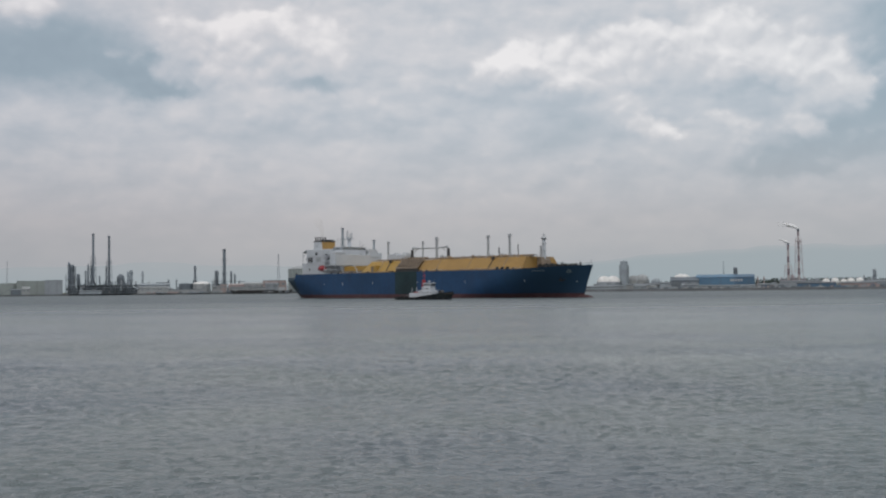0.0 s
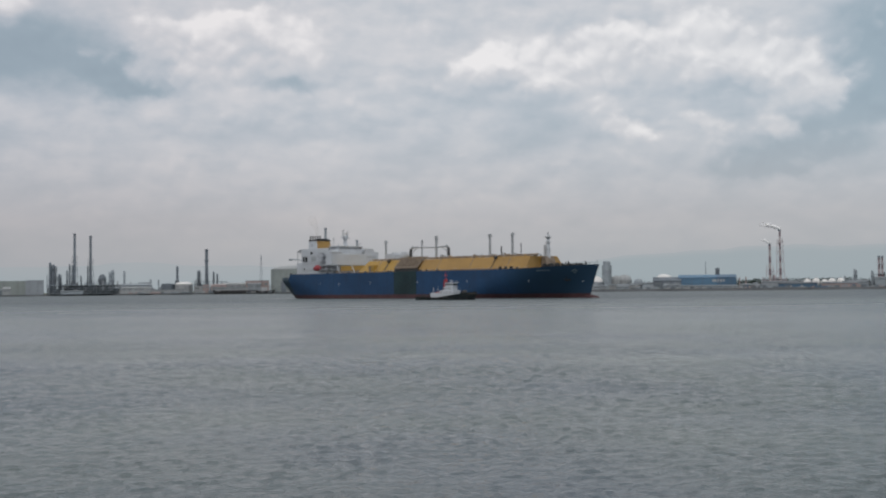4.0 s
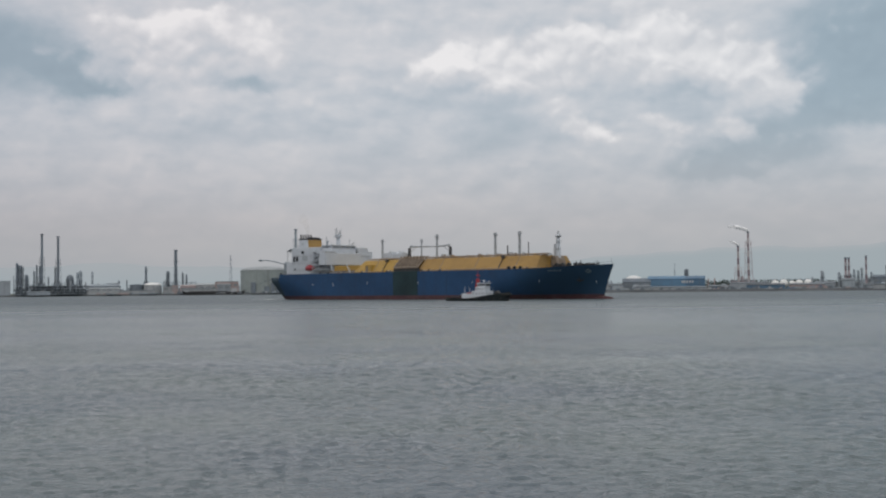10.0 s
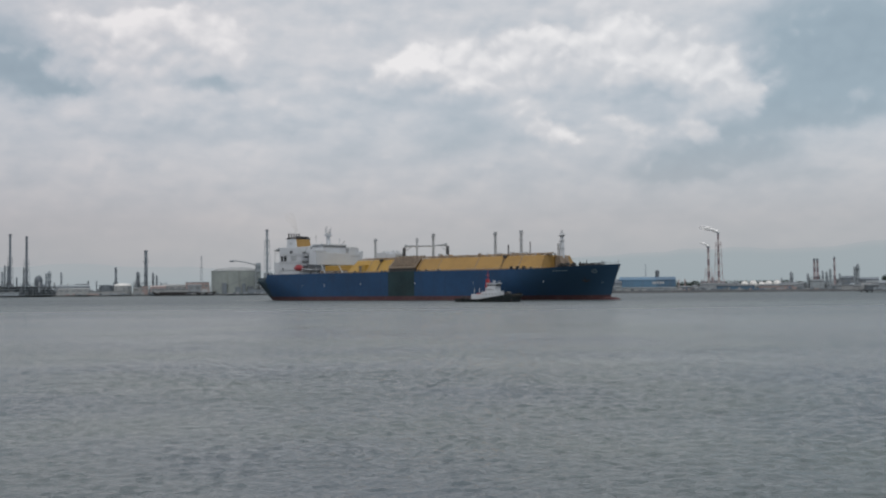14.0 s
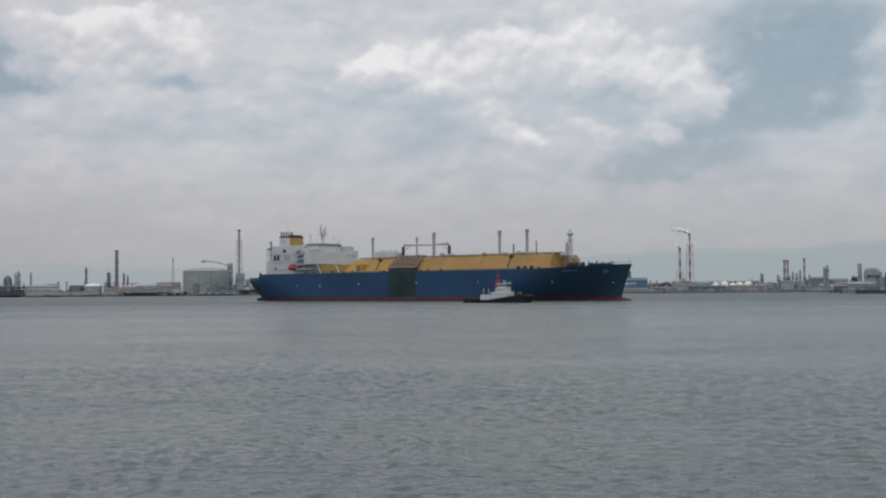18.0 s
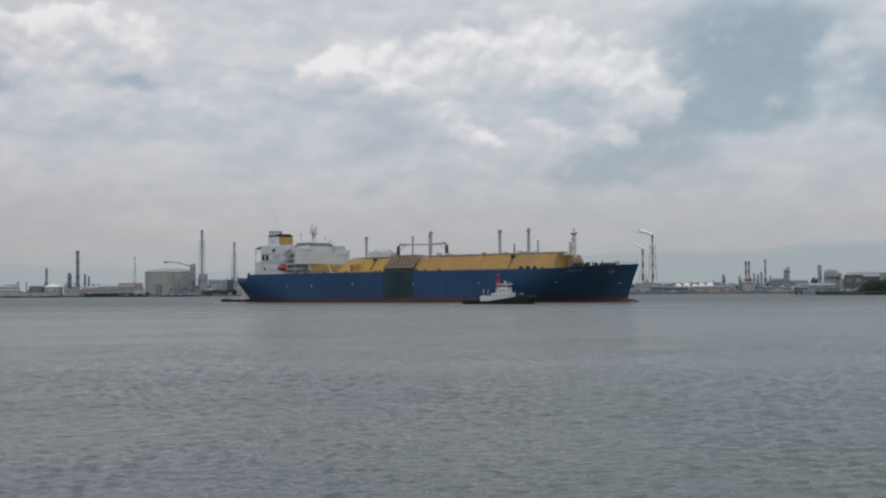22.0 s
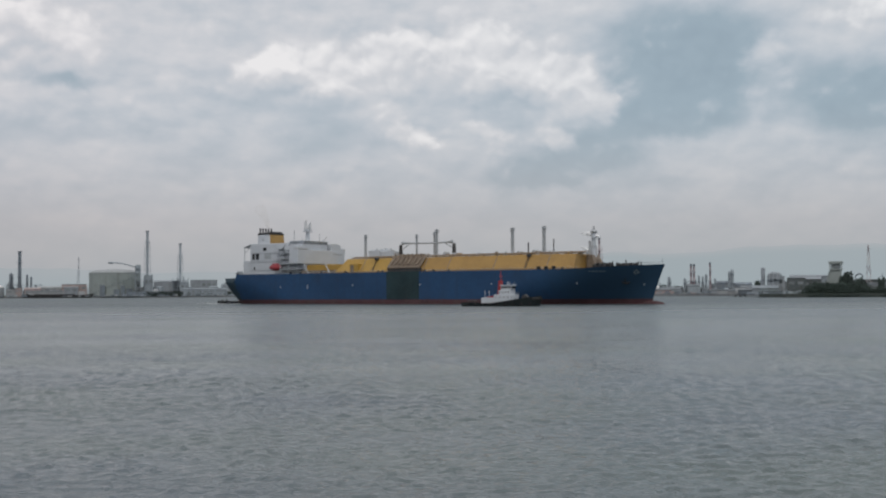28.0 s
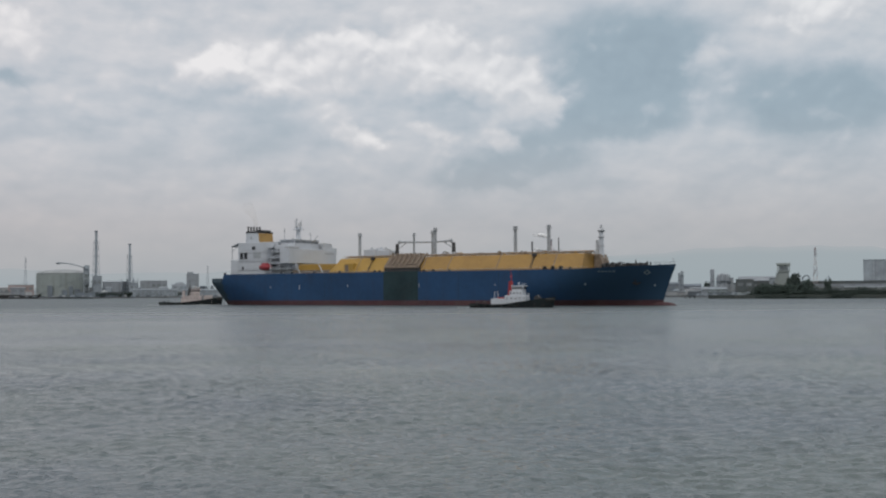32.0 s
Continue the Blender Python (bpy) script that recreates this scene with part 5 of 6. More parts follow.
            part("band", bm, ma if (n - k) % 2 else mb, root)
    else:
        bm = B()
        cyl(bm, 0, 0, z0, h, r * 1.15, r * 0.95, 14)
        part("shaft", bm, mat, root)
    bm = B()
    cyl(bm, 0, 0, h - 1.8, h + 0.3, r * 1.2, r * 1.2, 12)
    part("rim", bm, HAZED_DARK_PLANT, root)
    if frame_top:
        w = r * spread
        for sx in (-1, 1):
            for sy in (-1, 1):
                bm = B()
                rod(bm, (sx * w * 1.35, sy * w * 1.35, z0), (sx * w * 0.8, sy * w * 0.8, frame_top), 0.32, 5)
                part("frame_leg", bm, mat, root)
        k, z = 0, z0 + 8
        while z < frame_top:
            q = w * (1.35 - 0.55 * (z - z0) / (frame_top - z0))
            bm = B()
            for a, b in (((-q, -q), (q, -q)), ((q, -q), (q, q)), ((q, q), (-q, q)), ((-q, q), (-q, -q))):
                rod(bm, (*a, z), (*b, z), 0.2, 4)
            q2 = q * 0.95
            rod(bm, (-q, -q, z), (q2, -q2, min(frame_top, z + 12)), 0.14, 4)
            rod(bm, (q, -q, z), (-q2, -q2, min(frame_top, z + 12)), 0.14, 4)
            part("frame_ring", bm, mat, root)
            z += 12
    for z in ((h * 0.45, h * 0.75) if not frame_top else ()):
        bm = B()
        cyl(bm, 0, 0, z, z + 0.8, r * 1.7, r * 1.7, 12)
        part("gallery", bm, mat, root)
    return root


def column(bearing, dist, h, r, mat=None, z0=2.6):
    mat = mat or HAZED_GREY_STEEL
    root = thing("process_column", spot(bearing, dist), "slim grey refinery column with platforms", "column", "process columns")
    bm = B()
    cyl(bm, 0, 0, z0, h - r, r, r * 0.92, 12)
    ball(bm, (0, 0, h - r), r * 0.92, 10)
    part("shell", bm, mat, root)
    n = max(1, int((h - z0) / 14))
    for k in range(n):
        z = z0 + (h - z0) * (k + 1) / (n + 0.6)
        bm = B()
        cyl(bm, 0.3 * r, 0, z, z + 0.7, r * 1.55, r * 1.55, 10)
        part("platform", bm, HAZED_DARK_PLANT, root)
    bm = B()
    rod(bm, (r * 1.25, 0, z0), (r * 1.25, 0, h * 0.94), max(0.25, r * 0.16), 5)
    part("downpipe", bm, mat, root)
    return root


def tank(bearing, dist, r, h, mat, label, dome=0.0, dome_mat=None, z0=2.6, rails=True):
    root = thing("storage_tank", spot(bearing, dist + r), label, "tank", "storage tanks")
    bm = B()
    cyl(bm, 0, 0, z0, z0 + h, r, r, 40)
    part("wall", bm, mat, root)
    bm = B()
    cyl(bm, 0, 0, z0 + h - 0.1, z0 + h + 0.7, r * 1.012, r * 1.012, 40)
    part("rim", bm, mat, root)
    bm = B()
    if dome:
        for k in range(5):
            a0, a1 = k / 5 * math.pi / 2, (k + 1) / 5 * math.pi / 2
            cyl(bm, 0, 0, z0 + h + 0.6 + dome * math.sin(a0), z0 + h + 0.6 + dome * math.sin(a1), r * 0.98 * math.cos(a0), max(0.05, r * 0.98 * math.cos(a1)), 40)
    else:
        cyl(bm, 0, 0, z0 + h + 0.6, z0 + h + 1.6, r * 0.98, 0.4, 40)
    part("roof", bm, dome_mat or mat, root)
    if rails:
        bm = B()
        n = 14
        for k in range(n):
            a0, a1 = radians(200 + 140 * k / n), radians(200 + 140 * (k + 1) / n)
            box(bm, r * 1.02 * math.cos(a0) - 0.4, r * 1.02 * math.cos(a0) + 0.4, r * 1.02 * math.sin(a0) - 0.4, r * 1.02 * math.sin(a0) + 0.4, z0 + h * k / n, z0 + h * k / n + 0.4)
            rod(bm, (r * 1.03 * math.cos(a0), r * 1.03 * math.sin(a0), z0 + h * k / n), (r * 1.03 * math.cos(a1), r * 1.03 * math.sin(a1), z0 + h * (k + 1) / n), 0.2, 4)
        part("stairway", bm, HAZED_DARK_PLANT, root)
    return root


def hall(bearing, dist, w, d, h, mat, label, roof=0.0, name="industrial_hall", bays=0, doors=0, z0=2.6, roof_mat=None, windows=True):
    """A building: base z0, walls to z0 + h, low gable of the given rise along its length."""
    root = thing(name, spot(bearing, dist), label, "building", "shore buildings")
    bm = B()
    if roof:
        slab(bm, ((0, z0), (d, z0), (d, z0 + h), (d / 2, z0 + h + roof), (0, z0 + h)), "x", -w / 2, w / 2)
    else:
        box(bm, -w / 2, w / 2, 0, d, z0, z0 + h)
    wall = part("wall", bm, mat, root)
    bm = B()
    if roof:
        slab(bm, ((-0.6, z0 + h - 0.1), (d / 2, z0 + h + roof + 0.2), (d + 0.6, z0 + h - 0.1), (d + 0.6, z0 + h + 0.3), (d / 2, z0 + h + roof + 0.7), (-0.6, z0 + h + 0.3)), "x", -w / 2 - 0.5, w / 2 + 0.5)
    else:
        box(bm, -w / 2 - 0.3, w / 2 + 0.3, -0.3, d + 0.3, z0 + h, z0 + h + 0.7)
    part("roof", bm, roof_mat or (ROOF_DARK if h < 10 else mat), root)
    n = bays or max(2, int(w / 9))
    for k in range(n + 1):
        x = -w / 2 + w * k / n
        bm = B()
        box(bm, x - 0.25, x + 0.25, -0.22, 0.05, z0, z0 + h)
        part("pilaster", bm, mat, root)
    if windows and h >= 10:
        for k in range(n):
            x = -w / 2 + w * (k + 0.5) / n
            bm = B()
            box(bm, x - w / n * 0.3, x + w / n * 0.3, -0.12, 0.1, z0 + h * 0.62, z0 + h * 0.8)
            part("window", bm, GLASS_FAR, wall)
    for k in range(doors):
        x = -w / 2 + w * (k + 0.5) / doors
        bm = B()
        box(bm, x - w / doors * 0.22, x + w / doors * 0.22, -0.18, 0.1, z0, z0 + h * 0.5)
        part("door", bm, HAZED_DARK_PLANT, wall)
    return root


def plant(bearing, dist, w, h, seed, mat=None, dense=1.0):
    """A process unit: steel frame with decks, vessels and pipe runs."""
    mat = mat or HAZED_DARK_PLANT
    r = random.Random(seed)
    root = thing("process_unit", spot(bearing, dist), "grey steel process unit with decks and pipework", "plant", "process units")
    d = 14
    nx = max(2, int(w / 8))
    for k in range(nx + 1):
        x = -w / 2 + w * k / nx
        for y in (0, d):
            bm = B()
            rod(bm, (x, y, 2.6), (x, y, 2.6 + h * r.uniform(0.75, 1.0)), 0.5, 4)
            part("post", bm, mat, root)
    for z in np.arange(6.0, 2.6 + h * 0.85, 5.5):
        bm = B()
        box(bm, -w / 2, w / 2, 0, d, z, z + 0.7)
        part("deck", bm, mat, root)
    for k in range(int(w / 3.2 * dense)):
        x = r.uniform(-w / 2, w / 2)
        z = r.uniform(2.6, 2.6 + h * 0.6)
        bm = B()
        if r.random() < 0.5:
            cyl(bm, x, r.uniform(1, d - 1), z, min(2.6 + h * 1.05, z + r.uniform(5, h * 0.6)), r.uniform(0.8, 2.0), None, 8)
        else:
            box(bm, x - r.uniform(1, 3.5), x + r.uniform(1, 3.5), 1, d - 1, z, z + r.uniform(2, 5))
        part("vessel", bm, r.choice((HAZED_GREY_STEEL, HAZED_DARK_PLANT, mat, CONCRETE)), root)
    for k in range(max(2, int(h / 5))):
        bm = B()
        z = 4 + k * 4.7
        if z < h:
            rod(bm, (-w / 2, -0.8, z), (w / 2, -0.8, z), 0.45, 6)
            part("pipe_run", bm, HAZED_GREY_STEEL, root)
    return root


def lattice(bearing, dist, h, w, mat, label, bands=0, z0=2.6):
    root = thing("lattice_mast", spot(bearing, dist), label, "mast", "lattice masts")
    n = max(4, int((h - z0) / (w * 1.6)))
    for k in range(n):
        a, b = z0 + (h - z0) * k / n, z0 + (h - z0) * (k + 1) / n
        qa, qb = w / 2 * (1 - 0.8 * k / n), w / 2 * (1 - 0.8 * (k + 1) / n)
        m = mat if not bands else (DARK_RED if (n - k) % 2 else STACK_PALE)
        for sx in (-1, 1):
            for sy in (-1, 1):
                bm = B()
                rod(bm, (sx * qa, sy * qa, a), (sx * qb, sy * qb, b), max(0.22, w * 0.05), 4)
                part("leg", bm, m, root)
            bm = B()
            rod(bm, (-sx * qa, -qa, a), (sx * qb, -qb, b), max(0.14, w * 0.03), 4)
            part("brace", bm, m, root)
    bm = B()
    cyl(bm, 0, 0, h - 0.5, h + 1.5, w * 0.14, w * 0.08, 6)
    part("top_light", bm, mat, root)
    return root


def sphere_tank(bearing, dist, r):
    root = thing("spherical_tank", spot(bearing, dist), "white spherical gas tank on legs", "tank", "spherical tanks")
    c = 2.6 + r * 1.35
    bm = B()
    ball(bm, (0, 0, c), r, 20)
    part("sphere", bm, TANK_WHITE, root, "", True)
    for k in range(8):
        a = 2 * math.pi * k / 8
        bm = B()
        rod(bm, (r * math.cos(a), r * math.sin(a), 2.6), (r * math.cos(a), r * math.sin(a), c), 0.35, 5)
        part("leg", bm, PALE, root)
    bm = B()
    cyl(bm, 0, 0, c + r - 0.1, c + r + 0.8, 1.2, 1.2, 10)
    part("top_platform", bm, PALE, root)
    return root


CROWNS = []
for q in range(5):
    # an uneven crown: many small leaf tufts gathered round a few boughs, gaps between
    g = B()
    rr = random.Random(50 + q)
    boughs = [(0.55 * math.cos(2.4 * i) * rr.uniform(0.3, 1), 0.55 * math.sin(2.4 * i) * rr.uniform(0.3, 1), rr.uniform(0.25, 0.8), rr.uniform(0.26, 0.42)) for i in range(9)]
    for bx, by, bz, br in boughs:
        for _ in range(58):
            n = Vector((rr.gauss(0, 1), rr.gauss(0, 1), rr.gauss(0, 1))).normalized()
            c = Vector((bx, by, bz)) + n * br * rr.uniform(0.55, 1.05)
            t = Vector((rr.gauss(0, 1), rr.gauss(0, 1), rr.gauss(0, 1))).normalized()
            u = t.orthogonal().normalized() * rr.uniform(0.06, 0.12)
            w = t.cross(u).normalized() * rr.uniform(0.06, 0.12)
            vs = [g.verts.new(c + p) for p in (u, w, -u, -w, t * 0.06)]
            for i in range(4):
                g.faces.new((vs[i], vs[(i + 1) % 4], vs[4]))
            g.faces.new(vs[3::-1])
    me = bpy.data.meshes.new("crown")
    g.to_mesh(me)
    g.free()
    me.materials.append(LEAF)
    CROWNS.append(me)


def tree(bearing, dist, h, w, seed, z0=3.0):
    r = random.Random(seed)
    root = thing("tree", spot(bearing, dist, z0), "dark green broad-leaved tree on the embankment", "tree", "shore trees")
    bm = B()
    rod(bm, (0, 0, 0), (r.uniform(-0.3, 0.3), 0, h * 0.6), h * 0.035, 7, h * 0.02)
    part("trunk", bm, BARK, root)
    for k in range(5):
        a = r.uniform(0, 6.28)
        bm = B()
        rod(bm, (0, 0, h * r.uniform(0.22, 0.42)), (w * 0.36 * math.cos(a), w * 0.36 * math.sin(a), h * r.uniform(0.55, 0.85)), h * 0.016, 5, h * 0.006)
        part("limb", bm, BARK, root)
    ob = new("crown", r.choice(CROWNS))
    ob.parent = root
    ob["kind"] = "stuff"
    ob.matrix_local = Matrix.LocRotScale((0, 0, h * 0.1), Euler((0, 0, r.uniform(0, 6))), (w * 0.6, w * 0.6, h * 0.85))
    return root


def bush_row(bearing0, bearing1, dist, h, n, seed, z0=3.0):
    r = random.Random(seed)
    mid = (bearing0 + bearing1) / 2
    half_w = math.tan(radians((bearing1 - bearing0) / 2)) * dist
    me = bpy.data.meshes.new("shrubs")
    g = B()
    for _ in range(n):
        x, y, s = r.uniform(-half_w, half_w), r.uniform(0, 8), r.uniform(0.5, 1.1) * h
        for _ in range(64):
            c = Vector((x + r.gauss(0, s * 0.5), y + r.gauss(0, s * 0.4), min(1.1, abs(r.gauss(0.4, 0.35))) * s))
            u = Vector((r.gauss(0, 1), r.gauss(0, 1), r.gauss(0, 1))).normalized() * s * r.uniform(0.05, 0.12)
            w = u.orthogonal().normalized() * s * r.uniform(0.05, 0.12)
            vs = [g.verts.new(c + p) for p in (u, w, -u, -w, u.cross(w).normalized() * s * 0.09)]
            for i in range(4):
                g.faces.new((vs[i], vs[(i + 1) % 4], vs[4]))
    g.to_mesh(me)
    g.free()
    me.materials.append(LEAF)
    ob = new("shrubs", me)
    ob.matrix_world = spot(mid, dist, z0)
    return tagged(ob, "dark green shrubs along the embankment", "shrubs", kind="stuff")


# refinery on the western shore
WEST = 2160.0
chimney(-18.528, WEST, 110.1, 2.1, HAZED_DARK_PLANT, "tall dark steel chimney with a guy frame", (), 70)
chimney(-17.808, WEST, 106.2, 2.1, HAZED_DARK_PLANT, "tall dark steel chimney with a guy frame", (), 66)
chimney(-12.419, WEST, 81.8, 2.9, HAZED_DARK_PLANT, "dark brown chimney over a process unit")
chimney(-6.666, WEST - 120, 113.5, 2.2, HAZED_GREY_STEEL, "grey chimney inside a slim steel frame", (), 96)
chimney(-5.125, WEST - 120, 92.2, 2.0, HAZED_GREY_STEEL, "grey chimney inside a slim steel frame", (), 74)
column(-18.873, WEST, 45.6, 1.6)
column(-18.758, WEST, 56.7, 1.3, HAZED_DARK_PLANT)
column(-18.617, WEST, 54.6, 1.2, HAZED_DARK_PLANT)
column(-17.937, WEST, 52.5, 1.3, HAZED_DARK_PLANT)
column(-18.246, WEST, 35.4, 1.1, HAZED_DARK_PLANT)
column(-16.940, WEST, 43.1, 2.1)
column(-16.810, WEST, 46.1, 2.4)
column(-16.275, WEST, 44.0, 1.5)
column(-15.065, WEST, 28.3, 1.5)
column(-14.694, WEST, 28.2, 1.0)
column(-13.815, WEST, 52.6, 1.8, HAZED_DARK_PLANT)
tank(-13.815, WEST - 10, 4.2, 17, HAZED_DARK_PLANT, "dark conical column skirt", 8, None, 2.6, False)
column(-12.796, WEST, 44.1, 2.9, HAZED_DARK_PLANT)
column(-12.095, WEST, 41.8, 1.6, HAZED_DARK_PLANT)
column(-11.920, WEST, 37.6, 1.4, HAZED_DARK_PLANT)
column(-19.622, WEST, 59.8, 2.2, HAZED_DARK_PLANT)
column(-19.470, WEST, 55.8, 4.0, HAZED_DARK_PLANT)
column(-19.216, WEST, 39.6, 2.6, HAZED_DARK_PLANT)
lattice(-22.348, WEST, 60.1, 4.0, PALE, "pale thin lattice mast")
lattice(-9.81, WEST - 60, 68.5, 6.0, HAZED_DARK_PLANT, "thin grey lattice mast with a light")
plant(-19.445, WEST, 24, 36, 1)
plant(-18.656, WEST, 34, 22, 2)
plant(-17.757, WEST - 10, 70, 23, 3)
plant(-17.239, WEST - 30, 40, 16, 4, HAZED_GREY_STEEL)
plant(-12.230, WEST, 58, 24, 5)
tank(-17.278, WEST + 10, 7.0, 26, HAZED_DARK_PLANT, "dark domed process vessel", 9)
tank(-22.213, WEST - 60, 17, 19, HAZED_TANK_GREEN, "dull grey-green storage tank")
hall(-21.276, WEST - 60, 48, 40, 23, HAZED_TANK_GREEN, "grey-green windowless warehouse with flat roof", 0, windows=False)
hall(-20.303, WEST - 66, 29, 30, 24, PALE, "pale grey storage block beside the warehouse", 0, windows=False)
hall(-21.968, WEST - 95, 16, 12, 8, HAZED_DARK_PLANT, "low dark quay shed", 1)
hall(-21.524, WEST - 95, 12, 12, 10, CONCRETE, "small pale quay shed", 3)
plant(-18.246, WEST - 40, 60, 20, 61)
plant(-17.317, WEST - 45, 56, 21, 62)
plant(-19.318, WEST - 30, 24, 22, 63)
plant(-16.589, WEST - 50, 30, 15, 64)
hall(-17.886, WEST - 30, 84, 14, 15, HAZED_DARK_PLANT, "dark grey process hall behind pipework", 0, bays=14)
hall(-18.656, WEST - 96, 36, 12, 5, HAZED_GREY_STEEL, "low grey quay shed", 1)
hall(-15.750, WEST - 60, 56, 30, 15, HAZED_GREY_STEEL, "long grey warehouse with low roof", 2)
hall(-15.671, WEST - 90, 60, 20, 7, CONCRETE, "low pale quay shed in haze", 1.5)
hall(-15.329, WEST - 20, 22, 14, 19, PALE, "pale box building with white roof", 0)
tank(-14.242, WEST - 60, 12, 16, HAZED_DARK_PLANT, "dark storage tank behind the quay")
tank(-13.494, WEST - 70, 15.5, 15, CONCRETE, "pale tank with white domed roof", 4.5, TANK_WHITE)
hall(-14.215, WEST - 110, 60, 16, 6, CONCRETE, "low concrete quay shed in haze")
hall(-12.716, WEST - 80, 22, 16, 12, CONCRETE, "pale concrete works building")
hall(-12.446, WEST - 90, 10, 14, 14, SALMON, "salmon clad works building")
hall(-11.852, WEST - 90, 26, 18, 13, SALMON, "salmon clad works building with low roof", 1.5)
hall(-11.038, WEST - 80, 44, 22, 15, CONCRETE, "pale works building on the quay", 2)
hall(-10.001, WEST - 100, 40, 24, 20, SALMON, "salmon and rust coloured works building", 0, roof_mat=HAZED_DARK_PLANT)
hall(-10.138, WEST - 110, 22, 18, 15, PALE, "pale works building on the quay", 1)
hall(-11.317, WEST - 110, 60, 14, 8, CONCRETE, "low pale quay shed in haze", 1)
hall(-15.725, WEST - 95, 50, 14, 10, CONCRETE, "low concrete quay shed in haze", 1)

# barge along the quay
barge = thing("barge", spot(-10.656, 2010), "long dark barge moored at the quay", "barge")
bm = B()
slab(bm, ((-52, 6.5), (-47, -0.5), (48, -0.5), (53, 5.5), (53, 7), (44, 5.4), (-44, 5.0), (-50, 7.5)), "y", -6, 6)
part("hull", bm, BLACK, barge)
bm = B()
box(bm, 30, 40, -4, 4, 5, 11, 0.2)
part("deckhouse", bm, WHITE_OLD, barge)
bm = B()
box(bm, -40, 24, -4.5, 4.5, 5.0, 6.6, 0.3)
part("hatch_cover", bm, DARK_STEEL, barge)

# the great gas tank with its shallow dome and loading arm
big = tank(-8.16, WEST - 170, 41.8, 38.5, HAZED_TANK_GREEN, "huge grey-green concrete gas tank with pale domed roof", 6.5, CONCRETE)
for x, z0, z1, w in ((-22, 2.6, 21, 8), (3, 2.6, 14, 9), (14, 2.6, 20, 6), (26, 2.6, 15, 10)):
    bm = B()
    box(bm, 0.9 * x - w / 2, 0.9 * x + w / 2, -42.9, -34, z0, z1)
    part("buttress", bm, HAZED_DARK_PLANT, big)
for k in range(20):
    a = radians(190 + 160 * k / 19)
    bm = B()
    box(bm, -0.5, 0.5, -0.12, 0.12, 2.6, 41)
    bm.transform(pose(41.9 * math.cos(a), 41.9 * math.sin(a), 0, 0, 0, math.degrees(a) + 90))
    part("rib", bm, HAZED_TANK_GREEN, big)
pump = thing("pump_tower", spot(-7.098, WEST - 190), "grey steel pump tower with a long pipe arm", "tower")
for x in (-4, 4):
    for y in (-4, 4):
        bm = B()
        rod(bm, (x, y, 2.6), (x, y, 52), 0.8, 5)
        part("post", bm, HAZED_GREY_STEEL, pump)
for z in range(8, 53, 8):
    bm = B()
    box(bm, -5, 5, -5, 5, z, z + 0.9)
    part("deck", bm, HAZED_GREY_STEEL, pump)
bm = B()
box(bm, -3.5, 4.5, -3, 3, 41, 54)
part("machine_room", bm, HAZED_GREY_STEEL, pump)
bm = B()
for k in range(8):
    a, b = k / 8, (k + 1) / 8
    rod(bm, (-3 - 40 * a, 0, 50 + 7.5 * math.sin(a * 1.7)), (-3 - 40 * b, 0, 50 + 7.5 * math.sin(b * 1.7)), 0.9, 6)
part("pipe_arm", bm, HAZED_GREY_STEEL, pump)
bm = B()
ball(bm, (-43.5, 0, 57.2), 1.8, 10, (2.4, 1, 1))
part("arm_head", bm, HAZED_GREY_STEEL, pump)
plant(-6.828, WEST - 150, 22, 30, 7, HAZED_GREY_STEEL)
hall(-6.608, WEST - 170, 14, 16, 34, HAZED_GREY_STEEL, "grey tower-like plant building", 0)
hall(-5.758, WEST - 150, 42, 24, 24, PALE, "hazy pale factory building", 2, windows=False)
plant(-5.12, WEST - 160, 26, 30, 8, HAZED_GREY_STEEL)
hall(-4.926, WEST - 190, 14, 12, 22, HAZED_GREY_STEEL, "grey plant building on the shore")
hall(-5.499, WEST - 220, 140, 10, 7, HAZED_DARK_PLANT, "long low dark quay building", 0, bays=14)
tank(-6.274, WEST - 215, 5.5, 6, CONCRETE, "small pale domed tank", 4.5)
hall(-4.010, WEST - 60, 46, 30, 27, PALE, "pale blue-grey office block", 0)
hall(-3.931, WEST - 230, 70, 14, 11, HAZED_GREY_STEEL, "low grey quay shed in haze", 1)
tank(-2.794, WEST - 100, 13, 14, HAZED_GREY_STEEL, "hazy grey domed tank", 10)
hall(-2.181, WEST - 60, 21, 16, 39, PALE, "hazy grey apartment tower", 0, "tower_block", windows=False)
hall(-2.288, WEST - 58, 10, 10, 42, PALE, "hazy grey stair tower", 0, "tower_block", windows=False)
lattice(-1.472, WEST - 60, 55.1, 5, HAZED_DARK_PLANT, "dark slim lattice mast")
hall(-1.807, WEST - 225, 60, 14, 10, HAZED_GREY_STEEL, "low grey quay shed in haze", 1)

# harbour front on the far shore
FAR = 1470.0
NEAR = 1100.0
tank(6.176, FAR, 9.0, 9.0, PALE, "pale tank with white domed roof", 7.5, TANK_WHITE)
tank(6.614, FAR, 9.6, 9.0, PALE, "pale tank with white domed roof", 7.5, TANK_WHITE)
hall(6.450, FAR - 8, 34, 10, 4, PALE, "long pale shed before the domed tanks", 1)
hall(7.160, FAR + 10, 11.5, 12, 30, HAZED_GREY_STEEL, "grey concrete silo tower", 0, "tower_block", windows=False)
tank(7.160, FAR + 5, 4.6, 34, HAZED_GREY_STEEL, "round grey silo head", 2, None, 2.6, False)
tank(7.623, FAR + 20, 8.5, 11, CONCRETE, "hazy grey domed tank", 6)
tank(8.003, FAR + 20, 9.5, 11, CONCRETE, "hazy grey domed tank", 7)
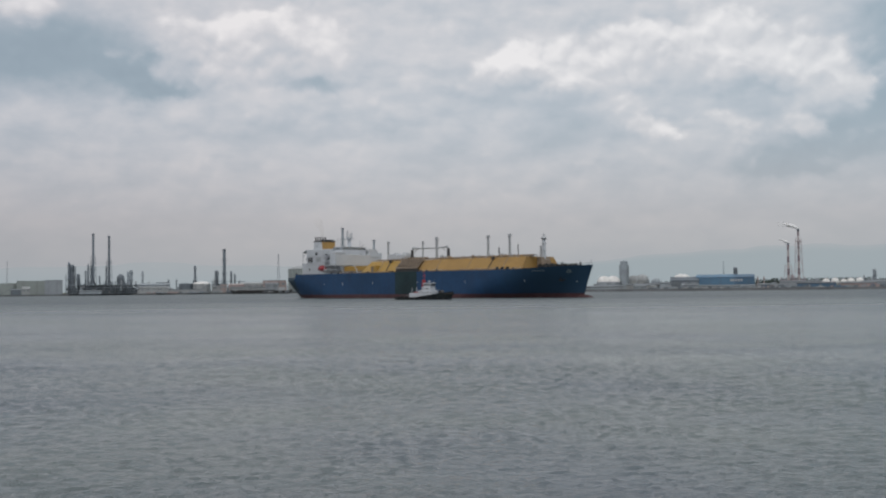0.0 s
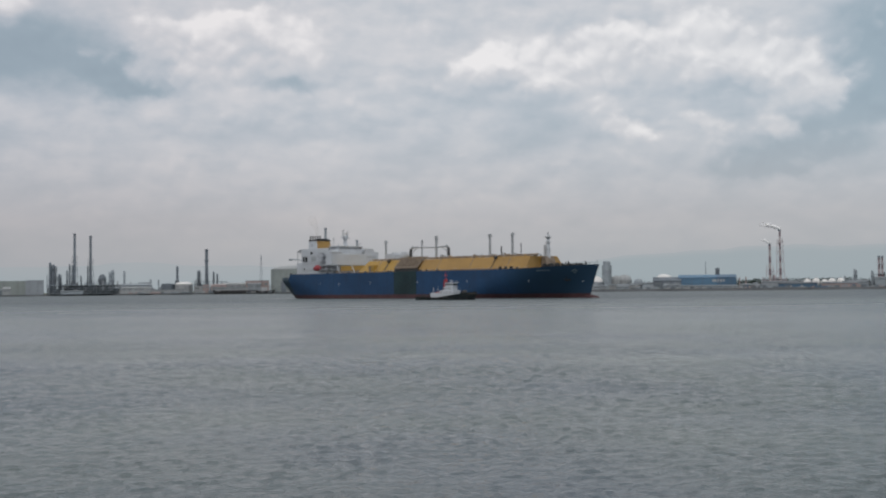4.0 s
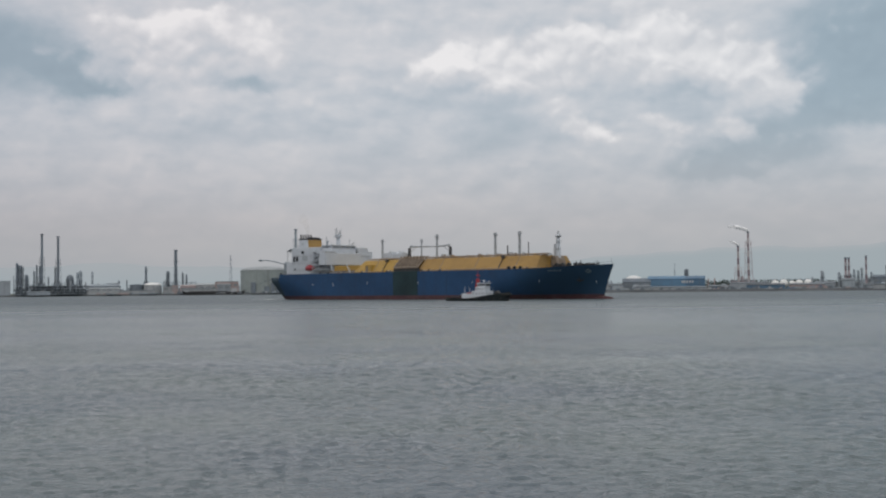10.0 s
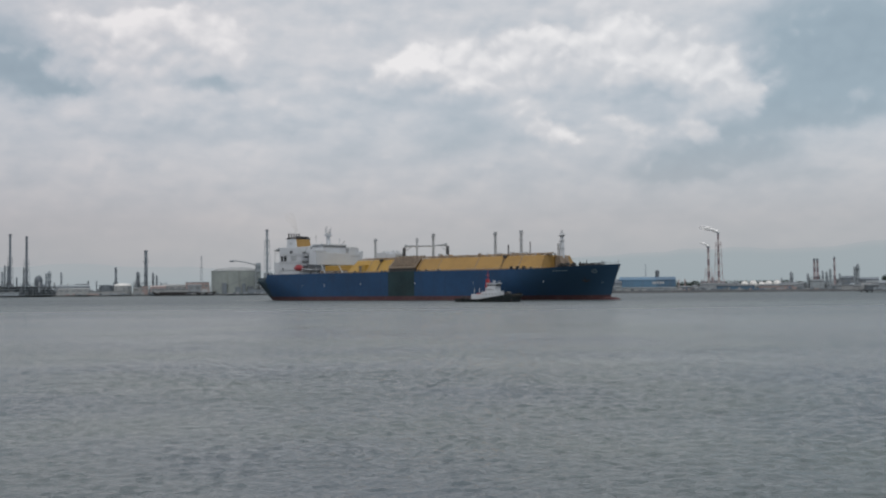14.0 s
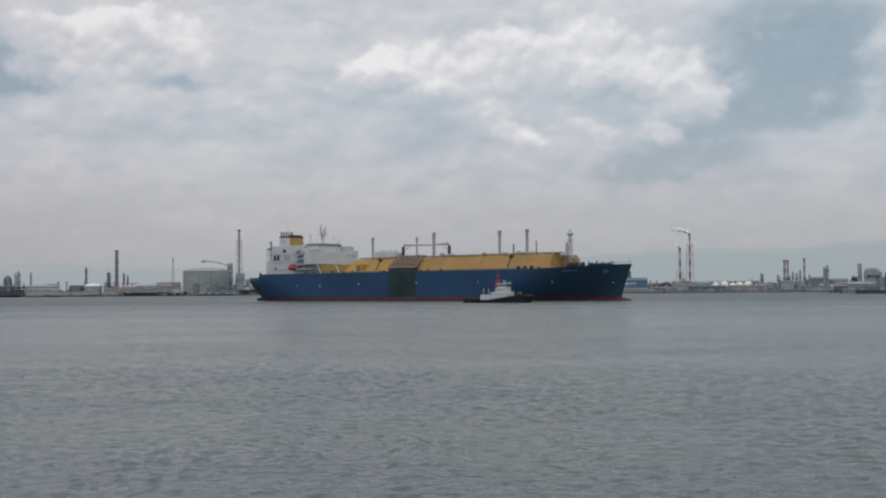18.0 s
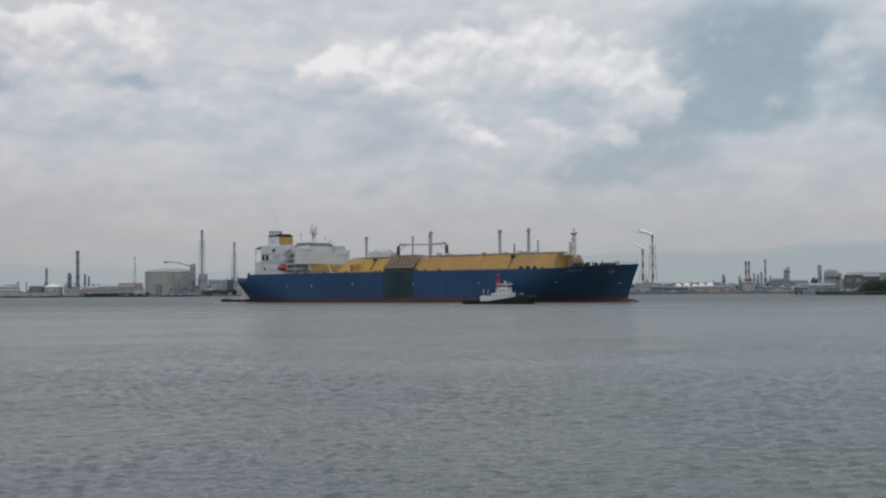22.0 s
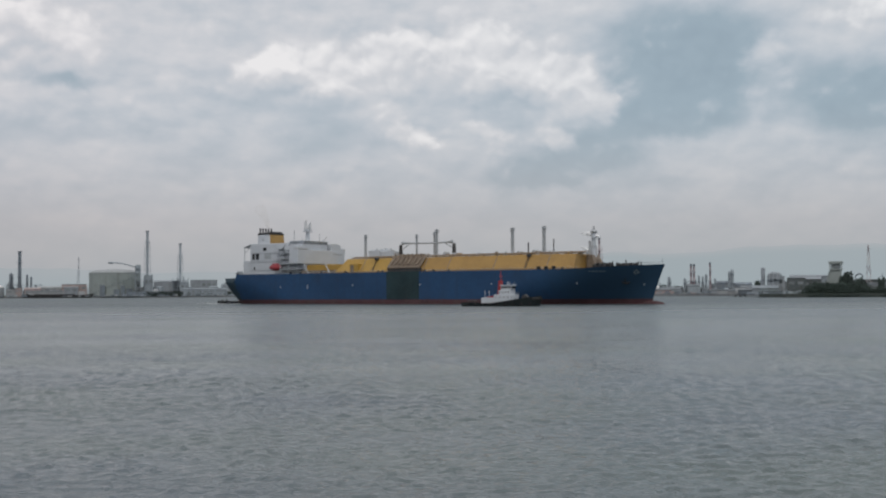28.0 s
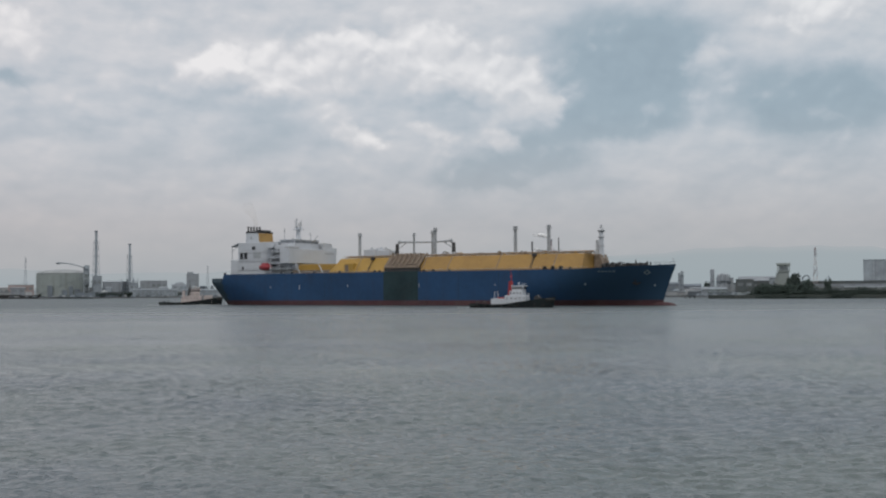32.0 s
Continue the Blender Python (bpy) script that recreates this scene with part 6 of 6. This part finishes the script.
hall(7.841, FAR - 10, 30, 12, 5, CONCRETE, "low grey shed on the quay", 1)
tank(8.680, FAR + 10, 6, 8, HAZED_GREY_STEEL, "small grey domed tank", 5)
hall(9.462, FAR, 60, 22, 5, HAZED_DARK_PLANT, "low grey shed on the quay", 2)
hall(10.052, FAR - 5, 34, 20, 10, HAZED_DARK_PLANT, "dark grey earth-coloured store", 4)
tank(9.918, FAR + 60, 10.5, 13, SALMON, "rust-banded tank with white domed roof", 5.5, TANK_WHITE)
hall(11.543, FAR, 48, 26, 13.5, BLUE_SHED, "light blue clad factory hall", 3, windows=False)
hall(12.858, FAR, 23, 26, 13.5, BLUE_DEEP, "deep blue clad factory hall", 3, windows=False)
for x0, w in ((-7.0, 5.0), (-1.0, 2.0), (2.4, 2.0), (5.6, 2.0)):
    bm = B()
    box(bm, x0, x0 + w, -0.4, -0.1, 11.0, 14.0)
    tagged(solo("lettering_bar", bm, WHITE_OLD, spot(12.465, FAR), "white bar of lettering on the blue factory wall", "sign"), group="factory lettering")
hall(10.853, FAR + 40, 8, 10, 16, HAZED_GREY_STEEL, "small grey roof tower", 0, "tower_block", windows=False)
tank(12.439, FAR + 50, 2.6, 24, HAZED_DARK_PLANT, "dark round silo behind the factory", 2, None, 2.6, False)
lattice(11.886, FAR + 30, 35.6, 2.2, HAZED_GREY_STEEL, "thin grey aerial mast")
hall(11.992, FAR - 20, 70, 10, 2.8, HAZED_GREY_STEEL, "row of low white sheds on the quay", 1, doors=6)
chimney(14.879, FAR, 56.4, 1.35, STACK_RED, "red and white banded chimney in a frame", (7, FADED_RED, STACK_PALE), 30, spread=3.3)
chimney(15.353, FAR, 73.3, 1.2, STACK_RED, "tall red and white banded chimney", (9, FADED_RED, STACK_PALE), 62, spread=3.3)
plant(15.084, FAR, 28, 15, 11, STACK_RED)
hall(15.187, FAR - 20, 36, 14, 7, PALE, "low pale shed on the quay", 1)
hall(13.744, FAR - 15, 14, 10, 4, HAZED_DARK_PLANT, "low grey shed on the quay", 1)
hall(14.262, FAR - 12, 12, 10, 3.2, SALMON, "low rust-coloured shed on the quay", 1)
hall(16.128, FAR - 25, 44, 10, 5, BLUE_DEEP, "low blue shed on the quay", 1)
hall(18.005, FAR - 25, 40, 10, 5, SALMON, "low red shed on the quay", 1)
hall(16.153, FAR + 30, 22, 14, 7, HAZED_DARK_PLANT, "dark grey works building", 1)
sphere_tank(16.557, FAR, 4.6)
sphere_tank(16.959, FAR, 4.9)
sphere_tank(17.334, FAR + 5, 4.2)
sphere_tank(17.658, FAR, 4.7)
sphere_tank(18.054, FAR, 4.9)
column(18.695, FAR, 23.3, 1.7)
column(18.679, FAR + 20, 24.7, 1.5)
column(19.432, FAR, 22.2, 1.3)
chimney(19.742, FAR, 39.3, 1.3, HAZED_GREY_STEEL, "faded red and white banded chimney", (7, FADED_RED, STACK_RED))
chimney(19.883, FAR, 39.2, 1.2, HAZED_GREY_STEEL, "faded red and white banded chimney", (7, FADED_RED, STACK_RED))
chimney(20.640, FAR, 41.0, 1.1, HAZED_GREY_STEEL, "slim faded red and white chimney", (7, FADED_RED, STACK_RED))
column(20.102, FAR, 25.4, 1.2)
column(20.282, FAR, 24.0, 1.1)
column(20.436, FAR, 27.3, 1.2)
column(20.857, FAR, 21.7, 1.1)
column(21.530, FAR, 30.4, 1.4)
column(21.657, FAR, 33.0, 1.6)
plant(19.819, FAR, 16, 17, 12, HAZED_GREY_STEEL)
plant(20.589, FAR, 18, 16, 13, HAZED_GREY_STEEL)
hall(18.783, FAR - 20, 20, 14, 6, HAZED_GREY_STEEL, "low grey works building", 1)
hall(21.201, FAR - 20, 34, 14, 3.6, PALE, "low pale shed on the quay", 1)
hall(21.252, FAR, 16, 14, 13, HAZED_DARK_PLANT, "dark grey store with low roof", 2)
hall(22.060, FAR, 26, 20, 11, HAZED_DARK_PLANT, "grey works building with low roof", 2)
hall(5.792, FAR - 15, 40, 10, 3.0, HAZED_GREY_STEEL, "low pale quay shed in haze", 1)

# small works, tanks and tree lines along both shores
def clutter(b0, b1, dist, n, seed, tall, mats):
    r = random.Random(seed)
    for k in range(n):
        b = b0 + (b1 - b0) * (k + r.uniform(0.1, 0.9)) / n
        q, d = r.random(), dist + r.uniform(-15, 40)
        if q < 0.45:
            hall(b, d, r.uniform(8, 26), 12, r.uniform(0.35, 1.0) * tall, r.choice(mats), "small grey works building along the shore", r.choice((0, 1, 2)), windows=False)
        elif q < 0.65:
            tank(b, d, r.uniform(2.5, 7), r.uniform(0.4, 1.0) * tall, r.choice(mats), "small hazy storage tank near the quay", r.choice((0, 2)), None, 2.6, False)
        elif q < 0.85:
            column(b, d, 2.6 + r.uniform(0.8, 1.9) * tall, r.uniform(0.6, 1.2), r.choice(mats))
        else:
            plant(b, d, r.uniform(9, 18), r.uniform(0.7, 1.3) * tall, seed * 100 + k, r.choice(mats))


clutter(-16.589, -9.069, WEST - 40, 16, 31, 13, (HAZED_GREY_STEEL, CONCRETE, HAZED_DARK_PLANT, PALE))
clutter(-22.653, -16.589, WEST - 20, 10, 32, 12, (HAZED_GREY_STEEL, CONCRETE, HAZED_DARK_PLANT))
clutter(-7.171, -0.598, WEST - 180, 14, 33, 16, (HAZED_GREY_STEEL, CONCRETE, HAZED_DARK_PLANT, HAZED_GREY_STEEL))
clutter(5.655, 10.800, FAR - 12, 10, 34, 7, (HAZED_GREY_STEEL, PALE, CONCRETE))
clutter(13.302, 18.989, FAR + 15, 20, 35, 8, (HAZED_GREY_STEEL, PALE, SALMON, HAZED_DARK_PLANT))
clutter(18.051, 22.412, FAR - 5, 20, 36, 10, (HAZED_GREY_STEEL, PALE, HAZED_DARK_PLANT, HAZED_GREY_STEEL))
clutter(21.338, 24.129, NEAR + 140, 12, 37, 4.5, (HAZED_GREY_STEEL, HAZED_DARK_PLANT, CONCRETE))


def quay_goods(b0, b1, dist, n, seed, mats):
    """Containers, huts and stacked goods along the quay edge, each a thing of its own."""
    r = random.Random(seed)
    for k in range(n):
        b = b0 + (b1 - b0) * (k + r.uniform(0.1, 0.9)) / n
        w, h, mat = r.uniform(3, 13), r.uniform(1.6, 4.2), r.choice(mats)
        root = thing("cargo_stack", spot(b, dist + r.uniform(-6, 6), 2.6), "weathered goods and huts stacked on the quay", "goods", "goods along the quay")
        x = -w / 2
        while x < w / 2:
            step, up = r.uniform(1.6, 5), h * r.uniform(0.55, 1.0)
            bm = B()
            box(bm, x, x + step * 0.94, 0, 3.0, 0, up, 0.1)
            part("crate", bm, r.choice((mat, mat, HAZED_DARK_PLANT)), root)
            x += step


quay_goods(8.383, 13.562, FAR - 30, 18, 51, (HAZED_GREY_STEEL, HAZED_DARK_PLANT, CONCRETE))
quay_goods(13.562, 18.989, FAR - 34, 26, 52, (SALMON, HAZED_GREY_STEEL, HAZED_DARK_PLANT, BLUE_DEEP, CONCRETE))
quay_goods(18.313, 22.662, FAR - 34, 20, 53, (HAZED_GREY_STEEL, HAZED_DARK_PLANT, CONCRETE, SALMON))
quay_goods(-16.327, -9.069, WEST - 130, 20, 54, (HAZED_GREY_STEEL, HAZED_DARK_PLANT, CONCRETE, SALMON))
quay_goods(-10.424, -0.598, WEST - 235, 24, 55, (HAZED_GREY_STEEL, HAZED_DARK_PLANT, CONCRETE))
quay_goods(22.409, 25.175, NEAR + 26, 16, 56, (HAZED_DARK_PLANT, HAZED_GREY_STEEL))
bush_row(13.172, 18.989, FAR + 70, 9.5, 260, 11, 3.0)
bush_row(17.789, 22.911, FAR + 70, 8.0, 160, 12, 3.0)
bush_row(8.383, 10.800, FAR + 70, 8.0, 70, 13, 3.0)
bush_row(-6.659, -2.475, WEST - 228, 6.5, 190, 14, 3.0)

# mooring dolphin off the headland
dolphin = thing("mooring_dolphin", spot(22.035, 1210), "grey concrete mooring dolphin on short piles", "dolphin")
bm = B()
box(bm, -6.5, 6.5, -4, 4, 2.6, 5.0, 0.2)
part("deck", bm, CONCRETE, dolphin)
bm = B()
box(bm, -4.5, 4.5, -3, 3, 5.0, 9.0, 0.2)
part("shelter", bm, WHITE_OLD, dolphin)
for x in (-5, 0, 5):
    for y in (-3, 3):
        bm = B()
        cyl(bm, x, y, -2, 2.7, 0.8, None, 8)
        part("pile", bm, QUAY, dolphin)

# the green headland
hall(23.179, NEAR + 60, 24, 16, 6, HAZED_GREY_STEEL, "grey works building on the headland", 2, roof_mat=HAZED_GREY_STEEL)
hall(23.681, NEAR + 70, 16, 14, 17, PALE, "pale plant building with tanks", 0, roof_mat=HAZED_GREY_STEEL)
column(23.417, NEAR + 70, 24.0, 2.4, PALE)
column(23.576, NEAR + 70, 25.0, 2.6, PALE)
column(23.760, NEAR + 70, 24.5, 2.6, PALE)
column(23.100, NEAR + 70, 24.0, 0.8, PALE)
tank(23.100, NEAR + 80, 2.0, 18, PALE, "pale water tank head", 1.5, None, 9.0, False)
hall(22.329, NEAR + 90, 16, 14, 4, HAZED_DARK_PLANT, "low grey shed on the quay", 1)
hall(24.129, NEAR + 80, 10, 14, 12, HAZED_GREY_STEEL, "grey plant building on the shore")
hall(25.018, NEAR + 40, 28, 22, 14, DARK_WALL, "dark grey works building with pale roof", 2, roof_mat=PALE)
hall(24.601, NEAR + 38, 16, 12, 15, DARK_WALL, "grey plant building on the shore")
hall(25.305, NEAR + 70, 40, 14, 17, HAZED_GREY_STEEL, "long grey building with pale roof", 1, roof_mat=PALE)
tower = thing("pavilion_tower", spot(26.390, NEAR + 40), "grey-green tower with open columned top storey", "tower")
bm = B()
box(bm, -5, 5, 0, 10, 3, 25, 0.1)
part("shaft", bm, HAZED_TANK_GREEN, tower)
bm = B()
box(bm, -6.2, 6.2, -1, 11, 25, 26, 0.1)
part("balcony", bm, HAZED_TANK_GREEN, tower)
for k in range(5):
    for y in (-0.6, 10.2):
        bm = B()
        box(bm, -5.6 + k * 2.6, -4.8 + k * 2.6, y, y + 0.6, 26, 31)
        part("column", bm, HAZED_TANK_GREEN, tower)
bm = B()
box(bm, -4.2, 4.2, 1.5, 8.5, 26, 31)
part("core", bm, HAZED_GREY_STEEL, tower)
bm = B()
box(bm, -6.4, 6.4, -1.2, 11.2, 31, 33.2, 0.15)
part("roof", bm, HAZED_TANK_GREEN, tower)
bm = B()
slab(bm, ((-10, 3), (-5, 3), (-5, 24), (-6.5, 24)), "y", 1, 9)
part("stair_wing", bm, HAZED_TANK_GREEN, tower)
bm = B()
slab(bm, ((5, 3), (20, 3), (14, 13), (7, 19), (5, 19)), "y", 1, 9)
part("ramp_wing", bm, HAZED_GREY_STEEL, tower)
gantry = thing("gantry_frame", spot(27.159, NEAR + 30), "dark steel frame with round opening", "frame")
bm = B()
for k in range(12):
    a, b = 2 * math.pi * k / 12, 2 * math.pi * (k + 1) / 12
    rod(bm, (5 + 3.2 * math.cos(a), 0, 18 + 3.2 * math.sin(a)), (5 + 3.2 * math.cos(b), 0, 18 + 3.2 * math.sin(b)), 0.6, 5)
part("ring", bm, HAZED_DARK_PLANT, gantry)
bm = B()
for x in (2, 8):
    rod(bm, (x, 0, 3), (x, 0, 15.5), 0.5, 5)
part("post", bm, HAZED_DARK_PLANT, gantry)
lattice(27.832, NEAR + 60, 47.3, 5.0, STACK_RED, "red and white lattice mast on the headland", 1, 3.2)
lattice(28.425, NEAR + 40, 20.5, 1.6, HAZED_DARK_PLANT, "short dark signal mast", 0, 3.2)
plant(27.820, NEAR + 60, 8, 11, 15, HAZED_GREY_STEEL)
hall(29.251, NEAR + 60, 90, 10, 13, DARK_WALL, "long dark wall with flat parapet", 0, bays=12, windows=False)
hall(29.251, NEAR + 45, 110, 8, 10, PALE, "long pale low building behind the trees", 0, bays=14)
hall(30.853, NEAR + 70, 36, 40, 33, HAZED_GREY_STEEL, "large plain grey storage building", 0, windows=False)
hall(30.364, NEAR + 30, 50, 14, 7, CONCRETE, "low grey shed on the headland", 1)
rng = random.Random(77)
for k in range(26):
    b = 25.486 + (29.251 - 25.486) * k / 25 + rng.uniform(-0.12, 0.12)
    big_one = k < 12
    tree(b, NEAR + rng.uniform(8, 22), rng.uniform(8, 12) if big_one else rng.uniform(3, 5), rng.uniform(9, 13) if big_one else rng.uniform(6, 10), 300 + k)
for x, h in ((0, 11), (1, 10)):
    tree(22.808 + 0.15 * x, NEAR + 90, h + 3, 5.5, 400 + x)
tree(26.929, NEAR + 34, 21, 13, 412)
tree(26.775, NEAR + 30, 19, 12, 413)
tree(28.400, NEAR + 34, 15, 8, 414)
tree(27.363, NEAR + 12, 15, 11, 410)
tree(27.541, NEAR + 14, 12, 10, 411)
bush_row(24.653, 30.926 + 8, NEAR - 6, 3.2, 260, 1)
bush_row(25.305, 27.363, NEAR + 4, 8.5, 150, 4)
bush_row(25.175, 27.363, NEAR - 24, 3.0, 130, 21, 0.1)
bush_row(27.363, 29.002, NEAR - 23, 2.0, 70, 22, 0.1)
bush_row(27.3, 33.0, NEAR - 2, 6.0, 190, 25)
bush_row(28.626, 29.375, NEAR - 22, 4.5, 40, 23, 0.1)
bush_row(29.251, 30.926 + 6, NEAR - 24, 2.2, 120, 24, 0.1)
bush_row(27.235, 30.731, NEAR + 6, 2.8, 150, 5)
bush_row(27.235, 30.926 + 8, NEAR + 16, 2.6, 160, 2)
bush_row(22.940, 24.914, NEAR + 30, 3.0, 60, 3)

# steam from the far chimneys
plume("steam_plume", spot(14.879, FAR), "thin white steam trailing from a chimney", STEAM, 22, (0, 0, 56.4), (-11, 0, 5.0), 0.7, 3, 1.9)
plume("steam_plume", spot(15.353, FAR), "white steam trailing from the tall chimney", STEAM, 36, (0, 0, 74.0), (-25, 0, 6.0), 0.7, 4, 2.8)
exhaust = plume("exhaust_haze", Matrix(), "thin brownish exhaust haze above the funnel", SMOKE, 22, (X(15.5), 0, 47.9), (-13, 3, 13), 2.6, 7, 2.0, 0.2)


# ---- birds ----
def bird(label, k):
    root = thing("bird", Matrix(), label, "bird", "birds over the water")
    bm = B()
    ball(bm, (0, 0, 0), 1, 12, (0.26, 0.075, 0.07))
    bm.transform(Matrix.Scale(k, 4))
    part("body", bm, FEATHER, root, "", True)
    bm = B()
    ball(bm, (0.27, 0, 0.03), 0.05, 8)
    bm.transform(Matrix.Scale(k, 4))
    part("head", bm, FEATHER, root, "", True)
    bm = B()
    rod(bm, (0.31, 0, 0.03), (0.39, 0, 0.015), 0.018, 5, 0.004)
    bm.transform(Matrix.Scale(k, 4))
    part("beak", bm, FEATHER, root)
    bm = B()
    slab(bm, ((-0.2, -0.04), (-0.2, 0.04), (-0.44, 0.1), (-0.46, 0), (-0.44, -0.1)), "z", -0.012, 0.012)
    bm.transform(Matrix.Scale(k, 4))
    part("tail", bm, FEATHER, root)
    wings = []
    for side in (-1, 1):
        bm = B()
        slab(bm, ((0.14, 0), (0.18, side * 0.22), (0.06, side * 0.58), (-0.08, side * 0.56), (-0.16, side * 0.25), (-0.16, 0)), "z", -0.02, 0.02)
        bm.transform(Matrix.Scale(k, 4))
        w = part("wing", bm, FEATHER, root)
        w.matrix_local = pose(0, side * 0.05 * k, 0.03 * k)
        wings.append((side, w))
    return root, wings


bird_low, wings_low = bird("dark bird with raised wings skimming low over the water", 0.5)
bird_far, wings_far = bird("small dark bird flapping low over the water", 0.44)
bird_high, wings_high = bird("small dark bird crossing the sky", 0.5)


# ---- what moves ----
def flap(wings, rate, swing, start, end):
    for side, w in wings:
        rows = [(0.0, pose(0, side * 0.03, 0.016, side * 12))]
        t, k = start, 0
        while t < end:
            rows.append((t, pose(0, side * 0.024, 0.014, side * (12 + (swing if k % 2 else -swing)))))
            t += rate
            k += 1
        rows.append((32.0, pose(0, side * 0.03, 0.016, side * 12)))
        walk(w, rows)


def motions():
    walk(carrier, [(t, pose(x, y, 0, 0, 0, -a)) for t, x, y, a in (
        (0, -30.56, 816.32, 44.16), (3, -21.71, 803.21, 43.96), (6, -11.8, 789.82, 43.73), (9, -1.47, 774.13, 43.14),
        (12, 9.8, 757.51, 42.35), (14.5, 19.85, 744.46, 41.83), (17, 30.35, 730.27, 41.42), (20, 43.99, 714.45, 41.45),
        (22, 53.44, 702.38, 41.49), (24, 63.34, 689.43, 41.49), (28, 83.34, 660.95, 41.13), (30, 94.35, 647.55, 41.27),
        (32, 105.59, 633.86, 41.51),
    )])
    walk(exhaust, [(t, pose(x, y, 0, 0, 0, -a)) for t, x, y, a in (
        (0, -30.56, 816.32, 44.16), (3, -21.71, 803.21, 43.96), (6, -11.8, 789.82, 43.73), (9, -1.47, 774.13, 43.14),
        (12, 9.8, 757.51, 42.35), (14.5, 19.85, 744.46, 41.83), (17, 30.35, 730.27, 41.42), (20, 43.99, 714.45, 41.45),
        (22, 53.44, 702.38, 41.49), (24, 63.34, 689.43, 41.49), (28, 83.34, 660.95, 41.13), (30, 94.35, 647.55, 41.27),
        (32, 105.59, 633.86, 41.51),
    )])
    walk(tug_main, [(t, pose(x, y, 0, 0, 0, -a)) for t, x, y, a in (
        (0, -31.81, 689.27, 32.3), (1.5, -23.47, 680.85, 32.5), (3, -14.66, 672.34, 32.7), (6, 4.06, 654.99, 33.3),
        (7.5, 12.6, 647.38, 34.1), (9, 20.52, 639.67, 34.8), (10.5, 28.31, 631.87, 35.5), (12, 35.53, 623.99, 36.2),
        (14, 45.21, 613.34, 36.9), (17, 58.41, 597.15, 37.2), (18.5, 64.79, 588.95, 37.4), (20, 70.63, 579.97, 37.2),
        (21, 74.68, 573.66, 36.9), (22, 78.23, 567.38, 36.6), (23, 81.74, 561.08, 36.3), (24, 85.25, 556.1, 35.9),
        (25.5, 90.66, 548.56, 35.4), (28, 99.76, 535.79, 34.5), (29, 104.13, 530.63, 33.3), (30, 109.64, 525.18, 32.3),
        (31, 115.53, 519.56, 31.3), (32, 122.5, 513.59, 30.4),
    )])
    walk(tug_stern, [(t, pose(x, y, 0, 0, 0, -a)) for t, x, y, a in (
        (0, -98.9, 894.5, -2.3), (6, -91.1, 875.3, -1.9), (13, -78.8, 851.4, -1.3), (17, -66.1, 842.4, -0.5),
        (19, -65.6, 835.4, -0.5), (20, -63.8, 829.5, -0.4), (22, -63.2, 819.6, -0.4), (24, -55.9, 808.1, 0),
        (25.5, -44.7, 798.7, 0.8), (28, -26.2, 779.6, 2.1), (29, -26.8, 771.5, 2), (30, -25.9, 764.6, 2.1),
        (31, -26.8, 756.5, 2), (32, -29.9, 749.4, 1.7),
    )])
    walk(drifting, [(0.0, pose(0, 0, 0, 0, 0, -1.44)), (16.0, pose(0, 0, 0)), (32.0, pose(0, 0, 0, 0, 0, 1.44))])
    # the ripples run towards the quay
    walk(water, [(0.0, pose(0, 0, 0)), (32.0, pose(-9.0, -7.0, 0))])
    walk(bird_low, [(t, pose(4 * x, 4 * y, EYE[2] + 4 * (z - EYE[2]), 0, 20, a)) for t, x, y, z, a in (
        (0, 9.24, 5.97, 6.07, 184), (13.9, 8.86, 6.52, 5.94, 184), (14.2, 7.54, 8.01, 5.8, 184), (14.3, 5.98, 9.23, 5.68, 184),
        (14.4, 3.68, 10.37, 5.6, 184), (14.5, 0.74, 10.98, 5.59, 184), (14.6, -2.3, 10.76, 5.69, 184), (14.8, -6.62, 8.79, 6.03, 184),
        (32, -7.95, 7.6, 6.48, 184),
    )])
    walk(bird_far, [(t, pose(4 * x, 4 * y, EYE[2] + 4 * (z - EYE[2]), 0, 0, a)) for t, x, y, z, a in (
        (0, 9.24, 5.97, 6.07, 184), (13.9, 8.3, 7.22, 6.14, 184), (14.2, 6.57, 8.82, 6.17, 184), (14.3, 4.59, 9.99, 6.22, 184),
        (14.4, 1.95, 10.83, 6.33, 184), (14.5, -1.03, 10.95, 6.49, 184), (14.6, -3.76, 10.34, 6.67, 184), (14.8, -7.11, 8.4, 6.97, 184),
        (32, -7.96, 7.59, 7.13, 184),
    )])
    walk(bird_high, [(t, pose(2.5 * x, 2.5 * y, EYE[2] + 2.5 * (z - EYE[2]), 0, 0, a)) for t, x, y, z, a in (
        (0, 20.98, 21.44, 10.41, 184), (23.7, 17.08, 24.66, 10.3, 184), (24, 11.95, 27.52, 10.01, 184), (24.3, 6.46, 29.3, 9.77, 184),
        (24.5, 2.61, 29.89, 9.55, 184), (24.7, -1.28, 29.97, 9.28, 184), (24.9, -5.09, 29.57, 8.76, 184), (25, -6.9, 29.2, 8.43, 184),
        (25.3, -11.44, 27.73, 8.03, 184), (32, -19.89, 22.46, 6.71, 184),
    )])
    flap(wings_low, 0.12, 55, 13.66, 15.5)
    flap(wings_far, 0.12, 65, 13.56, 15.5)
    flap(wings_high, 0.12, 30, 23.2, 26.0)


motions()
